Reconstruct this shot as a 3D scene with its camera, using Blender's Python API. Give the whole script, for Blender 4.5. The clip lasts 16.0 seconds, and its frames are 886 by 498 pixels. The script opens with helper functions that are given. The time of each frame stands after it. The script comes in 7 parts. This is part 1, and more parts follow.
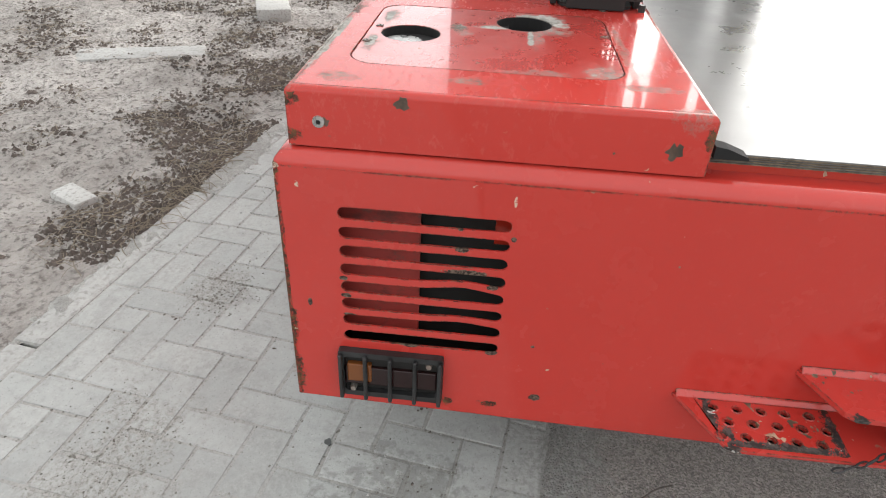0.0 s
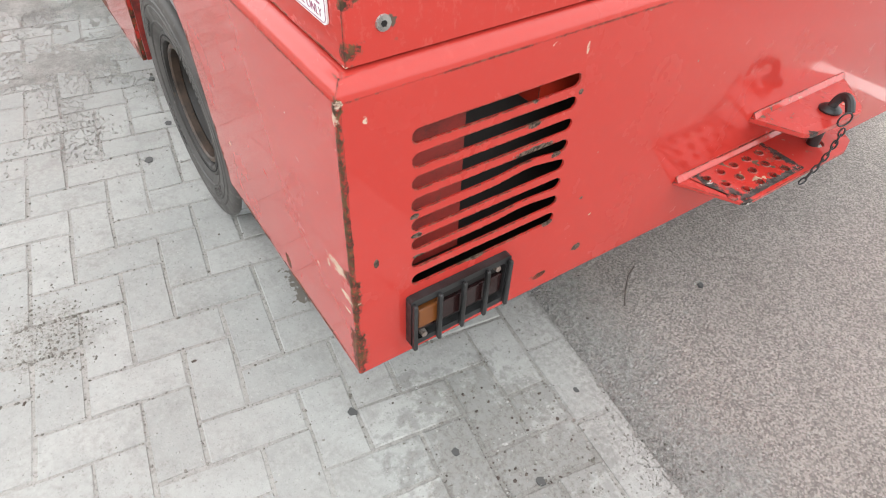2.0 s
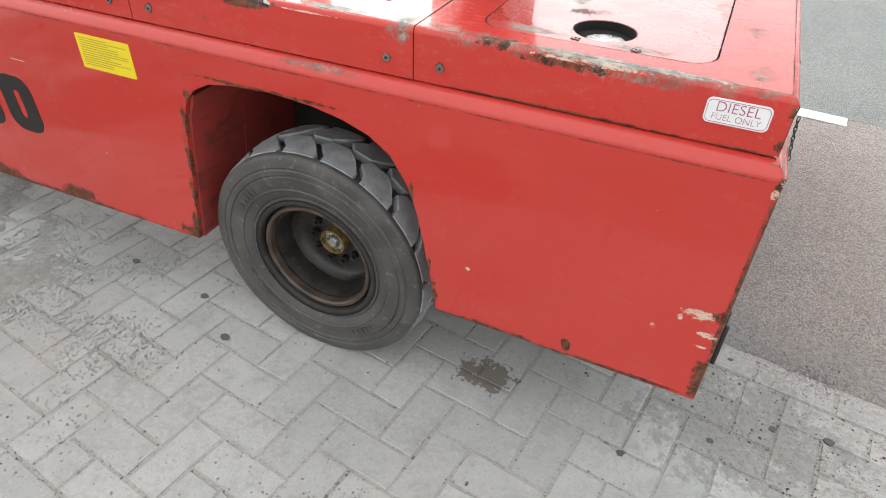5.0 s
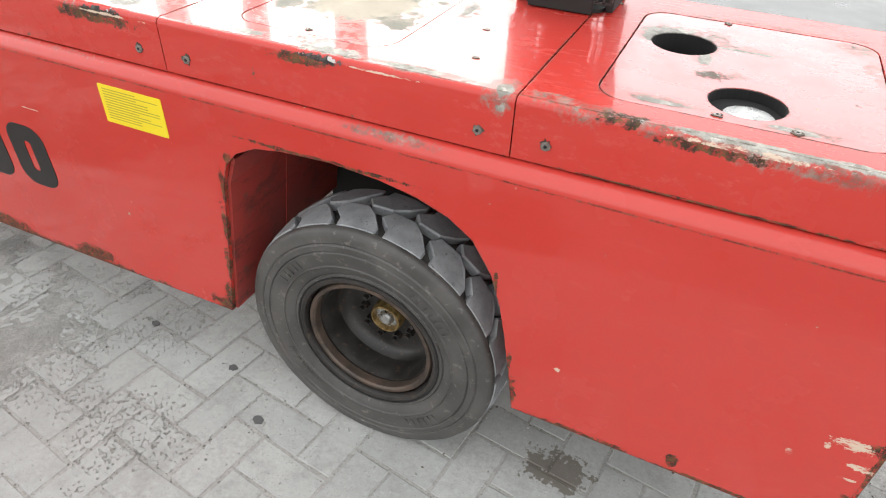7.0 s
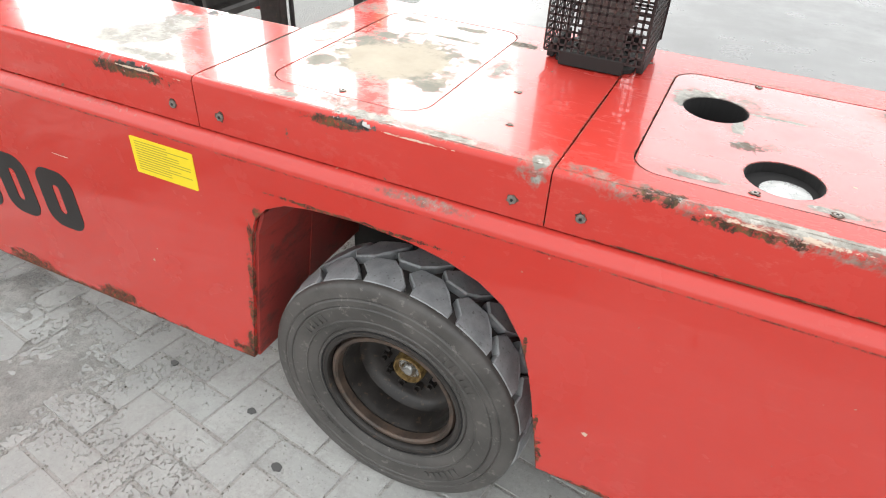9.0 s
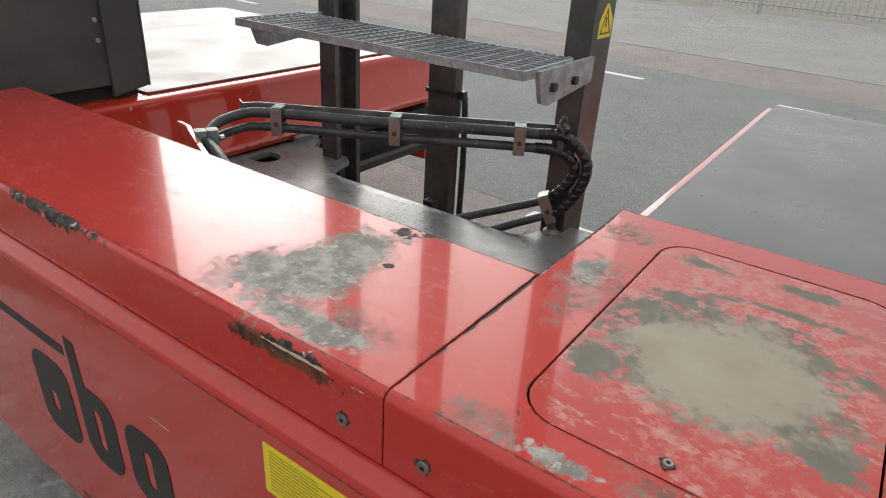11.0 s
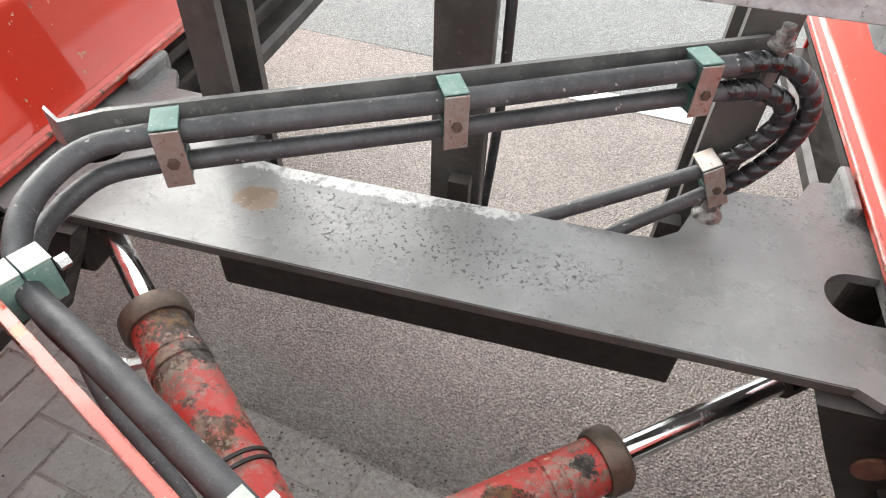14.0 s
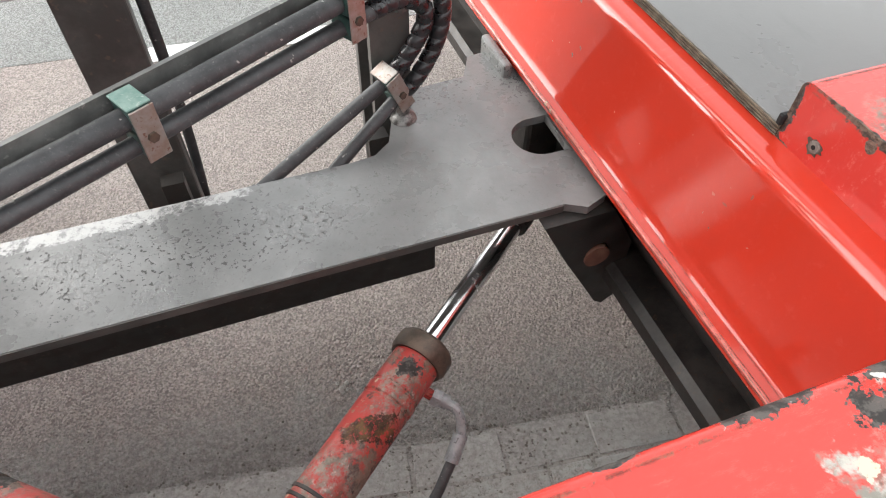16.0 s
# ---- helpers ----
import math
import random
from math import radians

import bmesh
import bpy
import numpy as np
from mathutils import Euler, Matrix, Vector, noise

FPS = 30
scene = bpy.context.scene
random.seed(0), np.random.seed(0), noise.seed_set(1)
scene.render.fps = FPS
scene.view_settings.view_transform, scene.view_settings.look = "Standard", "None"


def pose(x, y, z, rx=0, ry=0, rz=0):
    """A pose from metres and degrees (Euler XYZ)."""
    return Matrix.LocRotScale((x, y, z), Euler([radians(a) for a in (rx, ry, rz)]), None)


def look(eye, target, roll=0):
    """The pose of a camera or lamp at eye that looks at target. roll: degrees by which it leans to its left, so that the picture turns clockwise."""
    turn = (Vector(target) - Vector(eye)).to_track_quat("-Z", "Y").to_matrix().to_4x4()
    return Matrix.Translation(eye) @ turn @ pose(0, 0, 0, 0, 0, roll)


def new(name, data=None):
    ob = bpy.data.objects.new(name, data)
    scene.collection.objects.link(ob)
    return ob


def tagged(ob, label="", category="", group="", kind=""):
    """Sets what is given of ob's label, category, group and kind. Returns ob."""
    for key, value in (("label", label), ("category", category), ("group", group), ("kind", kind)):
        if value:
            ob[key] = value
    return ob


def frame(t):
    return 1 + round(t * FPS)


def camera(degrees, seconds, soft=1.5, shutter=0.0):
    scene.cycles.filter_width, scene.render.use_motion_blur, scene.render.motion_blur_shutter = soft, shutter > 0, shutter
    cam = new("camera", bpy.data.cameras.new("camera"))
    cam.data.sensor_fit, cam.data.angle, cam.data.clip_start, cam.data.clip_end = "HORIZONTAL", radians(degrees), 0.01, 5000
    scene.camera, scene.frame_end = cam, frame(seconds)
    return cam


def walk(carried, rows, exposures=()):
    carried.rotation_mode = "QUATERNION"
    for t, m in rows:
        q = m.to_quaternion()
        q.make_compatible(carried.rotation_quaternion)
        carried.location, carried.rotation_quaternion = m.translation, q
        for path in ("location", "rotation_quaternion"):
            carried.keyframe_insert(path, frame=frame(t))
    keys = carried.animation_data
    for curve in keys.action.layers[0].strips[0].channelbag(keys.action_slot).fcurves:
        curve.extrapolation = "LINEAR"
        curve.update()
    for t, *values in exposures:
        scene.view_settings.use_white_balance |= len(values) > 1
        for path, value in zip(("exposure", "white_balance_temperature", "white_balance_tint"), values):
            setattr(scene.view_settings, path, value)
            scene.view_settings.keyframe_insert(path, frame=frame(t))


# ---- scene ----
cam = camera(69.2, 16.0, soft=1.0)
from mathutils import geometry
from math import sin, cos, pi, sqrt, atan2

# ---- camera and walk ----
PATH = [
    (0, (0.983, 0.377, 1.38), (-0.673, 0.258, 0.265), 2.8),
    (0.5, (0.935, 0.115, 1.364), (-0.665, 0.05, 0.166), 2.7),
    (1, (0.731, -0.052, 1.309), (-0.801, 0.115, 0.034), 2.9),
    (1.5, (0.63, -0.187, 1.288), (-0.734, 0.305, -0.09), 3.0),
    (2, (0.628, -0.284, 1.291), (-0.527, 0.556, -0.109), 2.8),
    (2.5, (0.519, -0.27, 1.3), (-0.451, 0.783, -0.097), 2.9),
    (3, (0.451, -0.41, 1.35), (-0.456, 0.76, 0.005), 2.9),
    (3.5, (0.3, -0.656, 1.391), (-0.376, 0.665, 0.051), 2.9),
    (4, (0.218, -0.879, 1.421), (-0.333, 0.51, 0.091), 2.5),
    (4.5, (0.033, -1.044, 1.426), (-0.556, 0.397, 0.17), 2.5),
    (5, (-0.164, -1.084, 1.43), (-0.775, 0.368, 0.197), 2.2),
    (5.2, (-0.204, -1.084, 1.422), (-0.821, 0.367, 0.191), 2.1),
    (7.3, (-0.455, -0.883, 1.424), (-1.074, 0.582, 0.212), 2.9),
    (7.5, (-0.467, -0.888, 1.426), (-1.084, 0.576, 0.211), 3.0),
    (8, (-0.486, -0.884, 1.428), (-1.113, 0.577, 0.214), 3.0),
    (8.5, (-0.479, -0.874, 1.456), (-1.118, 0.585, 0.247), 3.1),
    (9, (-0.5, -0.865, 1.491), (-1.152, 0.617, 0.317), 3.3),
    (9.5, (-0.623, -0.883, 1.498), (-1.341, 0.732, 0.563), 3.1),
    (10, (-0.791, -0.743, 1.481), (-1.561, 0.899, 0.639), 2.9),
    (10.2, (-0.844, -0.658, 1.468), (-1.676, 0.954, 0.627), 2.9),
    (12.3, (-1.618, -0.095, 1.477), (-2.673, 1.271, 0.467), 3.1),
    (12.5, (-1.707, -0.03, 1.474), (-2.746, 1.325, 0.433), 3.0),
    (13, (-1.878, 0.118, 1.453), (-2.805, 1.449, 0.283), 2.7),
    (13.5, (-1.959, 0.225, 1.383), (-2.54, 1.642, 0.096), 2.4),
    (14, (-2.079, 0.302, 1.41), (-2.399, 1.671, -0.013), 2.4),
    (14.5, (-2.189, 0.331, 1.381), (-2.197, 1.617, -0.15), 2.4),
    (15, (-2.181, 0.335, 1.432), (-2.0, 1.565, -0.134), 2.3),
    (15.5, (-2.15, 0.282, 1.481), (-1.707, 1.479, -0.058), 1.2),
    (16, (-2.104, 0.272, 1.47), (-1.648, 1.463, -0.07), 1.3),
]
EXPO = [(0.0, 0.78), (0.5, 1.02), (1.0, 0.97), (1.5, 1.2), (2.0, 1.4), (2.5, 1.24), (3.0, 1.08), (3.5, 0.97), (4.0, 0.96), (4.5, 1.09), (5.0, 0.98), (8.5, 1.32), (9.0, 1.27), (9.5, 0.75), (10.0, 0.30), (12.5, 0.0), (13.0, 0.74), (13.5, 1.4), (14.5, 1.55), (15.0, 1.6), (16.0, 1.32)]
walk(cam, [(t, look(eye, target, roll)) for t, eye, target, roll in PATH], EXPO)

# ---- light ----
SUN_AZ, SUN_EL = radians(50), radians(21)      # from +y towards -x; veiled low sun
world = bpy.data.worlds.new("overcast_sky")
scene.world = world
world.use_nodes = True
wt = world.node_tree
wt.nodes.clear()
sky = wt.nodes.new("ShaderNodeTexSky")
sky.sky_type = "NISHITA"
sky.sun_disc = False
sky.sun_elevation, sky.sun_rotation = SUN_EL, -SUN_AZ
sky.dust_density, sky.air_density, sky.ozone_density = 8.0, 1.0, 1.0
grey = wt.nodes.new("ShaderNodeHueSaturation")
grey.inputs["Saturation"].default_value = 0.12
veil = wt.nodes.new("ShaderNodeMix")
veil.data_type = "RGBA"
veil.inputs[0].default_value = 0.70
veil.inputs[7].default_value = (7.3, 7.5, 7.6, 1)
bg = wt.nodes.new("ShaderNodeBackground")
bg.inputs[1].default_value = 0.15
wo = wt.nodes.new("ShaderNodeOutputWorld")
wt.links.new(sky.outputs[0], grey.inputs["Color"])
wt.links.new(grey.outputs[0], veil.inputs[6])
wt.links.new(veil.outputs[2], bg.inputs[0])
wt.links.new(bg.outputs[0], wo.inputs[0])
sun_data = bpy.data.lights.new("veiled_sun", "SUN")
sun_data.energy, sun_data.angle, sun_data.color = 1.3, radians(60), (1.0, 0.96, 0.9)
sun = new("veiled_sun", sun_data)
sun.matrix_world = look((0, 0, 0), (sin(SUN_AZ) * cos(SUN_EL), -cos(SUN_AZ) * cos(SUN_EL), -sin(SUN_EL)))


# ---- materials ----
class Nodes:
    """Short hand for building a node material over world positions."""

    def __init__(self, name):
        self.mat = bpy.data.materials.new(name)
        self.mat.use_nodes = True
        self.t = self.mat.node_tree
        self.bsdf = self.t.nodes["Principled BSDF"]
        self.pos = self.t.nodes.new("ShaderNodeNewGeometry").outputs["Position"]

    def put(self, socket, v):
        if isinstance(v, bpy.types.NodeSocket):
            self.t.links.new(v, socket)
        elif isinstance(v, (tuple, list)) and len(v) == 3 and socket.type == "RGBA":
            socket.default_value = (*v, 1)
        else:
            socket.default_value = v

    def fill(self, n, values):
        for s, v in zip(n.inputs, values):
            if v is not None:
                self.put(s, v)
        return n

    def vec(self, op, a, b=None):
        n = self.t.nodes.new("ShaderNodeVectorMath")
        n.operation = op
        self.fill(n, (a, b))
        return n.outputs[1] if op in ("LENGTH", "DISTANCE", "DOT_PRODUCT") else n.outputs[0]

    def m(self, op, a, b=None, c=None, clamp=False):
        n = self.t.nodes.new("ShaderNodeMath")
        n.operation, n.use_clamp = op, clamp
        return self.fill(n, (a, b, c)).outputs[0]

    def noise(self, scale, detail=4.0, rough=0.6, at=None, stretch=None):
        p = at or self.pos
        if stretch:
            p = self.vec("MULTIPLY", p, stretch)
        n = self.t.nodes.new("ShaderNodeTexNoise")
        self.put(n.inputs["Vector"], p)
        n.inputs["Scale"].default_value, n.inputs["Detail"].default_value, n.inputs["Roughness"].default_value = scale, detail, rough
        return n.outputs[0]

    def cells(self, scale, feature="F1", out=0):
        n = self.t.nodes.new("ShaderNodeTexVoronoi")
        n.feature = feature
        self.put(n.inputs["Vector"], self.pos)
        n.inputs["Scale"].default_value = scale
        return n.outputs[out]

    def ramp(self, v, lo, hi, a=0.0, b=1.0):
        n = self.t.nodes.new("ShaderNodeMapRange")
        n.interpolation_type = "SMOOTHSTEP"
        for s, x in zip(n.inputs, (v, lo, hi, a, b)):
            self.put(s, x)
        return n.outputs[0]

    def mix(self, f, a, b):
        n = self.t.nodes.new("ShaderNodeMix")
        n.data_type = "RGBA"
        self.put(n.inputs[0], f), self.put(n.inputs[6], a), self.put(n.inputs[7], b)
        return n.outputs[2]

    def patch(self, c, r, ragged=0.5, grain=18.0, soft=0.0):
        """A ragged stain round the place c with the half sizes r."""
        off = self.vec("DIVIDE", self.vec("SUBTRACT", self.pos, c), r)
        rag = self.m("ADD", self.m("MULTIPLY", self.m("SUBTRACT", self.noise(grain, 5, 0.7), 0.5), ragged * 4), self.m("MULTIPLY", self.m("SUBTRACT", self.noise(grain * 5, 3, 0.6), 0.5), ragged * 2))
        d = self.m("ADD", self.vec("LENGTH", off), rag)
        return self.ramp(d, 1.0 + soft, 0.8 - soft)

    def most(self, *masks):
        out = masks[0]
        for k in masks[1:]:
            out = self.m("MAXIMUM", out, k)
        return out

    def edge(self, radius=0.005):
        """Sharp edges of the mesh, where paint chips first."""
        b = self.t.nodes.new("ShaderNodeBevel")
        b.samples = 4
        b.inputs["Radius"].default_value = radius
        g = self.t.nodes.new("ShaderNodeNewGeometry").outputs["True Normal"]
        return self.ramp(self.vec("DOT_PRODUCT", b.outputs[0], g), 0.985, 0.93)

    def bump(self, height, strength=0.3, distance=0.002, soft_edge=0.0):
        n = self.t.nodes.new("ShaderNodeBump")
        if soft_edge:
            e = self.t.nodes.new("ShaderNodeBevel")
            e.samples = 4
            e.inputs["Radius"].default_value = soft_edge
            self.t.links.new(e.outputs[0], n.inputs["Normal"])
        n.inputs["Strength"].default_value, n.inputs["Distance"].default_value = strength, distance
        self.put(n.inputs["Height"], height)
        self.put(self.bsdf.inputs["Normal"], n.outputs[0])

    def done(self, color, rough=0.5, metal=0.0, coat=0.0, spec=0.5):
        b = self.bsdf.inputs
        self.put(b["Base Color"], color), self.put(b["Roughness"], rough), self.put(b["Metallic"], metal)
        b["Specular IOR Level"].default_value = spec
        self.put(b["Coat Weight"], coat)
        b["Coat Roughness"].default_value = 0.045
        return self.mat


RED, PRIMER, RUST, CREAM = (0.50, 0.041, 0.031), (0.235, 0.215, 0.18), (0.034, 0.023, 0.016), (0.58, 0.45, 0.35)


def red_paint(name, patches=(), rusty=(), cream=(), dark=(), bald=(), nicks=(), chips=0.62, gloss=0.20, dull=0.0, specks=0.0, coat=0.85, dark_grain=26, base=RED, scuffs=0.15, grime=0.0, spec=0.3):
    """Glossy red machine paint with chips; patches: bare worn primer, rusty: rusted through, cream: scratched to the filler, dark: worn to the steel."""
    n = Nodes(name)
    tone = n.mix(n.noise(1.7, 3), tuple(v * 0.92 for v in base), tuple(min(1, v * 1.06) for v in base))
    tone = n.mix(n.m("MULTIPLY", n.ramp(n.noise(5, 5, 0.7), 0.5, 0.8), 0.18), tone, (0.39, 0.036, 0.026))
    tone = n.mix(n.m("MULTIPLY", n.ramp(n.noise(38, 4, 0.7, stretch=(0.25, 1, 1)), 0.55, 0.8), 0.16), tone, (0.62, 0.12, 0.09))
    spots = n.ramp(n.noise(46, 2, 0.5), chips + 0.105, chips + 0.125)
    spots = n.m("MULTIPLY", spots, n.ramp(n.noise(3.1, 2), 0.5, 0.62))
    chip_col = n.mix(n.ramp(n.noise(9, 2), 0.45, 0.6), (0.10, 0.075, 0.05), (0.5, 0.36, 0.25))
    color = n.mix(spots, tone, chip_col)
    bare = spots
    if specks:
        dots = n.m("MULTIPLY", n.ramp(n.m("ADD", n.cells(52), n.m("MULTIPLY", n.noise(190, 3), 0.16)), 0.165, 0.14), n.ramp(n.noise(6, 3), 0.62 - specks, 0.66 - specks))
        color, bare = n.mix(dots, color, (0.62, 0.42, 0.30)), n.m("MAXIMUM", bare, dots)
    if grime:
        smear = n.m("MULTIPLY", n.ramp(n.noise(13, 7, 0.75), 0.50, 0.57), grime)
        soot = n.mix(n.ramp(n.noise(24, 4, 0.7), 0.42, 0.58), (0.038, 0.034, 0.033), (0.15, 0.12, 0.09))
        color, bare = n.mix(smear, color, n.mix(n.ramp(n.noise(120, 3), 0.5, 0.7), soot, (0.22, 0.17, 0.13))), n.m("MAXIMUM", bare, smear)
    if patches:
        p = n.most(*[n.patch(c, r, 0.55, 18, 0.18) for c, r in patches])
        col = n.mix(n.ramp(n.noise(30, 4), 0.4, 0.62), PRIMER, (0.12, 0.105, 0.085))
        col = n.mix(n.ramp(n.noise(90, 4, 0.7), 0.55, 0.7), col, (0.42, 0.36, 0.32))
        p = n.m("MULTIPLY", p, n.ramp(n.noise(75, 5, 0.8), 0.36, 0.60))
        p = n.m("MULTIPLY", p, n.ramp(n.noise(14, 5, 0.7), 0.3, 0.6, 0.35, 1.0))
        color, bare = n.mix(p, color, col), n.m("MAXIMUM", bare, p)
    if bald:
        p = n.most(*[n.patch(c, r, 0.6, 15, 0.05) for c, r in bald])
        col = n.mix(n.ramp(n.noise(22, 6, 0.75), 0.4, 0.62), (0.20, 0.19, 0.165), (0.41, 0.39, 0.35))
        col = n.mix(n.ramp(n.noise(70, 4, 0.7), 0.56, 0.68), col, (0.52, 0.48, 0.44))
        p = n.m("MULTIPLY", p, n.ramp(n.noise(110, 4, 0.7), 0.20, 0.36))
        color, bare = n.mix(p, color, col), n.m("MAXIMUM", bare, p)
    if dark:
        p = n.most(*[n.patch(c, r, 0.8, dark_grain) for c, r in dark])
        col = n.mix(n.ramp(n.noise(80, 3), 0.45, 0.6), (0.032, 0.029, 0.027), (0.085, 0.076, 0.07))
        col = n.mix(n.ramp(n.noise(48, 2), 0.64, 0.68), col, (0.5, 0.48, 0.46))
        color, bare = n.mix(p, color, col), n.m("MAXIMUM", bare, p)
    if rusty:
        p = n.most(*[n.patch(c, r, 0.7, 30) for c, r in rusty])
        p = n.m("MULTIPLY", p, n.ramp(n.noise(120, 5, 0.8), 0.34, 0.52))
        col = n.mix(n.ramp(n.noise(60, 4), 0.4, 0.65), RUST, (0.13, 0.075, 0.035))
        color, bare = n.mix(p, color, col), n.m("MAXIMUM", bare, p)
    if cream:
        p = n.most(*[n.patch(c, r, 0.6, 40) for c, r in cream])
        p = n.m("MULTIPLY", p, n.ramp(n.noise(70, 3, 0.7, stretch=(0.5, 1, 1.6)), 0.40, 0.52))
        color, bare = n.mix(p, color, CREAM), n.m("MAXIMUM", bare, p)
    if nicks:
        p = n.most(*[n.patch(c, r, 0.3, 70) for c, r in nicks])
        col = n.mix(n.ramp(n.noise(130, 4), 0.42, 0.6), (0.035, 0.024, 0.019), (0.16, 0.115, 0.09))
        color, bare = n.mix(p, color, col), n.m("MAXIMUM", bare, p)
    p = n.m("MULTIPLY", n.edge(), n.ramp(n.m("ADD", n.m("MULTIPLY", n.noise(55, 5, 0.75), 0.6), n.m("MULTIPLY", n.noise(6, 3), 0.4)), 0.455, 0.52))
    color, bare = n.mix(p, color, n.mix(n.ramp(n.noise(90, 3), 0.45, 0.6), RUST, (0.15, 0.09, 0.06))), n.m("MAXIMUM", bare, p)
    scuff = n.m("MULTIPLY", n.ramp(n.noise(45, 6, 0.78, stretch=(0.5, 1.6, 1)), 0.5, 0.72), n.ramp(n.noise(4, 4), 0.36, 0.62, 0.0, scuffs))
    color = n.mix(n.m("MULTIPLY", scuff, 0.14), color, (0.55, 0.30, 0.26))
    rough = n.m("ADD", n.m("MULTIPLY", n.m("MAXIMUM", bare, n.m("MULTIPLY", scuff, 0.4)), 0.4), n.ramp(n.noise(7, 4), 0.3, 0.75, gloss, gloss + 0.1 + dull))
    n.bump(n.m("ADD", n.m("ADD", n.m("MULTIPLY", n.noise(240, 2), 0.06), n.m("MULTIPLY", n.noise(34, 2), 0.30)), n.m("MULTIPLY", bare, -0.5)), 0.25, 0.0015, 0.0022)
    return n.done(color, rough, 0.0, n.m("MULTIPLY", n.m("SUBTRACT", 1.0, n.m("MAXIMUM", bare, n.m("MULTIPLY", scuff, 0.75))), coat, clamp=True), spec)


def worn_metal(name, a, b, rough=0.45, metal=0.6, scale=14.0, spots=None, bump=0.2):
    n = Nodes(name)
    color = n.mix(n.ramp(n.noise(scale, 6, 0.7), 0.35, 0.68), a, b)
    if spots:
        color = n.mix(n.m("MULTIPLY", n.ramp(n.noise(scale * 5, 3, 0.6), 0.6, 0.7), 0.8), color, spots)
    n.bump(n.noise(scale * 12, 3), bump, 0.001)
    return n.done(color, n.ramp(n.noise(scale * 2, 4), 0.3, 0.7, rough - 0.1, rough + 0.15), metal)


def plain(name, color, rough=0.5, metal=0.0, vary=0.12, scale=20.0):
    n = Nodes(name)
    dark = tuple(v * (1 - vary) for v in color)
    n.bump(n.noise(scale * 8, 3), 0.15, 0.001)
    return n.done(n.mix(n.noise(scale, 4), dark, color), rough, metal)


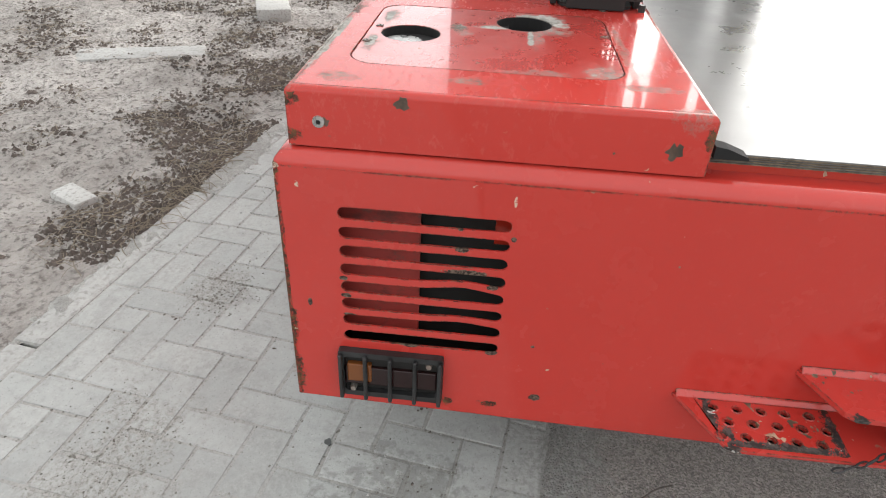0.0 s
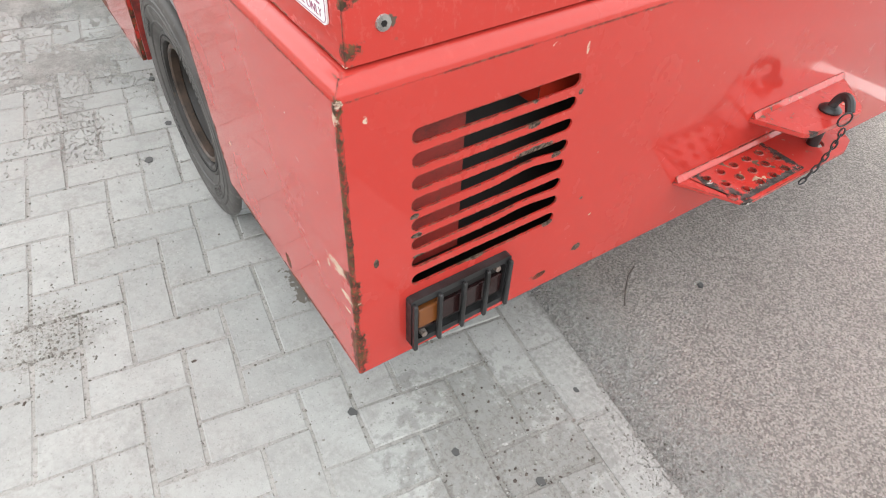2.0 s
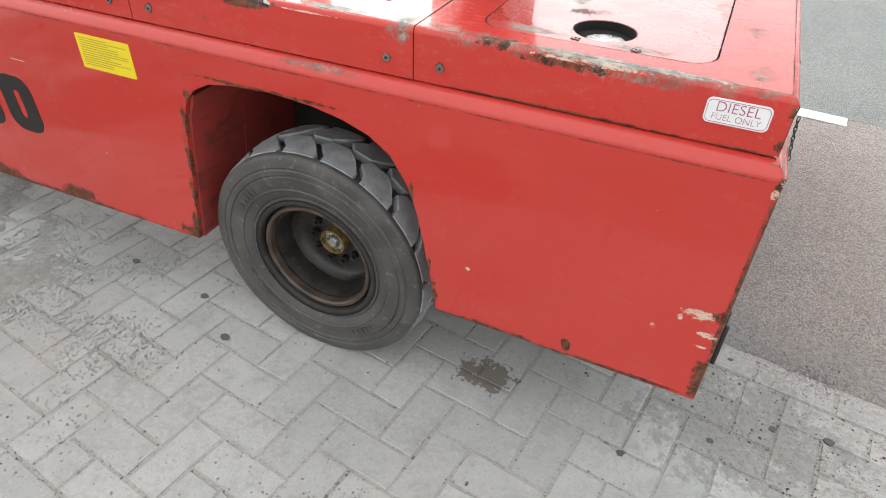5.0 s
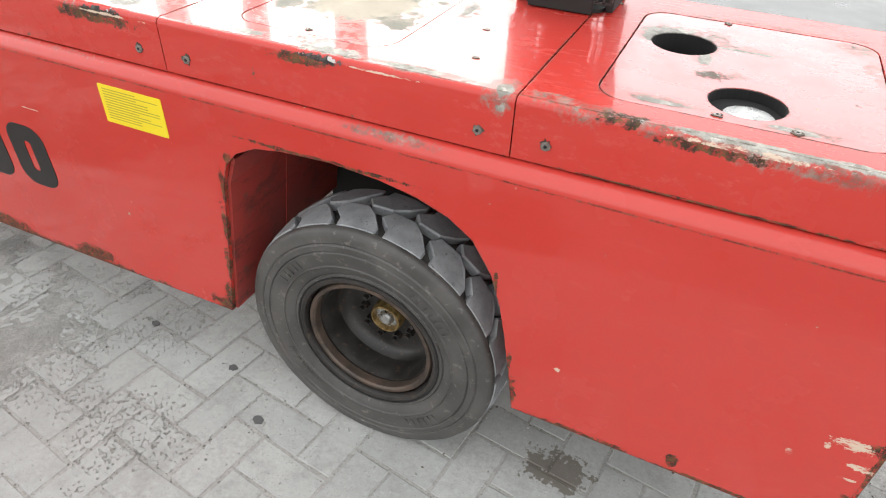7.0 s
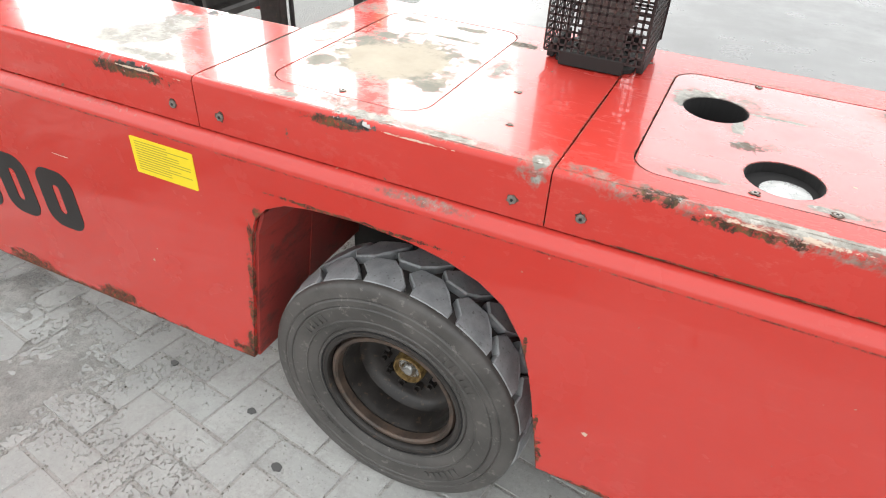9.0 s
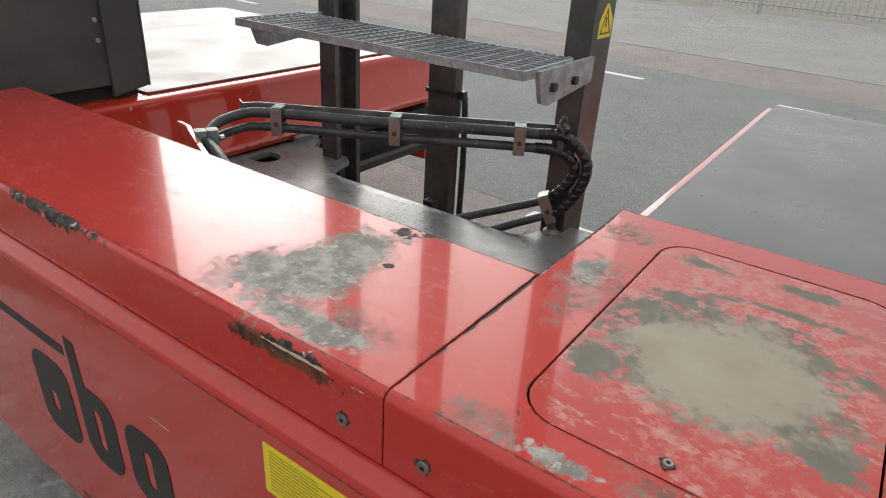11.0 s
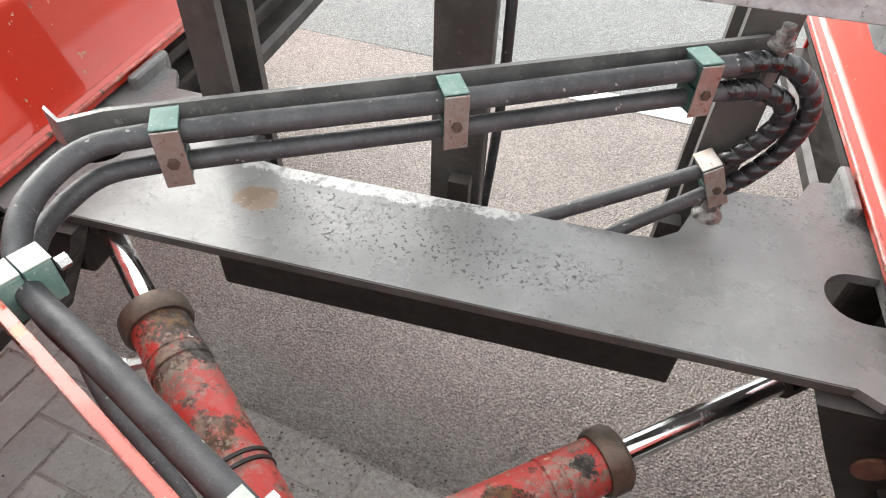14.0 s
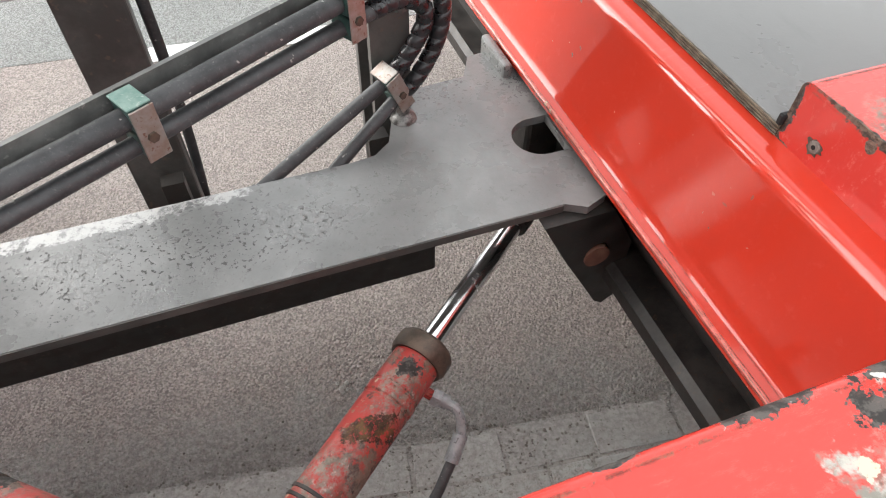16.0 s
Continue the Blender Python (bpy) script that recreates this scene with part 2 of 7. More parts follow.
M_HOOD = red_paint("red_paint_hood", nicks=[((-1.452, 0.58, 1.002), (0.005, 0.17, 0.006)), ((-1.452, 0.742, 0.955), (0.009, 0.007, 0.045)), ((-1.452, 0.735, 0.908), (0.010, 0.022, 0.006)), ((-1.452, 0.625, 0.990), (0.008, 0.009, 0.010)), ((-1.452, 0.585, 0.987), (0.008, 0.012, 0.009))], bald=[((-1.71, 0.20, 1.0), (0.075, 0.15, 0.03)), ((-1.62, 0.075, 1.0), (0.11, 0.025, 0.03)), ((-0.735, 0.045, 0.997), (0.015, 0.026, 0.03)), ((-0.30, 0.04, 1.0), (0.20, 0.010, 0.03)), ((-0.955, 0.575, 1.0), (0.045, 0.020, 0.02)), ((-1.40, 0.45, 1.0), (0.028, 0.05, 0.02)), ((-0.945, 0.39, 1.0), (0.012, 0.05, 0.02)), ((-1.76, 0.12, 1.0), (0.06, 0.06, 0.02)), ((-1.25, 0.055, 1.0), (0.045, 0.018, 0.02)), ((-1.075, 0.05, 1.0), (0.07, 0.02, 0.02)), ((-0.91, 0.05, 1.0), (0.06, 0.012, 0.02))], scuffs=1.0, coat=0.55, spec=0.18, patches=[
    ((-1.71, 0.20, 1.0), (0.07, 0.16, 0.03)), ((-1.60, 0.09, 1.0), (0.10, 0.05, 0.03)), ((-1.80, 0.12, 1.0), (0.05, 0.07, 0.03)),
    ((-1.13, 0.075, 1.0), (0.08, 0.035, 0.03)), ((-0.90, 0.05, 1.0), (0.13, 0.016, 0.03)), ((-1.35, 0.06, 1.0), (0.05, 0.03, 0.03)),
    ((-0.74, 0.05, 0.995), (0.03, 0.045, 0.03)), ((-0.60, 0.042, 1.0), (0.09, 0.018, 0.03)), ((-0.32, 0.036, 1.0), (0.26, 0.015, 0.03)),
    ((-0.08, 0.10, 1.0), (0.025, 0.04, 0.03)), ((-0.10, 0.33, 1.0), (0.02, 0.04, 0.02)), ((-0.13, 0.64, 1.0), (0.02, 0.05, 0.02)),
    ((-0.03, 0.70, 0.995), (0.014, 0.04, 0.03)), ((-1.39, 0.64, 1.0), (0.05, 0.05, 0.02)),
    ((-1.38, 0.42, 1.0), (0.05, 0.12, 0.02)), ((-0.945, 0.40, 1.0), (0.03, 0.07, 0.02)), ((-0.66, 0.055, 1.0), (0.05, 0.02, 0.02)), ((-0.35, 0.626, 1.0), (0.2, 0.010, 0.02))],
    rusty=[((-1.62, 0.03, 0.978), (0.12, 0.02, 0.015)), ((-0.42, 0.025, 0.987), (0.09, 0.02, 0.010)), ((-0.02, 0.03, 0.98), (0.014, 0.02, 0.014)),
           ((-0.02, 0.03, 0.915), (0.012, 0.02, 0.012)), ((-0.4, 0.025, 0.897), (0.26, 0.02, 0.003)), ((-0.955, 0.575, 1.0), (0.04, 0.016, 0.02)), ((-1.12, 0.03, 0.985), (0.06, 0.02, 0.010)),
           ((-0.02, 0.735, 0.96), (0.02, 0.010, 0.02)), ((-0.55, 0.04, 0.997), (0.04, 0.02, 0.01)), ((-0.08, 0.028, 0.897), (0.06, 0.02, 0.003))],
    dark=[((-1.452, 0.56, 1.003), (0.005, 0.16, 0.010)), ((-1.452, 0.742, 0.96), (0.012, 0.010, 0.05)), ((-1.440, 0.742, 0.908), (0.03, 0.02, 0.010)), ((-1.15, 0.742, 0.905), (0.26, 0.012, 0.005)), ((-1.45, 0.30, 1.003), (0.003, 0.20, 0.02)), ((-1.70, 0.365, 1.0), (0.026, 0.018, 0.02)), ((-1.64, 0.26, 1.0), (0.010, 0.008, 0.02)), ((-1.77, 0.40, 1.0), (0.05, 0.010, 0.02)), ((-1.65, 0.395, 1.0), (0.05, 0.014, 0.02)),
          ((-1.92, 0.40, 1.0), (0.03, 0.006, 0.02)), ((-2.2, 0.03, 1.0), (0.16, 0.010, 0.02)), ((-1.62, 0.022, 0.99), (0.07, 0.012, 0.012)), ((-1.08, 0.024, 0.994), (0.05, 0.010, 0.008))],
    cream=[((-0.36, 0.03, 0.996), (0.10, 0.02, 0.004)), ((-0.95, 0.03, 0.992), (0.07, 0.02, 0.002)), ((-1.58, 0.03, 0.988), (0.09, 0.02, 0.003)), ((-0.012, 0.012, 0.893), (0.03, 0.03, 0.005)), ((-1.74, 0.33, 1.0), (0.009, 0.009, 0.01))])
M_HATCH = red_paint("red_paint_hatch", dull=0.12, bald=[((-0.53, 0.46, 1.0), (0.065, 0.06, 0.02)), ((-0.46, 0.37, 1.0), (0.012, 0.05, 0.02)), ((-0.40, 0.44, 1.0), (0.07, 0.008, 0.02)), ((-0.45, 0.29, 1.0), (0.022, 0.014, 0.02)), ((-0.50, 0.125, 1.0), (0.05, 0.012, 0.02)), ((-0.30, 0.12, 1.0), (0.04, 0.010, 0.02))], scuffs=1.0, coat=1.0, spec=0.9, patches=[
    ((-0.50, 0.47, 1.0), (0.09, 0.075, 0.02)), ((-0.47, 0.38, 1.0), (0.02, 0.05, 0.02)), ((-0.40, 0.30, 1.0), (0.02, 0.02, 0.02)),
    ((-0.50, 0.13, 1.0), (0.07, 0.02, 0.02)), ((-0.30, 0.12, 1.0), (0.06, 0.02, 0.02)), ((-0.42, 0.45, 1.0), (0.10, 0.02, 0.02)),
    ((-0.19, 0.58, 1.0), (0.05, 0.05, 0.02)), ((-0.17, 0.45, 1.0), (0.02, 0.06, 0.02)), ((-1.25, 0.13, 1.0), (0.06, 0.02, 0.02)),
    ((-1.16, 0.58, 1.0), (0.08, 0.02, 0.02)), ((-1.06, 0.59, 1.0), (0.05, 0.015, 0.02))],
    rusty=[((-0.44, 0.285, 1.0), (0.03, 0.02, 0.02))], chips=0.6)


def seat_hatch():
    """The hatch whose middle is worn down to a beige, dark-rimmed patch."""
    n = Nodes("worn_hatch")
    tone = n.mix(n.noise(2, 3), tuple(v * 0.9 for v in RED), RED)
    rim = n.patch((-1.165, 0.345, 1.0), (0.165, 0.155, 0.1), 0.5, 13, 0.06)
    core = n.patch((-1.16, 0.335, 1.0), (0.135, 0.125, 0.1), 0.42, 11, 0.12)
    streak = n.m("MULTIPLY", n.ramp(n.noise(20, 6, 0.75, stretch=(1, 2, 1)), 0.52, 0.66), 0.8)
    worn = n.m("MULTIPLY", n.ramp(n.noise(34, 6, 0.8), 0.42, 0.62), n.patch((-1.16, 0.40, 1.0), (0.20, 0.27, 0.1), 0.6, 9, 0.3))
    streak = n.m("MAXIMUM", streak, n.m("MULTIPLY", worn, 0.7))
    color = n.mix(streak, tone, n.mix(n.noise(70, 4), (0.55, 0.24, 0.20), (0.62, 0.42, 0.37)))
    rim = n.most(rim, *[n.patch(c, r, 0.7, 22, 0.1) for c, r in (((-1.257, 0.605, 1.0), (0.045, 0.020, 0.1)), ((-1.104, 0.611, 1.0), (0.05, 0.016, 0.1)), ((-1.124, 0.526, 1.0), (0.09, 0.009, 0.1)), ((-1.30, 0.245, 1.0), (0.035, 0.04, 0.1)), ((-1.035, 0.24, 1.0), (0.035, 0.04, 0.1)), ((-1.26, 0.46, 1.0), (0.04, 0.025, 0.1)))])
    color = n.mix(rim, color, n.mix(n.noise(40, 4), (0.09, 0.09, 0.07), (0.26, 0.24, 0.19)))
    color = n.mix(core, color, n.mix(n.noise(12, 5), (0.27, 0.225, 0.165), (0.44, 0.385, 0.30)))
    bare = n.m("MAXIMUM", rim, streak)
    n.bump(n.noise(150, 3), 0.2, 0.001)
    return n.done(color, n.m("ADD", n.m("MULTIPLY", bare, 0.45), 0.2), 0.0, n.m("MULTIPLY", n.m("SUBTRACT", 1.0, bare), 0.55, clamp=True), 0.3)


M_SEAT = seat_hatch()
REAR_NICKS = ((0.434, 0.752, 0.006, 0.006), (0.342, 0.72, 0.014, 0.007), (0.353, 0.668, 0.048, 0.008), (0.33, 0.662, 0.02, 0.012), (0.403, 0.638, 0.014, 0.006), (0.336, 0.764, 0.006, 0.005),
              (0.497, 0.50, 0.005, 0.004), (0.249, 0.563, 0.007, 0.008), (0.404, 0.53, 0.006, 0.006), (0.247, 0.472, 0.022, 0.006), (0.415, 0.473, 0.014, 0.007), (0.123, 0.54, 0.014, 0.004),
              (0.517, 0.357, 0.014, 0.010), (0.045, 0.563, 0.005, 0.011), (0.116, 0.63, 0.010, 0.006), (0.12, 0.588, 0.012, 0.006))
M_BODY = red_paint("red_paint_body", nicks=[((0, y, z), (0.02, ry, rz)) for y, z, ry, rz in REAR_NICKS], patches=[
    ((-0.93, 0.006, 0.885), (0.10, 0.02, 0.008)), ((-1.75, 0.0, 0.895), (0.2, 0.02, 0.008))],
    rusty=[((-0.702, 0, 0.62), (0.006, 0.02, 0.05)), ((-0.655, 0, 0.42), (0.006, 0.02, 0.06)), ((-1.338, 0, 0.665), (0.009, 0.02, 0.05)), ((-1.368, 0, 0.43), (0.011, 0.02, 0.06)), ((-1.384, 0, 0.33), (0.014, 0.02, 0.05)), ((0, 0, 0.60), (0.0075, 0.008, 0.30)), ((0, 0, 0.50), (0.012, 0.014, 0.09)), ((0, 0, 0.36), (0.028, 0.020, 0.06)), ((0, 0, 0.62), (0.006, 0.006, 0.14)), ((0, 0, 0.86), (0.012, 0.012, 0.024)), ((0.0, -0.0, 0.545), (0.03, 0.01, 0.02)),
           ((-1.352, 0, 0.55), (0.010, 0.02, 0.07)), ((-1.312, 0, 0.742), (0.014, 0.02, 0.016)), ((-1.08, 0, 0.803), (0.20, 0.02, 0.005)), ((-1.40, 0, 0.29), (0.03, 0.02, 0.03)),
           ((-1.38, 0, 0.30), (0.07, 0.02, 0.03)), ((-1.95, 0, 0.275), (0.45, 0.02, 0.018)), ((-1.85, 0, 0.30), (0.07, 0.02, 0.03)), ((-2.2, 0, 0.29), (0.1, 0.02, 0.03)),
           ((-0.65, 0, 0.36), (0.02, 0.02, 0.06)), ((-0.5, 0, 0.308), (0.15, 0.02, 0.012)), ((-0.2, 0, 0.306), (0.2, 0.02, 0.007)),
           ((-0.30, 0, 0.33), (0.012, 0.02, 0.022)), ((0, 0.33, 0.655), (0.02, 0.05, 0.010)), ((0, 0.345, 0.738), (0.02, 0.02, 0.006)), ((0, 0.22, 0.475), (0.02, 0.03, 0.004)),
           ((0, 0.33, 0.32), (0.02, 0.012, 0.012)), ((0, 0.42, 0.325), (0.02, 0.02, 0.01)), ((-3.05, 0.6, 0.88), (0.06, 0.12, 0.02))],
    cream=[((-0.004, 0.012, 0.890), (0.006, 0.010, 0.008)), ((0, 0.004, 0.862), (0.006, 0.008, 0.006)), ((-0.006, 0.0, 0.84), (0.006, 0.005, 0.010)), ((-0.05, 0, 0.538), (0.034, 0.02, 0.013)), ((-0.02, 0, 0.49), (0.022, 0.02, 0.008)), ((-0.085, 0, 0.52), (0.006, 0.02, 0.008)), ((-0.556, 0, 0.473), (0.007, 0.02, 0.006)),
           ((-0.03, 0, 0.455), (0.018, 0.02, 0.004)), ((-0.13, 0, 0.475), (0.006, 0.02, 0.009)), ((-1.9, 0, 0.72), (0.03, 0.02, 0.0015)), ((0, 0.04, 0.83), (0.02, 0.004, 0.008)), ((0, 0.43, 0.83), (0.02, 0.003, 0.012)), ((0, 0.36, 0.853), (0.02, 0.008, 0.003))],
    spec=0.14)
M_ARM = red_paint("red_paint_arms", base=(0.48, 0.034, 0.017), chips=0.60, gloss=0.14, specks=0.03, spec=0.15)
M_WEDGE = plain("dull_black_rubber", (0.012, 0.012, 0.012), 0.9)
M_LIP = red_paint("red_paint_lip", base=(0.56, 0.11, 0.085), specks=0.25, chips=0.5, dull=0.1)
M_STEP = red_paint("red_paint_step", dark=[((0.13, 0.88, 0.41), (0.03, 0.02, 0.012)), ((0.12, 1.09, 0.50), (0.02, 0.015, 0.02))], chips=0.56, dull=0.2)
M_CYL = red_paint("red_paint_cylinder", patches=[((-1.99, 0.75, 0.5), (0.05, 0.05, 0.07)), ((-2.42, 0.61, 0.62), (0.06, 0.03, 0.06)), ((-2.13, 0.65, 0.5), (0.07, 0.06, 0.07)), ((-2.02, 0.74, 0.5), (0.03, 0.03, 0.03)), ((-2.52, 0.70, 0.62), (0.05, 0.04, 0.06))],
                  dark=[((-1.965, 0.795, 0.5), (0.03, 0.02, 0.05)), ((-2.585, 0.79, 0.62), (0.055, 0.04, 0.06)), ((-2.535, 0.745, 0.62), (0.03, 0.025, 0.06)), ((-2.06, 0.70, 0.44), (0.06, 0.03, 0.04))], rusty=[((-2.61, 0.77, 0.64), (0.04, 0.04, 0.05)), ((-2.55, 0.70, 0.6), (0.04, 0.03, 0.05)), ((-2.2, 0.6, 0.5), (0.03, 0.03, 0.05)), ((-2.05, 0.71, 0.5), (0.05, 0.02, 0.05)), ((-2.44, 0.62, 0.62), (0.03, 0.05, 0.05))], chips=0.5, dull=0.3, coat=0.15, dark_grain=34, base=(0.36, 0.04, 0.033), grime=0.92)
M_TREADPLATE = red_paint("red_paint_tread", dark=[((0.05, 0.858, 0.415), (0.07, 0.012, 0.03)), ((0.122, 0.98, 0.415), (0.012, 0.15, 0.03)), ((0.07, 1.092, 0.415), (0.07, 0.012, 0.03)), ((0.10, 0.885, 0.415), (0.02, 0.012, 0.03))], chips=0.5, dull=0.2, dark_grain=60)


def inner_material():
    """Red inner sheet with soot, grease smears and splashed dirt."""
    n = Nodes("red_inner_panel")
    c = n.mix(n.noise(6, 4), (0.26, 0.032, 0.026), (0.38, 0.042, 0.033))
    c = n.mix(n.m("MULTIPLY", n.ramp(n.noise(7, 6, 0.75, stretch=(1, 1, 1.8)), 0.48, 0.66), 0.6), c, (0.025, 0.018, 0.016))
    c = n.mix(n.m("MULTIPLY", n.ramp(n.noise(26, 6, 0.75), 0.55, 0.72), 0.7), c, (0.10, 0.065, 0.05))
    n.bump(n.noise(60, 5, 0.7), 0.3, 0.001)
    return n.done(c, 0.5)


M_INNER = inner_material()
M_DARK = plain("deep_black", (0.012, 0.011, 0.010), 0.7)
M_GAP = plain("seam_black", (0.008, 0.007, 0.007), 0.9)
M_BLACK = worn_metal("black_painted_steel", (0.013, 0.013, 0.013), (0.03, 0.03, 0.031), 0.38, 0.0, 20)
M_LOGO = plain("black_lettering_paint", (0.014, 0.013, 0.013), 0.35)
M_RUBBER = worn_metal("tyre_rubber", (0.046, 0.043, 0.040), (0.080, 0.074, 0.069), 0.5, 0.0, 10, (0.14, 0.128, 0.118), 0.35)
# tread blocks coloured paler than the sidewall for the sky light on them
M_TREAD = worn_metal("sky_lit_tread_rubber", (0.21, 0.216, 0.222), (0.30, 0.307, 0.312), 0.62, 0.0, 22, (0.14, 0.14, 0.14), 0.3)
M_RIM = worn_metal("rusty_rim", (0.016, 0.014, 0.013), (0.036, 0.031, 0.028), 0.40, 0.2, 12, (0.075, 0.05, 0.033))
M_GREASE = worn_metal("greasy_brass", (0.10, 0.058, 0.018), (0.30, 0.20, 0.075), 0.4, 0.3, 60, (0.02, 0.016, 0.012))
M_RIMLIP = worn_metal("worn_rim_lip", (0.040, 0.031, 0.026), (0.105, 0.072, 0.054), 0.42, 0.3, 16, (0.10, 0.06, 0.04))
M_STEEL = worn_metal("bright_steel", (0.35, 0.35, 0.34), (0.6, 0.6, 0.58), 0.3, 0.9, 30)
M_CHROME = worn_metal("chrome_rod", (0.72, 0.72, 0.73), (0.8, 0.8, 0.8), 0.14, 1.0, 8, None, 0.02)
M_GALV = worn_metal("galvanised_steel", (0.22, 0.23, 0.235), (0.42, 0.43, 0.435), 0.5, 0.3, 24, (0.12, 0.12, 0.12))
M_MAST = worn_metal("grey_mast_steel", (0.052, 0.050, 0.047), (0.10, 0.096, 0.09), 0.4, 0.15, 8, (0.12, 0.09, 0.07))
M_BAR = worn_metal("dusty_grey_bar_steel", (0.085, 0.085, 0.082), (0.16, 0.158, 0.15), 0.42, 0.15, 14, (0.24, 0.23, 0.22))
M_BOLT = worn_metal("oily_bright_bolt", (0.045, 0.043, 0.04), (0.24, 0.235, 0.225), 0.38, 0.4, 60)
M_DUCT = worn_metal("black_carriage_steel", (0.007, 0.006, 0.0055), (0.02, 0.016, 0.013), 0.5, 0.1, 14, (0.035, 0.025, 0.02))
M_RAIL = worn_metal("greasy_rail_steel", (0.014, 0.0125, 0.0115), (0.042, 0.037, 0.034), 0.42, 0.3, 16, (0.05, 0.03, 0.02))
M_CAB = worn_metal("dark_grey_cab_panel", (0.055, 0.054, 0.052), (0.078, 0.076, 0.072), 0.42, 0.1, 4, None, 0.08)
M_GALVD = worn_metal("dull_galvanised_bars", (0.14, 0.155, 0.17), (0.25, 0.27, 0.285), 0.5, 0.2, 24)
M_GALVL = worn_metal("pale_galvanised", (0.22, 0.235, 0.245), (0.36, 0.375, 0.385), 0.5, 0.3, 24)
M_PIPE = worn_metal("sooty_exhaust_pipe", (0.07, 0.055, 0.05), (0.20, 0.165, 0.15), 0.7, 0.1, 10, (0.14, 0.08, 0.05))
M_MUFFLER = worn_metal("dull_grey_muffler", (0.48, 0.485, 0.47), (0.60, 0.605, 0.585), 0.6, 0.1, 9, (0.17, 0.15, 0.13))


def hose_material():
    """Black hose rubber with a dusty bloom, fine pale scuffs and crumbs."""
    n = Nodes("black_hose_rubber")
    c = n.mix(n.ramp(n.noise(16, 6, 0.7), 0.35, 0.68), (0.030, 0.031, 0.033), (0.062, 0.063, 0.066))
    c = n.mix(n.m("MULTIPLY", n.ramp(n.noise(140, 5, 0.8), 0.54, 0.72), 0.5), c, (0.15, 0.148, 0.142))
    c = n.mix(n.m("MULTIPLY", n.ramp(n.noise(70, 2, 0.5), 0.70, 0.73), 0.8), c, (0.33, 0.32, 0.30))
    n.bump(n.noise(210, 4, 0.75), 0.5, 0.0012)
    return n.done(c, n.ramp(n.noise(40, 4), 0.3, 0.7, 0.42, 0.62))


M_HOSE = hose_material()
M_WRAP = worn_metal("black_spiral_wrap", (0.010, 0.010, 0.011), (0.02, 0.02, 0.022), 0.28, 0.0, 20)
M_GREEN = worn_metal("green_clamp_plastic", (0.085, 0.18, 0.155), (0.19, 0.28, 0.245), 0.5, 0.0, 30, (0.34, 0.38, 0.34))
M_GREENDARK = worn_metal("dark_green_plastic", (0.02, 0.05, 0.045), (0.045, 0.095, 0.08), 0.5, 0.0, 30)
M_GREENTOP = worn_metal("pale_green_plastic", (0.34, 0.39, 0.34), (0.48, 0.52, 0.46), 0.5, 0.0, 40, (0.2, 0.28, 0.24))
M_ZINC = worn_metal("rusty_zinc_plate", (0.34, 0.325, 0.305), (0.29, 0.225, 0.19), 0.42, 0.6, 26, (0.2, 0.09, 0.06))
M_SCREW = worn_metal("dull_grimy_screw", (0.13, 0.115, 0.10), (0.27, 0.25, 0.225), 0.5, 0.3, 90, (0.40, 0.38, 0.35))
M_CAP = worn_metal("rusty_cylinder_cap", (0.06, 0.045, 0.035), (0.14, 0.10, 0.075), 0.5, 0.4, 30)
M_WHITE = plain("white_label_film", (0.80, 0.80, 0.80), 0.3, 0, 0.05)
M_TEXT = plain("dark_red_print", (0.34, 0.07, 0.16), 0.4)
M_YELLOW = plain("yellow_label_film", (0.80, 0.62, 0.02), 0.35, 0, 0.06)
M_PRINT = plain("olive_print", (0.42, 0.33, 0.03), 0.5)
M_AMBER = plain("amber_lens", (0.20, 0.065, 0.016), 0.15)
M_LENS = plain("dark_red_lens", (0.022, 0.008, 0.008), 0.15)
M_LINE = worn_metal("white_road_paint", (0.66, 0.66, 0.64), (0.80, 0.80, 0.79), 0.7, 0.0, 9, (0.5, 0.5, 0.48), 0.3)


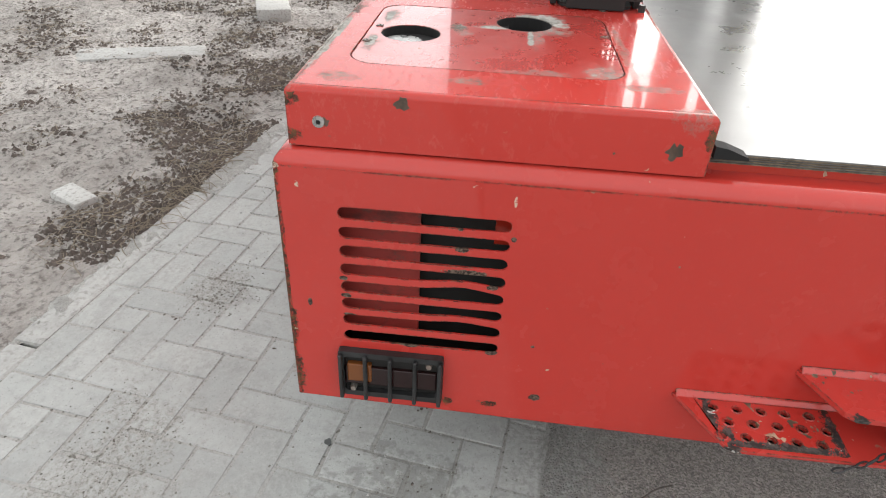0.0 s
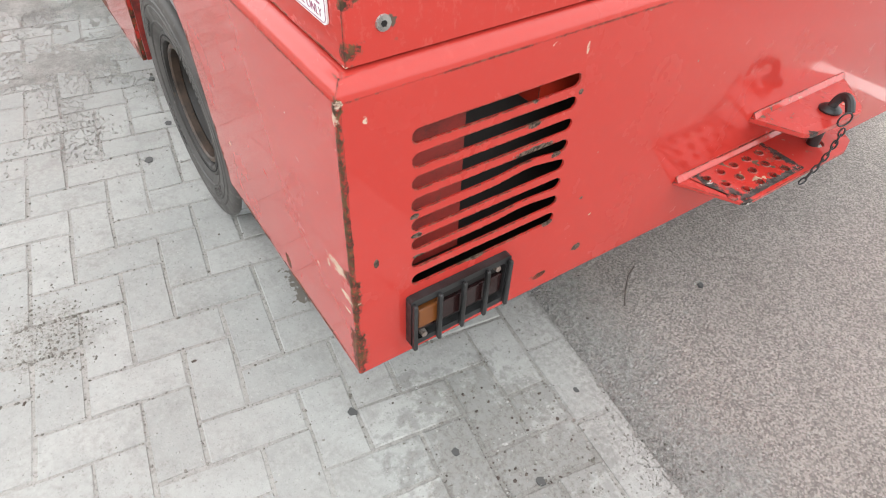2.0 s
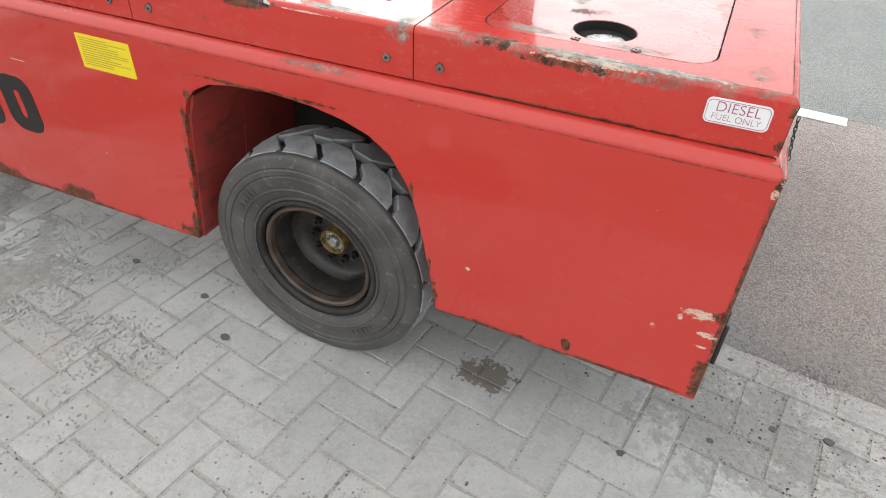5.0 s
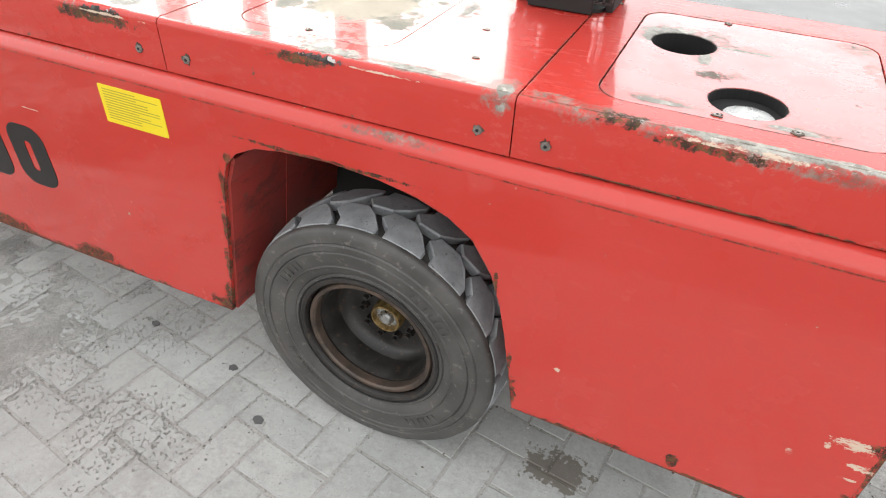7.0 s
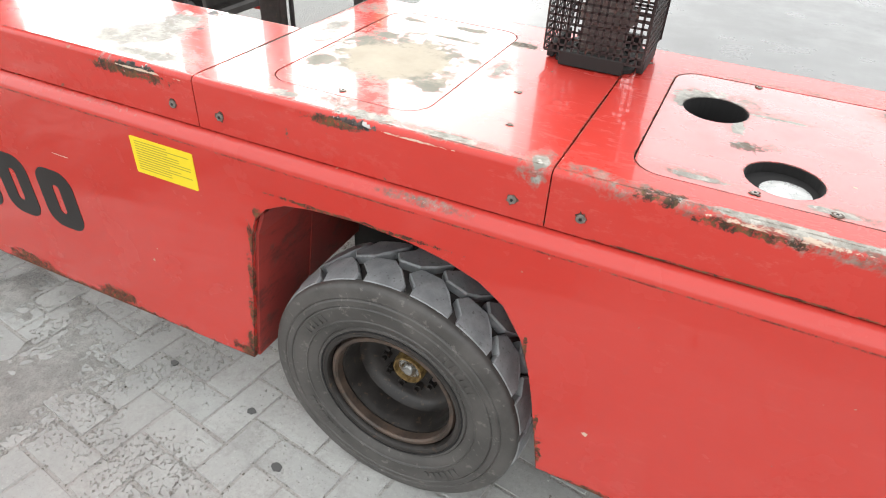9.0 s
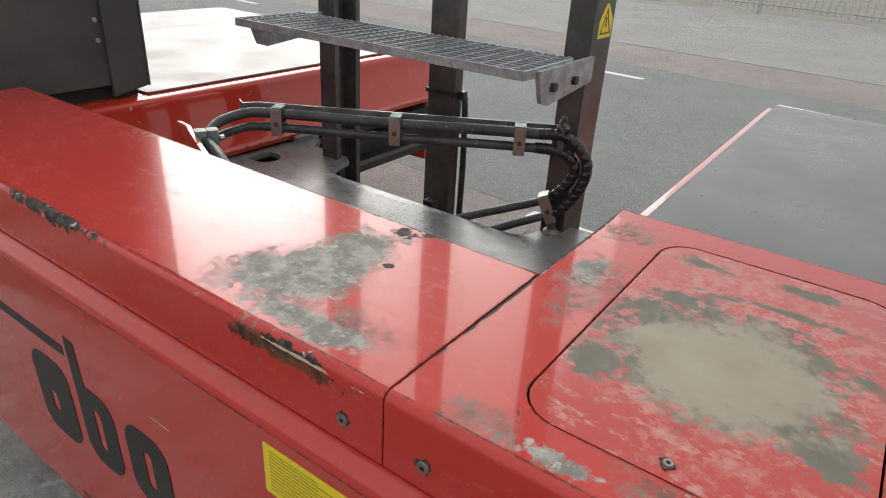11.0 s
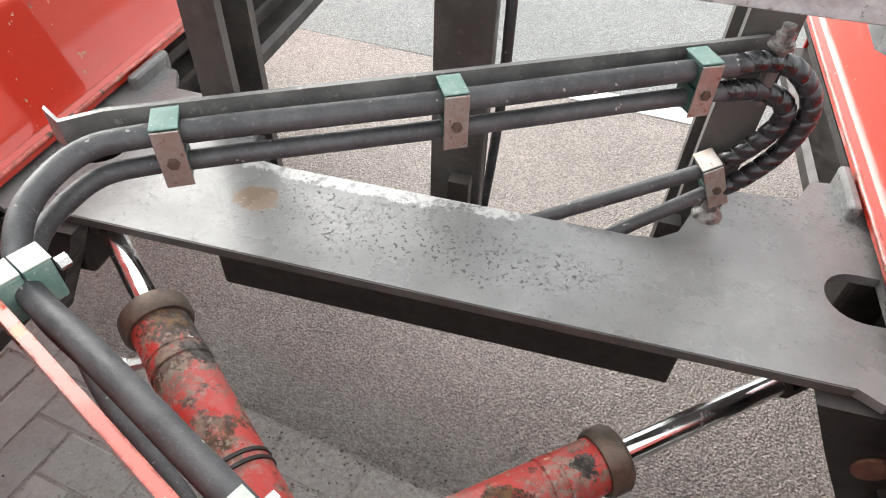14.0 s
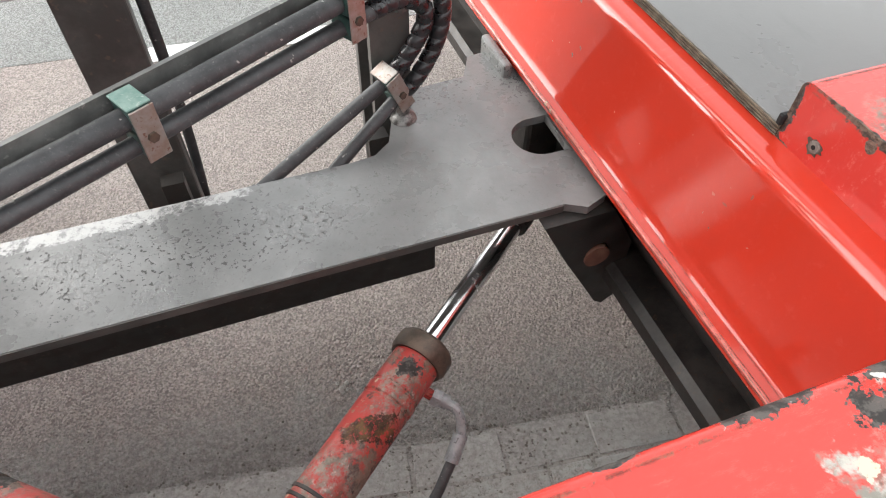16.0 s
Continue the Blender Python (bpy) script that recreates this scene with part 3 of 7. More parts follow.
def plate_material():
    """Worn grey carriage plate: sheen, pale scuffs, pitted dark specks, a rusty spot."""
    n = Nodes("worn_grey_plate")
    c = n.mix(n.ramp(n.noise(7, 6, 0.7), 0.3, 0.7), (0.135, 0.137, 0.135), (0.19, 0.192, 0.189))
    scuff = n.m("MULTIPLY", n.patch((-2.40, 1.15, 0.66), (0.28, 0.03, 0.05), 0.5, 24), 0.9)
    c = n.mix(n.m("MULTIPLY", scuff, n.ramp(n.noise(60, 5, 0.75), 0.34, 0.54)), c, (0.44, 0.44, 0.43))
    pale = n.m("MULTIPLY", n.ramp(n.noise(38, 6, 0.78), 0.48, 0.64), n.ramp(n.noise(5, 4), 0.42, 0.64, 0.0, 0.2))
    c = n.mix(pale, c, (0.29, 0.293, 0.283))
    c = n.mix(n.m("MULTIPLY", n.ramp(n.noise(52, 5, 0.75), 0.58, 0.68), 0.45), c, (0.075, 0.075, 0.07))
    field = n.m("MAXIMUM", n.patch((-2.25, 1.04, 0.66), (0.34, 0.09, 0.05), 0.9, 11, 0.4), n.ramp(n.noise(4, 3), 0.52, 0.7, 0.0, 0.8))
    pits = n.m("MULTIPLY", n.ramp(n.noise(140, 3, 0.6), 0.575, 0.625), field)
    c = n.mix(n.m("MULTIPLY", pits, 0.8), c, (0.03, 0.029, 0.027))
    c = n.mix(n.patch((-2.596, 1.057, 0.66), (0.045, 0.035, 0.05), 0.25, 30), c, (0.16, 0.12, 0.085))
    n.bump(n.m("ADD", n.noise(130, 3), n.m("MULTIPLY", pits, -3)), 0.25, 0.0012)
    return n.done(c, n.m("ADD", n.ramp(n.noise(9, 5), 0.3, 0.7, 0.24, 0.36), n.m("MULTIPLY", pits, 0.5)), 0.15)


M_PLATE = plate_material()


def deck_material(name, a, b, rough, spec, coat=0.0):
    n = Nodes(name)
    c = n.mix(n.ramp(n.noise(3, 6, 0.7), 0.3, 0.7), a, b)
    c = n.mix(n.m("MULTIPLY", n.ramp(n.noise(30, 4, 0.7, stretch=(1, 0.2, 1)), 0.55, 0.75), 0.35), c, tuple(v * 0.6 for v in a))
    c = n.mix(n.m("MULTIPLY", n.ramp(n.noise(1.6, 6, 0.75), 0.52, 0.68), 0.45), c, tuple(v * 1.5 for v in b))
    n.bump(n.noise(200, 3), 0.12, 0.001)
    return n.done(c, n.ramp(n.noise(6, 5), 0.3, 0.7, rough - 0.05, rough + 0.10), 0.0, coat, spec)


M_PLY = deck_material("film_faced_plywood", (0.092, 0.091, 0.089), (0.125, 0.124, 0.121), 0.30, 0.6)
M_DECK = deck_material("worn_pale_deck", (0.15, 0.125, 0.105), (0.25, 0.213, 0.183), 0.42, 0.45)
M_PLYEDGE = worn_metal("dirty_plywood_edge", (0.07, 0.055, 0.04), (0.20, 0.16, 0.11), 0.8, 0.0, 60)


def edge_dust(n, c):
    """Dust trodden over the ragged border of paving and asphalt."""
    v = n.vec("DOT_PRODUCT", n.pos, (0.1521, 0.9884, 0.0))
    d = n.m("ABSOLUTE", n.m("ADD", n.m("SUBTRACT", v, 0.60), n.m("MULTIPLY", n.m("SUBTRACT", n.noise(5, 6, 0.75), 0.5), 0.45)))
    mask = n.m("MULTIPLY", n.ramp(d, 0.22, 0.02), n.ramp(n.noise(45, 5, 0.75), 0.30, 0.55, 0.45, 0.92))
    return n.mix(mask, c, n.mix(n.ramp(n.noise(75, 5, 0.75), 0.36, 0.64), (0.235, 0.224, 0.212), (0.40, 0.388, 0.37)))


def dusty(n, c):
    """Drifted dust that lies over pavers, joints and asphalt edge alike, and spilt dark dirt."""
    d = n.m("MULTIPLY", n.ramp(n.noise(3.4, 7, 0.78), 0.40, 0.68), 0.7)
    c = n.mix(d, c, n.mix(n.ramp(n.noise(70, 5, 0.75), 0.3, 0.7), (0.27, 0.258, 0.24), (0.47, 0.46, 0.44)))
    c = n.mix(n.m("MULTIPLY", n.ramp(n.noise(8, 7, 0.78), 0.46, 0.74), 0.55), c, (0.21, 0.203, 0.19))
    c = n.mix(n.m("MULTIPLY", n.ramp(n.noise(1.3, 5, 0.7), 0.42, 0.66), 0.35), c, (0.25, 0.245, 0.235))
    for at, r in (((0.04, -0.50, 0), (0.26, 0.15, 0.1)), ((-0.70, -0.50, 0), (0.13, 0.10, 0.1)), ((0.25, 0.24, 0), (0.30, 0.20, 0.1)), ((-1.95, 0.72, 0), (0.55, 0.16, 0.1)), ((-2.6, 0.80, 0), (0.4, 0.22, 0.1))):
        dirt = n.m("MULTIPLY", n.patch(at, r, 0.9, 10, 0.25), n.ramp(n.noise(55, 6, 0.78), 0.40, 0.62))
        c = n.mix(n.m("MULTIPLY", dirt, 0.9), c, n.mix(n.ramp(n.noise(120, 4, 0.75), 0.4, 0.6), (0.16, 0.148, 0.13), (0.34, 0.325, 0.30)))
    oil = n.patch((-0.52, 0.115, 0), (0.085, 0.06, 0.1), 0.7, 16)
    c = n.mix(n.m("MULTIPLY", oil, 0.8), c, (0.10, 0.078, 0.058))
    c = edge_dust(n, c)
    # darker ragged patch on the ground behind the rear corner
    rear_patch = n.patch((0.16, 0.24, 0), (0.26, 0.20, 0.1), 0.9, 9, 0.15)
    return n.mix(n.m("MULTIPLY", rear_patch, 0.5), c, (0.17, 0.165, 0.155))


def paver_material(name, by_island):
    n = Nodes(name)
    if by_island:
        r = n.t.nodes.new("ShaderNodeNewGeometry").outputs["Random Per Island"]
    else:
        r = n.t.nodes.new("ShaderNodeObjectInfo").outputs["Random"]
    c = n.mix(r, (0.345, 0.348, 0.335), (0.415, 0.415, 0.398))
    c = n.mix(n.m("MULTIPLY", n.ramp(n.noise(30, 5, 0.75), 0.48, 0.7), 0.4), c, (0.26, 0.26, 0.25))
    c = n.mix(n.m("MULTIPLY", n.ramp(n.noise(160, 2, 0.6), 0.6, 0.72), 0.5), c, (0.14, 0.138, 0.13))
    c = n.mix(n.m("MULTIPLY", n.ramp(n.noise(95, 3, 0.6), 0.6, 0.7), 0.4), c, (0.52, 0.515, 0.495))
    c = dusty(n, c)
    n.bump(n.m("ADD", n.noise(60, 5, 0.7), n.m("MULTIPLY", n.noise(300, 2), 0.5)), 0.45, 0.0025)
    return n.done(c, 0.88)


M_PAVER = paver_material("concrete_paver", False)
M_PAVERS = paver_material("concrete_pavers_joined", True)


def ground_material(name, a, b, c2, grain, bump=0.5, dist=0.004, warm=None, dust=False, damp=False):
    n = Nodes(name)
    c = n.mix(n.ramp(n.noise(1.1, 6, 0.7), 0.35, 0.65), a, b)
    c = n.mix(n.ramp(n.noise(grain, 4, 0.7), 0.48, 0.66), c, c2)
    if warm:
        c = n.mix(n.m("MULTIPLY", n.ramp(n.noise(0.5, 4), 0.45, 0.65), 0.5), c, warm)
    if damp:
        c = n.mix(n.m("MULTIPLY", n.ramp(n.noise(7, 7, 0.78), 0.47, 0.66), 0.5), c, (0.15, 0.128, 0.112))
        c = n.mix(n.m("MULTIPLY", n.ramp(n.noise(2.3, 6, 0.75), 0.50, 0.68), 0.4), c, (0.17, 0.15, 0.134))
    if dust:
        c = dusty(n, c)
    n.bump(n.m("ADD", n.noise(grain, 4, 0.7), n.m("MULTIPLY", n.noise(grain * 0.25, 3), 0.6)), bump, dist)
    return n.done(c, 0.9)


M_JOINT = ground_material("sandy_joint_fill", (0.315, 0.304, 0.283), (0.39, 0.376, 0.352), (0.215, 0.202, 0.182), 110, dust=True)
M_CRUMB = ground_material("joint_crumbs", (0.15, 0.138, 0.12), (0.27, 0.255, 0.23), (0.10, 0.09, 0.078), 90)


def grime_material(name, lo, hi, dark, relief):
    """Trodden dirt: mottled at three scales, with dark grit and pale dust."""
    n = Nodes(name)
    c = n.mix(n.ramp(n.noise(7, 6, 0.75), 0.36, 0.64), lo, hi)
    c = n.mix(n.m("MULTIPLY", n.ramp(n.noise(34, 5, 0.75), 0.46, 0.66), 0.55), c, dark)
    c = n.mix(n.m("MULTIPLY", n.ramp(n.noise(210, 4, 0.8), 0.48, 0.66), 0.6), c, tuple(v * 0.6 for v in dark))
    c = n.mix(n.m("MULTIPLY", n.ramp(n.noise(150, 3, 0.7), 0.60, 0.70), 0.55), c, (0.46, 0.45, 0.43))
    n.bump(n.m("ADD", n.noise(38, 5, 0.75), n.noise(190, 4, 0.8)), 1.0, relief)
    return n.done(c, 0.92)


M_GRIME = grime_material("gritty_grime", (0.29, 0.272, 0.256), (0.385, 0.366, 0.347), (0.205, 0.193, 0.18), 0.006)
M_DRIFT = grime_material("drifted_sandy_soil", (0.40, 0.386, 0.362), (0.56, 0.545, 0.515), (0.31, 0.295, 0.27), 0.012)
M_KERB = ground_material("concrete_kerb", (0.36, 0.355, 0.34), (0.44, 0.43, 0.41), (0.25, 0.24, 0.225), 50, 0.5, 0.003, dust=True)
M_STONE = ground_material("pale_concrete_stone", (0.40, 0.39, 0.37), (0.48, 0.47, 0.45), (0.28, 0.27, 0.25), 70, 0.4, 0.003)
M_SOIL = ground_material("dry_trampled_soil", (0.30, 0.274, 0.252), (0.50, 0.465, 0.434), (0.105, 0.09, 0.08), 34, 1.0, 0.03, (0.31, 0.285, 0.262), damp=True)
M_CLOD = ground_material("dark_mulch", (0.052, 0.041, 0.035), (0.125, 0.10, 0.085), (0.16, 0.13, 0.112), 60, 0.5)
M_SPOT = plain("dark_trodden_gum", (0.085, 0.085, 0.083), 0.8)
M_STRAW = plain("dry_stalks", (0.30, 0.25, 0.19), 0.9, 0, 0.4, 60)
M_PEBBLE = ground_material("pale_pebbles", (0.34, 0.33, 0.31), (0.46, 0.45, 0.43), (0.2, 0.19, 0.18), 60)


def asphalt_material(name, a, b, speck, dust=False):
    n = Nodes(name)
    c = n.mix(n.ramp(n.noise(0.9, 5, 0.7), 0.35, 0.65), a, b)
    grain, fine, coarse = n.cells(210, "F1", 1), n.noise(150, 4, 0.75), n.noise(60, 5, 0.8)
    dark, pale = n.mix(0.43, c, (0.06, 0.055, 0.053)), n.mix(0.33, c, tuple(min(1, v * 1.8) for v in b))
    c = n.mix(n.ramp(n.m("ADD", n.m("MULTIPLY", grain, 0.5), n.m("MULTIPLY", fine, 0.5)), 0.30, 0.70), dark, pale)
    c = n.mix(n.m("MULTIPLY", n.ramp(coarse, 0.50, 0.68), 0.4), c, speck)
    c = n.mix(n.m("MULTIPLY", n.ramp(n.noise(5, 6, 0.75), 0.5, 0.7), 0.3), c, speck)
    if dust:
        c = edge_dust(n, c)
    n.bump(n.m("ADD", fine, n.m("ADD", n.m("MULTIPLY", coarse, 0.5), n.m("MULTIPLY", n.cells(140), -1.0))), 1.0, 0.010)
    return n.done(c, 0.88)


M_BROWN = asphalt_material("brownish_asphalt", (0.34, 0.297, 0.274), (0.41, 0.362, 0.335), (0.225, 0.193, 0.177), True)
M_GREYROAD = asphalt_material("grey_road_asphalt", (0.255, 0.267, 0.258), (0.31, 0.322, 0.312), (0.20, 0.208, 0.202))
M_FARPAD = asphalt_material("pale_concrete_verge", (0.36, 0.35, 0.33), (0.44, 0.43, 0.41), (0.27, 0.26, 0.24))
M_GRASS = ground_material("far_dull_grass", (0.16, 0.15, 0.12), (0.23, 0.215, 0.18), (0.27, 0.255, 0.22), 9)
M_FENCE = plain("pale_grey_fence_paint", (0.42, 0.44, 0.45), 0.5, 0.2)


# ---- mesh helpers ----
def part(name, bm, material, parent, label="", smooth=False):
    """One bmesh as one mesh object under a thing or a part."""
    me = bpy.data.meshes.new(name)
    bmesh.ops.recalc_face_normals(bm, faces=bm.faces[:])
    if smooth:
        for f in bm.faces:
            f.smooth = True
        if smooth == "edges":
            for e in bm.edges:
                e.smooth = len(e.link_faces) == 2 and e.calc_face_angle(0) < 0.6
    bm.to_mesh(me)
    bm.free()
    me.materials.append(material)
    ob = new(name, me)
    if parent:
        ob.parent = parent
    if label:
        tagged(ob, label)
    return ob


def thing(name, label, category, at=(0, 0, 0), group="", kind=""):
    ob = new(name)
    ob.location = at
    return tagged(ob, label, category, group, kind)


def box(bm, x0, x1, y0, y1, z0, z1, bevel=0.0, seg=2, turn=None):
    vs = bmesh.ops.create_cube(bm, size=1)["verts"]
    m = Matrix.LocRotScale(((x0 + x1) / 2, (y0 + y1) / 2, (z0 + z1) / 2), None, (abs(x1 - x0), abs(y1 - y0), abs(z1 - z0)))
    bmesh.ops.transform(bm, matrix=m, verts=vs)
    if bevel:
        es = list({e for v in vs for e in v.link_edges})
        vs = list({v for f in bmesh.ops.bevel(bm, geom=es, offset=bevel, segments=seg, affect="EDGES", profile=0.5)["faces"] for v in f.verts} | {v for v in vs if v.is_valid})
    if turn:
        bmesh.ops.transform(bm, matrix=turn, verts=vs)
    return vs


def rounded(x0, x1, y0, y1, r, n=6):
    pts = []
    for cx, cy, a in ((x1 - r, y0 + r, -90), (x1 - r, y1 - r, 0), (x0 + r, y1 - r, 90), (x0 + r, y0 + r, 180)):
        pts += [(cx + r * cos(radians(a + 90 * k / n)), cy + r * sin(radians(a + 90 * k / n))) for k in range(n + 1)]
    return pts


def ring(cx, cy, r, n=24, ry=None):
    return [(cx + r * cos(2 * pi * k / n), cy + (ry or r) * sin(2 * pi * k / n)) for k in range(n)]


def plate(bm, outline, holes, axis, a0, a1):
    """A flat plate with through holes. axis z: outline in (x, y); y: in (x, z); x: in (y, z)."""
    def at(p, a):
        return {"z": (p[0], p[1], a), "y": (p[0], a, p[1]), "x": (a, p[0], p[1])}[axis]
    loops = [outline] + list(holes)
    tris = geometry.tessellate_polygon([[Vector((p[0], p[1], 0)) for p in lp] for lp in loops])
    flat = [p for lp in loops for p in lp]
    v0 = [bm.verts.new(at(p, a0)) for p in flat]
    v1 = [bm.verts.new(at(p, a1)) for p in flat]
    for t in tris:
        if len(set(t)) == 3:
            bm.faces.new([v0[i] for i in t])
            bm.faces.new([v1[i] for i in reversed(t)])
    k = 0
    for lp in loops:
        n = len(lp)
        for i in range(n):
            a, b = k + i, k + (i + 1) % n
            bm.faces.new((v0[a], v0[b], v1[b], v1[a]))
        k += n
    return v0 + v1


def prism(bm, profile, axis, a0, a1, ends=True):
    """A closed profile run straight along an axis."""
    def at(p, a):
        return {"z": (p[0], p[1], a), "y": (p[0], a, p[1]), "x": (a, p[0], p[1])}[axis]
    v0, v1 = [bm.verts.new(at(p, a0)) for p in profile], [bm.verts.new(at(p, a1)) for p in profile]
    n = len(profile)
    for i in range(n):
        bm.faces.new((v0[i], v0[(i + 1) % n], v1[(i + 1) % n], v1[i]))
    if ends:
        bm.faces.new(v0), bm.faces.new(list(reversed(v1)))
    return v0 + v1


def cyl(bm, p0, p1, r0, r1=None, n=16):
    p0, p1 = Vector(p0), Vector(p1)
    r1 = r0 if r1 is None else r1
    q = (p1 - p0).to_track_quat("Z", "Y")
    a = [bm.verts.new(p0 + q @ Vector((r0 * cos(2 * pi * k / n), r0 * sin(2 * pi * k / n), 0))) for k in range(n)]
    b = [bm.verts.new(p1 + q @ Vector((r1 * cos(2 * pi * k / n), r1 * sin(2 * pi * k / n), 0))) for k in range(n)]
    for k in range(n):
        bm.faces.new((a[k], a[(k + 1) % n], b[(k + 1) % n], b[k]))
    bm.faces.new(list(reversed(a))), bm.faces.new(b)


def bent_bar(bm, pts, near, far, depth):
    """A flat bar on edge that follows pts, from side near to side far."""
    rings = []
    for p in pts:
        rings.append([bm.verts.new(q) for q in (p + near, p + far, p + far - Vector((0, 0, depth)), p + near - Vector((0, 0, depth)))])
    for a, b in zip(rings, rings[1:]):
        for i in range(4):
            bm.faces.new((a[i], b[i], b[(i + 1) % 4], a[(i + 1) % 4]))
    bm.faces.new(list(reversed(rings[0]))), bm.faces.new(rings[-1])
    bmesh.ops.recalc_face_normals(bm, faces=bm.faces)


def lathe(bm, profile, origin, axis, n=32):
    """A profile of (radius, height) turned about an axis."""
    q = Vector(axis).to_track_quat("Z", "Y")
    o = Vector(origin)
    rows = [[bm.verts.new(o + q @ Vector((r * cos(2 * pi * k / n), r * sin(2 * pi * k / n), h))) for k in range(n)] for r, h in profile]
    for a, b in zip(rows, rows[1:]):
        for k in range(n):
            bm.faces.new((a[k], a[(k + 1) % n], b[(k + 1) % n], b[k]))
    ends = (profile[0][0], profile[-1][0])
    if ends[0] > 0 and ends[1] > 0:
        for k in range(n):
            bm.faces.new((rows[-1][k], rows[-1][(k + 1) % n], rows[0][(k + 1) % n], rows[0][k]))
    elif ends[0] > 0:
        bm.faces.new(list(reversed(rows[0])))
    elif ends[1] > 0:
        bm.faces.new(rows[-1])
    bmesh.ops.remove_doubles(bm, verts=bm.verts[:], dist=1e-6)


def smooth_line(pts, per=6):
    p = [Vector(q) for q in pts]
    p = [2 * p[0] - p[1]] + p + [2 * p[-1] - p[-2]]
    out = []
    for i in range(1, len(p) - 2):
        for k in range(per):
            t = k / per
            a, b, c, d = p[i - 1], p[i], p[i + 1], p[i + 2]
            out.append(0.5 * (2 * b + (c - a) * t + (2 * a - 5 * b + 4 * c - d) * t * t + (3 * b - a - 3 * c + d) * t ** 3))
    return out + [p[-2]]


def tube(bm, pts, r, n=10, per=6, wave=0.0, curved=True, slim=1.0):
    line = smooth_line(pts, per) if curved else [Vector(q) for q in pts]
    up = Vector((0.13, 0.21, 0.97))
    rows = []
    for i, p in enumerate(line):
        d = (line[min(i + 1, len(line) - 1)] - line[max(i - 1, 0)]).normalized()
        side = up.cross(d).normalized()
        up = d.cross(side).normalized()
        rr = r * (1 - wave * (i % 4 == 0)) * (1 + (slim - 1) * i / (len(line) - 1))
        rows.append([bm.verts.new(p + rr * (cos(2 * pi * k / n) * side + sin(2 * pi * k / n) * up)) for k in range(n)])
    for a, b in zip(rows, rows[1:]):
        for k in range(n):
            bm.faces.new((a[k], a[(k + 1) % n], b[(k + 1) % n], b[k]))
    bm.faces.new(list(reversed(rows[0]))), bm.faces.new(rows[-1])


def spiral_band(bm, pts, r, width, pitch):
    """A flat band wound round a bent hose, with a narrow gap between its turns."""
    line = smooth_line(pts, 40)
    up = Vector((0.13, 0.21, 0.97))
    run, last = 0.0, None
    for i, p in enumerate(line):
        q = line[min(i + 1, len(line) - 1)]
        d = (q - line[max(i - 1, 0)]).normalized()
        side = up.cross(d).normalized()
        up = d.cross(side).normalized()
        run += (p - line[i - 1]).length if i else 0.0
        a = 2 * pi * run / pitch
        out = cos(a) * side + sin(a) * up
        row = [bm.verts.new(p + out * (r - 0.002) - d * width / 2), bm.verts.new(p + out * r - d * width * 0.42), bm.verts.new(p + out * (r + 0.0002)),
               bm.verts.new(p + out * r + d * width * 0.42), bm.verts.new(p + out * (r - 0.002) + d * width / 2)]
        if last:
            for k in range(4):
                bm.faces.new((last[k], last[k + 1], row[k + 1], row[k]))
        last = row


def oriented(p, along, up=(0, 0, 1)):
    """A frame at p whose x runs along the given way."""
    x = Vector(along).normalized()
    y = Vector(up).cross(x).normalized()
    z = x.cross(y)
    m = Matrix((x, y, z)).transposed().to_4x4()
    m.translation = p
    return m


# ---- ground ----
ROAD_TURN = radians(-8.75)      # the pavement runs at this angle to the truck
LINE_TURN = radians(-5.2)       # and the carriageway at this one
RU, RV = Vector((cos(ROAD_TURN), sin(ROAD_TURN), 0)), Vector((-sin(ROAD_TURN), cos(ROAD_TURN), 0))


def road(u, v, z=0.0):
    p = RU * u + RV * v
    return (p.x, p.y, z)


LU, LV = Vector((cos(LINE_TURN), sin(LINE_TURN), 0)), Vector((-sin(LINE_TURN), cos(LINE_TURN), 0))


def lane(u, v, z=0.0):
    p = LU * u + LV * v
    return (p.x, p.y, z)


V_KERB, V_EDGE, V_LINE = -1.022, 0.53, 2.485      # kerb, edge of the asphalt, white line, across the road


def strip(bm, u0, u1, v0, v1, z, depth=0.0, road=road):
    if depth:
        a = [bm.verts.new(road(u, v, z)) for u, v in ((u0, v0), (u1, v0), (u1, v1), (u0, v1))]
        b = [bm.verts.new(road(u, v, z - depth)) for u, v in ((u0, v0), (u1, v0), (u1, v1), (u0, v1))]
        bm.faces.new(a), bm.faces.new(list(reversed(b)))
        for i in range(4):
            bm.faces.new((a[i], a[(i + 1) % 4], b[(i + 1) % 4], b[i]))
    else:
        bm.faces.new([bm.verts.new(road(u, v, z)) for u, v in ((u0, v0), (u1, v0), (u1, v1), (u0, v1))])


bm = bmesh.new()
strip(bm, -900, 900, -900, 900, -0.06)
ground = tagged(part("ground", bm, M_SOIL, None), "dry grey-brown trampled soil reaching to the horizon", "ground", kind="structure")

# uneven soil beside the kerb
def soil_height(u, v):
    h = 0.035 * noise.fractal(Vector((u * 1.3, v * 1.3, 0)), 1.0, 2.0, 5) + 0.022 * noise.noise(Vector((u * 9, v * 9, 3))) + 0.016 * noise.noise(Vector((u * 23, v * 23, 3)))
    near = min(1, max(0, (V_KERB - 0.05 - v) / 0.22))
    return -0.005 - 0.007 * near + h * near


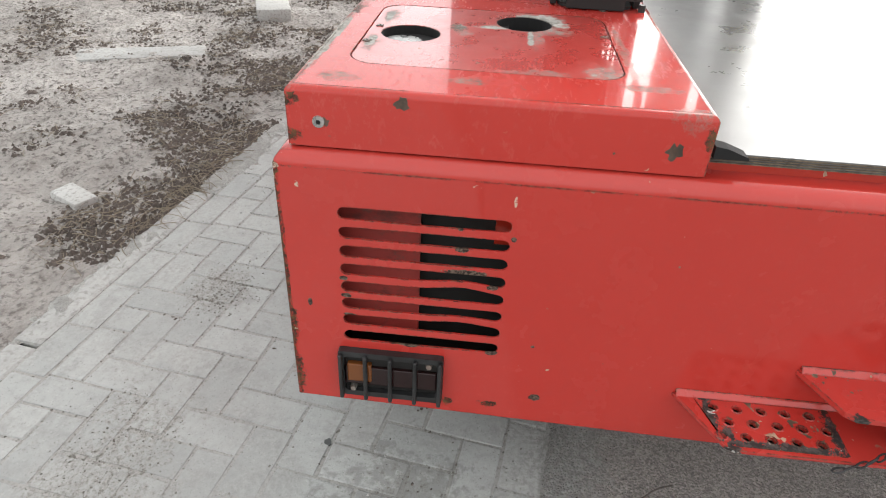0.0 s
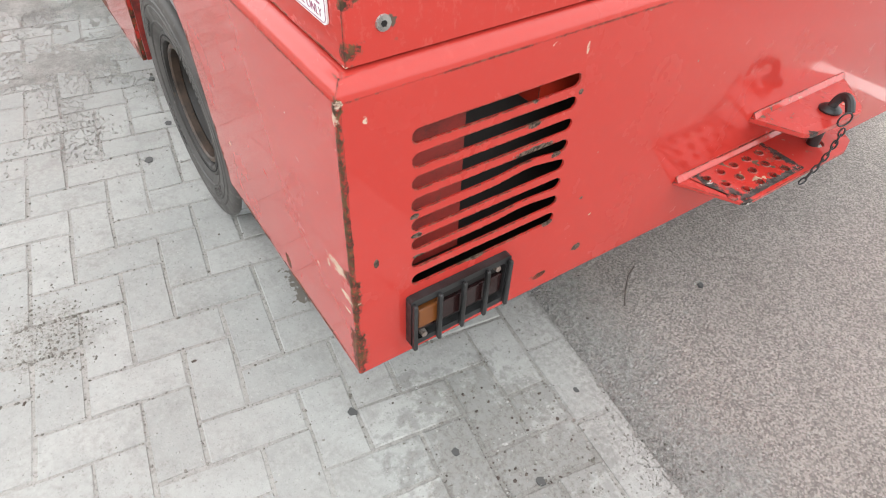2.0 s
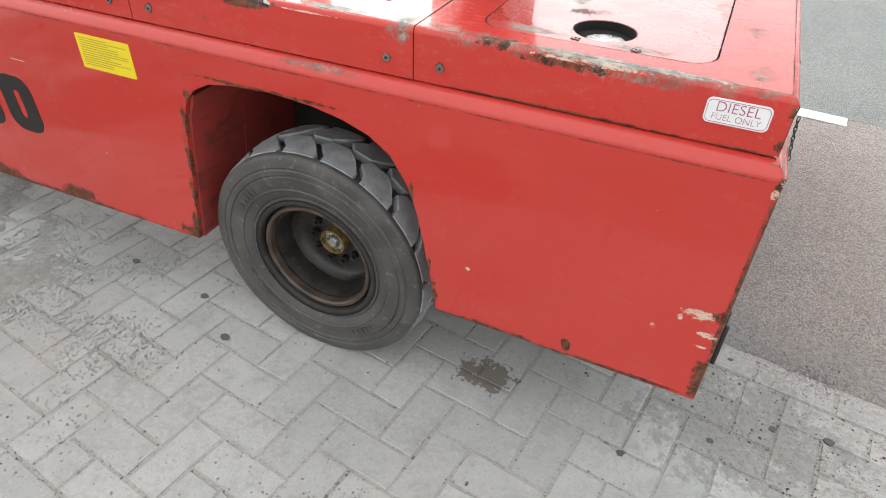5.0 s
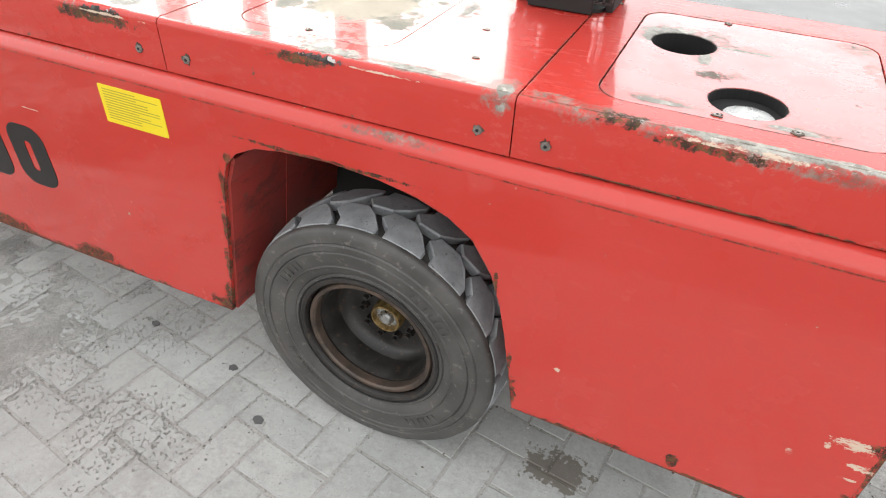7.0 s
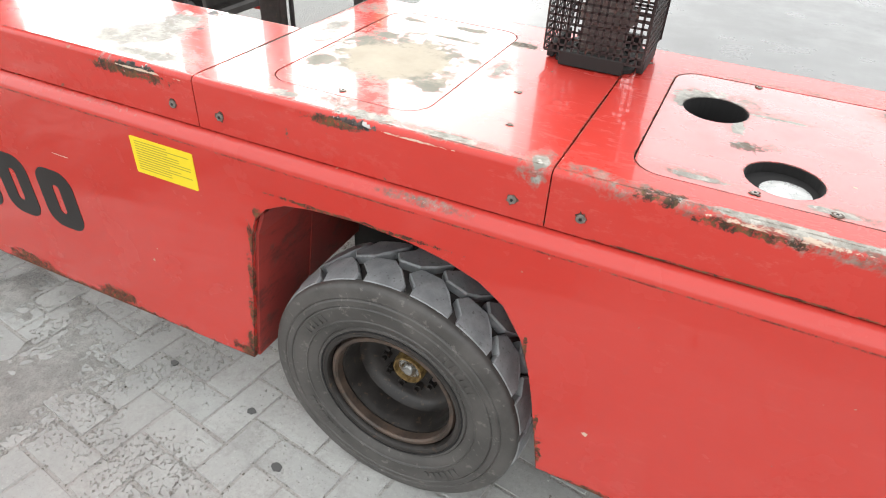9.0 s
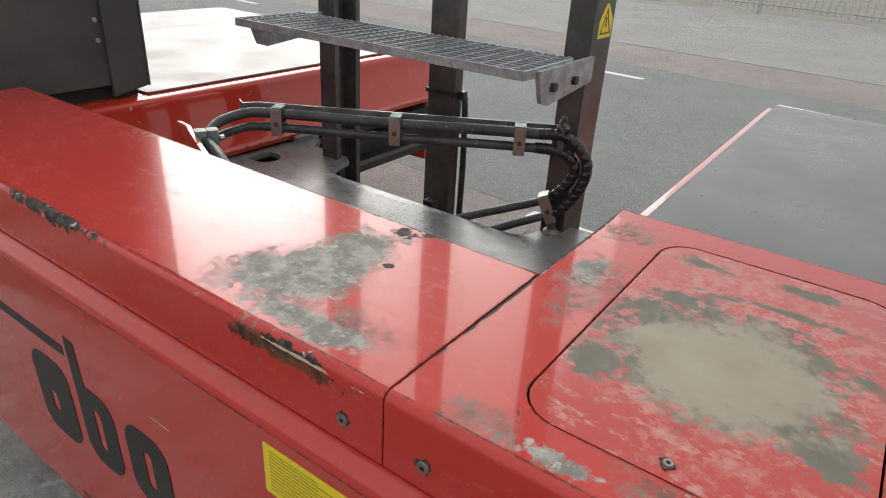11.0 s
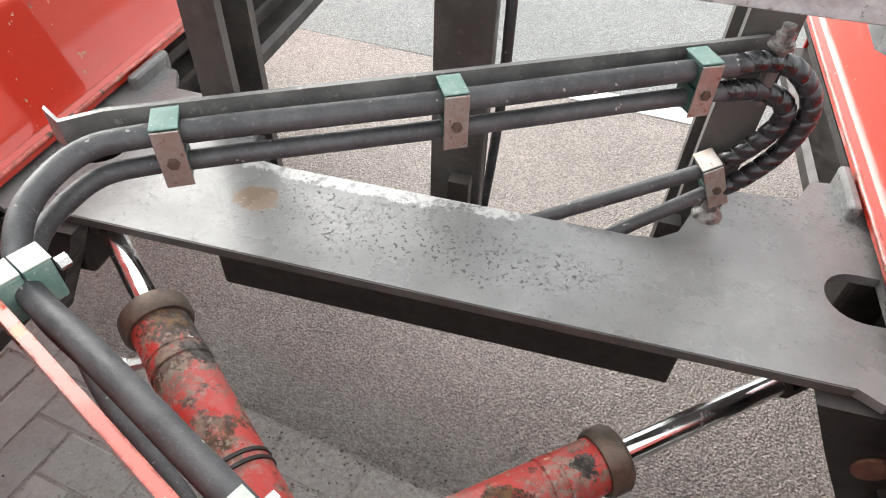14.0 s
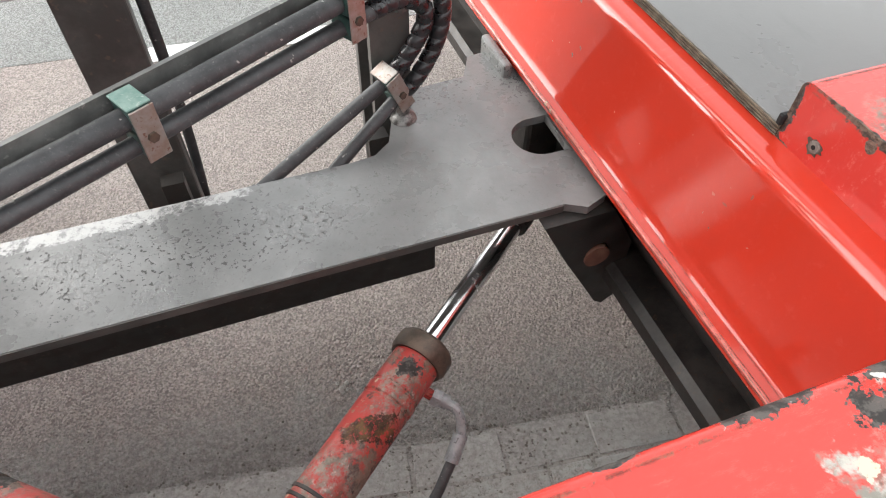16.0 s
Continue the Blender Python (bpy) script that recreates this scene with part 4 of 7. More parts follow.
bm = bmesh.new()
nx, ny = 640, 220
grid = []
for i in range(nx + 1):
    row = []
    for j in range(ny + 1):
        u, v = -12.5 + 20.0 * i / nx, V_KERB - 0.045 - 9.0 * (j / ny) ** 1.4
        row.append(bm.verts.new(road(u, v, soil_height(u, v) - 0.05 * max(0, 1 - min(ny - j, i, nx - i) / 30))))
    grid.append(row)
for i in range(nx):
    for j in range(ny):
        bm.faces.new((grid[i][j], grid[i + 1][j], grid[i + 1][j + 1], grid[i][j + 1]))
tagged(part("verge", bm, M_SOIL, None, smooth=True), "uneven bare soil with scattered mulch beside the kerb", "soil", kind="structure")

bm = bmesh.new()
strip(bm, -60, 60, V_EDGE - 0.03, V_LINE + 0.05, -0.004, 0.05, lane)
tagged(part("road", bm, M_BROWN, None), "brownish worn asphalt parking strip", "asphalt", kind="structure")
bm = bmesh.new()
strip(bm, -60, 60, V_LINE + 0.054, 7.6, -0.004, 0.05, lane)
tagged(part("road", bm, M_GREYROAD, None), "grey-green worn asphalt carriageway", "road", kind="structure")
bm = bmesh.new()
strip(bm, -60, 60, 7.604, 9.2, -0.004, 0.05, lane)
tagged(part("road", bm, M_BROWN, None), "brownish asphalt strip on the far side of the road", "asphalt", kind="structure")
bm = bmesh.new()
strip(bm, -60, 60, 9.204, 17.0, 0.0, 0.05, lane)
tagged(part("pavement", bm, M_FARPAD, None), "pale dusty concrete verge across the road", "pavement", kind="structure")
bm = bmesh.new()
strip(bm, -60, 60, 17.004, 60, 0.0, 0.05, lane)
tagged(part("ground", bm, M_GRASS, None), "dull grassy yard behind the far fence", "grass", kind="structure")

markings = thing("road_marking", "worn white dashed road lines on the asphalt", "road line", kind="structure")
for u0, u1, v in ((-2.86, -1.80, V_LINE), (-0.90, 0.305, V_LINE), (2.2, 3.3, V_LINE), (-6.0, -4.8, V_LINE)):
    bm = bmesh.new()
    strip(bm, u0, u1, v - 0.05, v + 0.05, 0.001, 0.004, lane)
    part("line", bm, M_LINE, markings)
for k in range(-6, 5):
    bm = bmesh.new()
    strip(bm, k * 2.55 - 0.15, k * 2.55 + 0.9, 6.77, 6.87, 0.001, 0.004, lane)
    part("dash", bm, M_LINE, markings)

kerb = thing("kerb", "row of worn grey concrete kerb stones along the soil", "kerb", kind="structure")
bm = bmesh.new()
for cu in (0,):
    box(bm, -0.495, 0.495, -0.05, 0.05, -0.12, 0.012, 0.012)
kerb_mesh = None
for k in range(-12, 7):
    if kerb_mesh is None:
        ob = part("kerb_stone", bm, M_KERB, kerb)
        kerb_mesh = ob.data
    else:
        ob = new("kerb_stone", kerb_mesh)
        ob.parent = kerb
    ob.matrix_basis = Matrix.Translation(road(k * 1.0 + 0.3, V_KERB, -0.012 + random.uniform(-0.004, 0.004))) @ Matrix.Rotation(ROAD_TURN + random.uniform(-0.004, 0.004), 4, "Z")

# ---- the truck ----
truck = thing("side_loader_truck", "red side-loading forklift truck with chipped glossy paint and grey mast", "forklift")
W, TOP, BOT = 2.37, 0.893, 0.305
DECK_Z = 0.905
ROLL = 0.03


def roll_profile(n=6):
    """The rounded top edge of a body panel, outward distance inwards positive."""
    return [(ROLL - ROLL * cos(pi / 2 * k / n), TOP - ROLL + ROLL * sin(pi / 2 * k / n)) for k in range(n + 1)]


# side panel with the wheel arch
arch = [(-0.635, 0.313), (-0.652, 0.41), (-0.671, 0.511), (-0.688, 0.585), (-0.712, 0.655), (-0.755, 0.722), (-0.805, 0.757), (-0.87, 0.78), (-0.95, 0.796),
        (-1.06, 0.803), (-1.17, 0.797), (-1.235, 0.786), (-1.285, 0.762), (-1.318, 0.725), (-1.334, 0.675), (-1.36, 0.48), (-1.388, 0.282)]
bm = bmesh.new()
outline = [(-0.006, BOT - 0.007)] + arch + [(-4.8, 0.262), (-4.8, TOP - ROLL), (-0.006, TOP - ROLL)]
plate(bm, outline, [], "y", 0.0, 0.012)
part("side_panel", bm, M_BODY, truck, smooth="edges")

# rear panel with its air slots
slot_y = ((0.111, 0.428), (W - 0.428, W - 0.111))
def bent(outline, low, lift):
    """Bends the long lower or upper side of a slot upwards, where its slat was knocked."""
    out = []
    zm = sum(p[1] for p in outline) / len(outline)
    for p, q in zip(outline, list(outline[1:]) + [outline[0]]):
        out.append(p)
        if abs(p[0] - q[0]) > 0.1 and (p[1] < zm) == low:
            for k in range(1, 14):
                y = p[0] + (q[0] - p[0]) * k / 14
                out.append((y, p[1] + lift * math.exp(-((y - 0.345) / 0.05) ** 2)))
    return out


slots = [rounded(y0, y1, z - 0.0125, z + 0.0125, 0.0122, 4) for y0, y1 in slot_y for z in [(0.777 if y0 < 1 else 0.735) - 0.0417 * k for k in range(8)]]
for k, low, lift in ((3, True, 0.008), (4, False, 0.010), (5, True, 0.004), (6, False, 0.007)):
    slots[k] = bent(slots[k], low, lift)
bm = bmesh.new()
plate(bm, [(0.005, BOT - 0.007), (0.9, BOT - 0.03), (W, BOT - 0.05), (W, TOP - ROLL), (0.005, TOP - ROLL)], slots, "x", 0.0, -0.0045)
part("rear_panel", bm, M_BODY, truck, smooth="edges")
# the rolled top edge, mitred at the corner
bm = bmesh.new()
prof = roll_profile() + [(0.10, TOP), (0.10, TOP - 0.02), (0.012, TOP - ROLL)]
rows = [[bm.verts.new((*at(o), z)) for o, z in prof] for at in (lambda o: (-4.8, o), lambda o: (-0.05, o), lambda o: (-o, o), lambda o: (-o, 0.05), lambda o: (-o, W))]
for a, b in zip(rows, rows[1:]):
    for k in range(len(prof)):
        bm.faces.new((a[k], a[(k + 1) % len(prof)], b[(k + 1) % len(prof)], b[k]))
bm.faces.new(rows[0]), bm.faces.new(list(reversed(rows[-1])))
bmesh.ops.remove_doubles(bm, verts=bm.verts[:], dist=1e-6)
part("top_roll", bm, M_BODY, truck, "rounded red top edge with chipped corner", smooth="edges")
bm = bmesh.new()
cyl(bm, (-0.004, 0.004, BOT - 0.006), (-0.004, 0.004, TOP - ROLL + 0.004), 0.0053, n=12)
part("corner_weld", bm, M_BODY, truck, "rust-eaten welded corner", smooth="edges")
for y0, y1 in slot_y:
    bm = bmesh.new()
    a, b = (y0 - 0.06, y0 + 0.145) if y0 < 1 else (y1 - 0.145, y1 + 0.06)
    box(bm, -0.075, -0.07, a, b, 0.44, 0.83)
    part("inner_panel", bm, M_INNER, truck)
# plain black box filling the space behind the rear slots
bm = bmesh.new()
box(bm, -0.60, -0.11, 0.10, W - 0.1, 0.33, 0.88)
part("slot_backing", bm, M_DARK, truck)
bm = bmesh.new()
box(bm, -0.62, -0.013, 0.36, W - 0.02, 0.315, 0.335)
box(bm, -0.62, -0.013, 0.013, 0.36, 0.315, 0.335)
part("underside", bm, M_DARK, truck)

# far side, open between the arms for the mast
for x0, x1 in ((-1.45, -0.0125), (-4.8, -3.13)):
    bm = bmesh.new()
    box(bm, x0, x1, W - 0.012, W - 0.0005, 0.30, TOP - ROLL - 0.002)
    part("side_panel", bm, M_BODY, truck)

# wheel housing
bm = bmesh.new()
prism(bm, [(-1.388, 0.284), (-1.334, 0.675), (-1.31, 0.74), (-1.30, 0.74), (-1.326, 0.675), (-1.38, 0.284)], "y", 0.0125, 0.27)
for v in bm.verts:
    v.co.y = 0.0125 if v.co.y < 0.1 else 0.215
prism(bm, [(-1.366, 0.41), (-1.334, 0.675), (-1.31, 0.74), (-1.30, 0.74), (-1.326, 0.675), (-1.358, 0.41)], "y", 0.2155, 0.46)
part("arch_end", bm, M_INNER, truck, "dirty red end wall of the wheel arch")
bm = bmesh.new()
prism(bm, [(x, z + 0.006) for x, z in arch[4:15]] + [(x, z + 0.02) for x, z in reversed(arch[4:15])], "y", 0.0125, 0.10)
part("arch_liner", bm, M_INNER, truck)
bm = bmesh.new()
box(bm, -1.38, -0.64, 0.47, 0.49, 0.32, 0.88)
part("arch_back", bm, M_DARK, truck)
bm = bmesh.new()
box(bm, -0.645, -0.633, 0.0125, 0.30, 0.34, 0.80)
part("arch_end", bm, M_INNER, truck)

# axle and wheel
HUB = (-1.008, -0.002, 0.317)
TYRE_R = 0.322
wheel = new("wheel")
wheel.parent = truck
wheel.location = HUB
tagged(wheel, "worn black pneumatic tyre on a rusty dark rim")
bm = bmesh.new()
tp = [(0.172, 0.040), (0.186, 0.026), (0.196, 0.025), (0.199, 0.029), (0.203, 0.025), (0.222, 0.0185), (0.2245, 0.0145), (0.228, 0.0165), (0.250, 0.0125), (0.262, 0.0125), (0.265, 0.0155), (0.268, 0.0125), (0.280, 0.0135), (0.284, 0.017), (0.288, 0.0145), (0.300, 0.0165), (0.310, 0.0185), (0.3165, 0.0225), (0.3205, 0.029), (0.3205, 0.040), (0.309, 0.046),
      (0.309, 0.07), (0.310, 0.115), (0.309, 0.16), (0.306, 0.20), (0.292, 0.214), (0.25, 0.217), (0.178, 0.195)]
lathe(bm, tp, (0, 0, 0), (0, 1, 0), 96)
tyre = part("tyre", bm, M_RUBBER, wheel, "worn rubber tyre with chevron tread", smooth="edges")


def lug(outline, r0, r1):
    """A tread block from an outline in (angle, across)."""
    bm = bmesh.new()
    lo = [bm.verts.new((r0 * cos(a), y, r0 * sin(a))) for a, y in outline]
    ca, cy = sum(a for a, y in outline) / len(outline), sum(y for a, y in outline) / len(outline)
    def crown(y):
        return r1 - 0.011 * ((y - 0.116) / 0.085) ** 2
    mid = [bm.verts.new(((crown(y) - 0.004) * cos(a), y, (crown(y) - 0.004) * sin(a))) for a, y in outline]
    hi = [bm.verts.new((crown(y) * cos(ca + (a - ca) * 0.94), cy + (y - cy) * 0.94, crown(y) * sin(ca + (a - ca) * 0.94))) for a, y in outline]
    n = len(outline)
    for p, q in ((lo, mid), (mid, hi)):
        for i in range(n):
            bm.faces.new((p[i], p[(i + 1) % n], q[(i + 1) % n], q[i]))
    bm.faces.new(hi)
    return bm


LUGS = 18
step_a = 2 * pi / LUGS
shape_a = [(step_a * k, 0.036) for k in (0.0, 0.21, 0.42, 0.63, 0.83)] + [(step_a * 0.85, 0.062), (step_a * 1.09, 0.090), (step_a * 0.94, 0.115), (step_a * 0.48, 0.115), (step_a * 0.22, 0.090), (0.0, 0.056)]
shape_b = [(step_a * 0.5 + a, 0.232 - y) for a, y in shape_a]
for shape in (shape_a, shape_b):
    first = None
    for k in range(LUGS):
        if first is None:
            ob = part("tread_block", lug([(a + 0.1, y) for a, y in shape], 0.300, TYRE_R + 0.011), M_TREAD, tyre)
            first = ob.data
        else:
            ob = new("tread_block", first)
            ob.parent = tyre
        ob.matrix_basis = Matrix.Rotation(step_a * k, 4, "Y")
# raised marks on the sidewall
for a0, count in ((0.55, 8), (2.3, 5), (3.6, 8), (5.2, 6)):
    for k in range(count):
        bm = bmesh.new()
        a = a0 + k * 0.075
        m = Matrix.Rotation(-a, 4, "Y") @ Matrix.Translation((0.246, 0.0128, 0))
        box(bm, -0.011, 0.011, -0.0012, 0.002, -0.005 - 0.002 * (k % 2), 0.004, 0, turn=m)
        part("sidewall_mark", bm, M_RUBBER, wheel)
bm = bmesh.new()
lathe(bm, [(0.138, 0.17), (0.138, 0.085), (0.143, 0.070), (0.146, 0.060), (0.152, 0.060), (0.156, 0.068), (0.170, 0.07), (0.168, 0.17)], (0, 0, 0), (0, 1, 0), 48)
rim = part("rim", bm, M_RIM, wheel, "dark steel rim with rusty bead ring", smooth="edges")
bm = bmesh.new()
lathe(bm, [(0.150, 0.058), (0.151, 0.038), (0.155, 0.033), (0.163, 0.034), (0.167, 0.040), (0.168, 0.058)], (0, 0, 0), (0, 1, 0), 48)
part("lock_ring", bm, M_RIMLIP, rim, "worn brown lock ring", smooth="edges")
bm = bmesh.new()
lathe(bm, [(0.1695, 0.060), (0.170, 0.034), (0.174, 0.026), (0.181, 0.0235), (0.186, 0.025), (0.185, 0.032), (0.176, 0.060)], (0, 0, 0), (0, 1, 0), 48)
part("rim_flange", bm, M_RIM, rim, smooth="edges")
# solid black ring drawing the shade between tyre bead and flange
bm = bmesh.new()
lathe(bm, [(0.1865, 0.0242), (0.1905, 0.0238), (0.1905, 0.03), (0.1865, 0.03)], (0, 0, 0), (0, 1, 0), 48)
part("bead_gap_shade", bm, M_GAP, rim, smooth="edges")
bm = bmesh.new()
lathe(bm, [(0.0, 0.150), (0.10, 0.150), (0.118, 0.147), (0.131, 0.138), (0.139, 0.120), (0.139, 0.16), (0.0, 0.16)], (0, 0, 0), (0, 1, 0), 32)
part("disc", bm, M_RIM, wheel, smooth="edges")
bm = bmesh.new()
lathe(bm, [(0.031, 0.122), (0.034, 0.115), (0.039, 0.116), (0.042, 0.124), (0.043, 0.16), (0.024, 0.16)], (0, 0, 0), (0, 1, 0), 24)
hub = part("hub_cap", bm, M_GREASE, wheel, "greasy brass-coloured hub ring", smooth="edges")
bm = bmesh.new()
lathe(bm, [(0.0, 0.114), (0.013, 0.115), (0.018, 0.121), (0.020, 0.127), (0.031, 0.128), (0.031, 0.15), (0.0, 0.15)], (0, 0, 0), (0, 1, 0), 20)
part("hub_plug", bm, M_STEEL, hub, smooth="edges")
for k in range(10):
    a = 2 * pi * k / 10
    bm = bmesh.new()
    c = (0.071 * cos(a), 0, 0.071 * sin(a))
    cyl(bm, (c[0], 0.149, c[2]), (c[0], 0.131, c[2]), 0.0115, n=6)
    cyl(bm, (c[0], 0.132, c[2]), (c[0], 0.120, c[2]), 0.0065, n=8)
    part("wheel_nut", bm, M_RIM, wheel)
bm = bmesh.new()
box(bm, -1.08, -0.93, 0.18, 0.30, 0.24, 0.40, 0.01)
part("axle", bm, M_DARK, truck)


# ---- hood ----
def hood_piece(x0, x1, y0, y1, hatch=None, soft=(1, 1)):
    """A folded hood panel: rounded top edges but for the butted seams, deep skirts, a cut-out for its hatch."""
    r = 0.012
    bm = bmesh.new()
    a0, a1 = r * soft[0], r * soft[1]

    def rim(o):
        return [(x0 + a0 - o * soft[0], y0 + r - o), (x1 - a1 + o * soft[1], y0 + r - o), (x1 - a1 + o * soft[1], y1 - r + o), (x0 + a0 - o * soft[0], y1 - r + o)]
    plate(bm, [(x + (0.0006 if k in (0, 3) else -0.0006), y) for k, (x, y) in enumerate(rim(0))], [rounded(*hatch, 0.055)] if hatch else [], "z", 1.003, 0.995)
    rows = []
    for k in range(6):
        a = pi / 2 * k / 5
        rows.append([bm.verts.new((*p, 1.003 - r + r * cos(a))) for p in rim(r * sin(a))])
    rows.append([bm.verts.new((*p, TOP + 0.003)) for p in rim(r)])
    for a, b in zip(rows, rows[1:]):
        for k in range(4):
            bm.faces.new((a[k], a[(k + 1) % 4], b[(k + 1) % 4], b[k]))
    return part("hood_panel", bm, M_HOOD, truck, smooth="edges")


SEAM_A, SEAM_B = -1.453, -0.711
hood_piece(-3.097, SEAM_A - 0.0012, 0.026, 0.401, None, (1, 0))
hood_piece(SEAM_A + 0.0012, SEAM_B - 0.001, 0.026, 0.742, (-1.335, -0.985, 0.10, 0.655), (0, 0))
hood_piece(SEAM_B + 0.001, -0.020, 0.027, 0.739, (-0.608, -0.158, 0.098, 0.612), (0, 1))
bm = bmesh.new()
box(bm, -3.08, -0.03, 0.034, 0.395, TOP - 0.004, 0.984)
box(bm, -1.44, -0.03, 0.394, 0.73, TOP - 0.004, 0.93)
plate(bm, [(-1.44, 0.10), (-0.70, 0.10), (-0.70, 0.72), (-1.44, 0.72)], [], "z", 0.984, 0.93)
part("hood_core", bm, M_GAP, truck)


def hatch_lid(x0, x1, y0, y1, holes, material, label):
    bm = bmesh.new()
    g = 0.0028
    plate(bm, rounded(x0 + g, x1 - g, y0 + g, y1 - g, 0.052), holes, "z", 1.0025, 0.992)
    return part("hatch", bm, material, truck, label)


hatch_lid(-1.335, -0.985, 0.10, 0.655, [], M_SEAT, "hatch worn to a beige patch with dark rim")
FILL = ((-0.375, 0.190), (-0.508, 0.428))
lid = hatch_lid(-0.608, -0.158, 0.098, 0.612, [ring(x, y, 0.062, 32) for x, y in FILL], M_HATCH, "red hatch with two round filler holes")
for x, y in FILL:
    bm = bmesh.new()
    lathe(bm, [(0.0600, -0.06), (0.0600, 0.0012), (0.0632, 0.0012), (0.0632, -0.06)], (x, y, 1.0), (0, 0, 1), 32)
    part("filler_well", bm, M_GAP, lid)
bm = bmesh.new()
lathe(bm, [(0.0, -0.05), (0.045, -0.05), (0.045, -0.02), (0.040, -0.012), (0.0, -0.010)], (-0.368, 0.175, 1.0), (0, 0, 1), 24)
part("filler_cap", bm, M_STEEL, truck, "pale metal filler cap", smooth="edges")


def screw(p, axis, r=0.0085, mat=None):
    bm = bmesh.new()
    a = Vector(axis)
    cyl(bm, Vector(p) - a * 0.001, Vector(p) + a * 0.002, r, r * 0.9, 16)
    ob = part("screw", bm, mat or M_SCREW, truck)
    bm = bmesh.new()
    cyl(bm, Vector(p) + a * 0.0015, Vector(p) + a * 0.0026, r * 0.38, n=6)
    part("socket", bm, M_GAP, ob)


def worn_spot(p, axis, r):
    bm = bmesh.new()
    a = Vector(axis)
    q = a.to_track_quat("Z", "Y")
    vs = [bm.verts.new(Vector(p) + a * 0.0012 + q @ Vector((r * random.uniform(0.55, 1.3) * cos(2 * pi * k / 17), r * random.uniform(0.55, 1.3) * sin(2 * pi * k / 17), 0))) for k in range(17)]
    lo = [bm.verts.new(v.co - a * 0.002) for v in vs]
    bm.faces.new(vs)
    for k in range(17):
        bm.faces.new((vs[k], lo[k], lo[(k + 1) % 17], vs[(k + 1) % 17]))
    part("worn_spot", bm, M_CAP, truck)


for x in (-1.516, -1.393, -0.771, -0.652):
    worn_spot((x, 0.026, 0.9315), (0, -1, 0), 0.0105)
    screw((x, 0.0245, 0.9315), (0, -1, 0), 0.0085)
screw((-0.0195, 0.082, 0.942), (1, 0, 0), 0.0115, M_STEEL)
worn_spot((-0.021, 0.225, 0.984), (1, 0, 0), 0.013)
worn_spot((-0.021, 0.68, 0.937), (1, 0, 0), 0.014)
worn_spot((-0.021, 0.094, 0.942), (1, 0, 0), 0.008)
worn_spot((-1.4515, 0.684, 0.94), (-1, 0, 0), 0.013)
screw((-1.4525, 0.684, 0.94), (-1, 0, 0), 0.009)
for p in ((-1.165, 0.125, 1.003), (-0.415, 0.118, 1.003), (-0.30, 0.112, 1.003), (-0.44, 0.60, 1.003), (-0.675, 0.62, 1.003)):
    worn_spot(p, (0, 0, 1), 0.0085)
    screw((p[0], p[1], 1.0028), (0, 0, 1), 0.006, M_ZINC)
for p in ((-0.83, 0.15, 1.0032), (-0.87, 0.30, 1.0032)):
    worn_spot(p, (0, 0, 1), 0.007)

# ---- labels ----
label = new("fuel_label", None)
label.parent = truck
tagged(label, "white fuel label with dark red rim and lettering")
bm = bmesh.new()
plate(bm, rounded(-0.157, -0.052, 0.936, 0.981, 0.010), [], "y", 0.0262, 0.0235)
part("label_film", bm, M_WHITE, label)
bm = bmesh.new()
plate(bm, rounded(-0.1545, -0.0545, 0.9385, 0.9785, 0.009), [rounded(-0.1538, -0.0552, 0.9392, 0.9778, 0.0085)], "y", 0.0238, 0.0228)
part("label_rim", bm, M_TEXT, label)


def lettering(name, text, size, at, turn, material, parent, squeeze=1.0):
    cu = bpy.data.curves.new(name, "FONT")
    cu.body, cu.size, cu.align_x, cu.extrude, cu.offset = text, size, "CENTER", 0.0004, -0.0004
    tmp = bpy.data.objects.new(name, cu)
    scene.collection.objects.link(tmp)
    me = bpy.data.meshes.new_from_object(tmp.evaluated_get(bpy.context.evaluated_depsgraph_get()))
    bpy.data.objects.remove(tmp)
    me.materials.clear()
    me.materials.append(material)
    ob = new(name, me)
    ob.parent = parent
    ob.matrix_basis = Matrix.Translation(at) @ turn @ Matrix.Diagonal((squeeze, 1, 1, 1))
    return ob


FACE_SIDE = Matrix.Rotation(pi / 2, 4, "X")
lettering("lettering", "DIESEL", 0.0262, (-0.1045, 0.0232, 0.9585), FACE_SIDE, M_TEXT, label, 0.95)
lettering("lettering", "FUEL ONLY", 0.0165, (-0.1045, 0.0232, 0.9435), FACE_SIDE, M_TEXT, label, 0.95)
yellow = new("instruction_label", None)
yellow.parent = truck
tagged(yellow, "yellow instruction label with rows of small print")
bm = bmesh.new()
plate(bm, rounded(-1.640, -1.463, 0.752, 0.842, 0.003, 2), [], "y", 0.001, -0.0012)
part("label_film", bm, M_YELLOW, yellow)
for k in range(12):
    bm = bmesh.new()
    z = 0.833 - 0.0062 * k
    box(bm, -1.628, -1.475 - random.choice((0, 0, 0.03, 0.06)), -0.0018, -0.0008, z - 0.0014, z + 0.0006)
    part("print_bar", bm, M_PRINT, yellow)

# plain black shapes of the painted name
name_mark = new("painted_mark", None)
name_mark.parent = truck
tagged(name_mark, "large black rounded shapes painted on the red side")


def slanted(pts, lean=-0.03, z0=0.575):
    return [(x + lean * (z - z0), z) for x, z in pts]


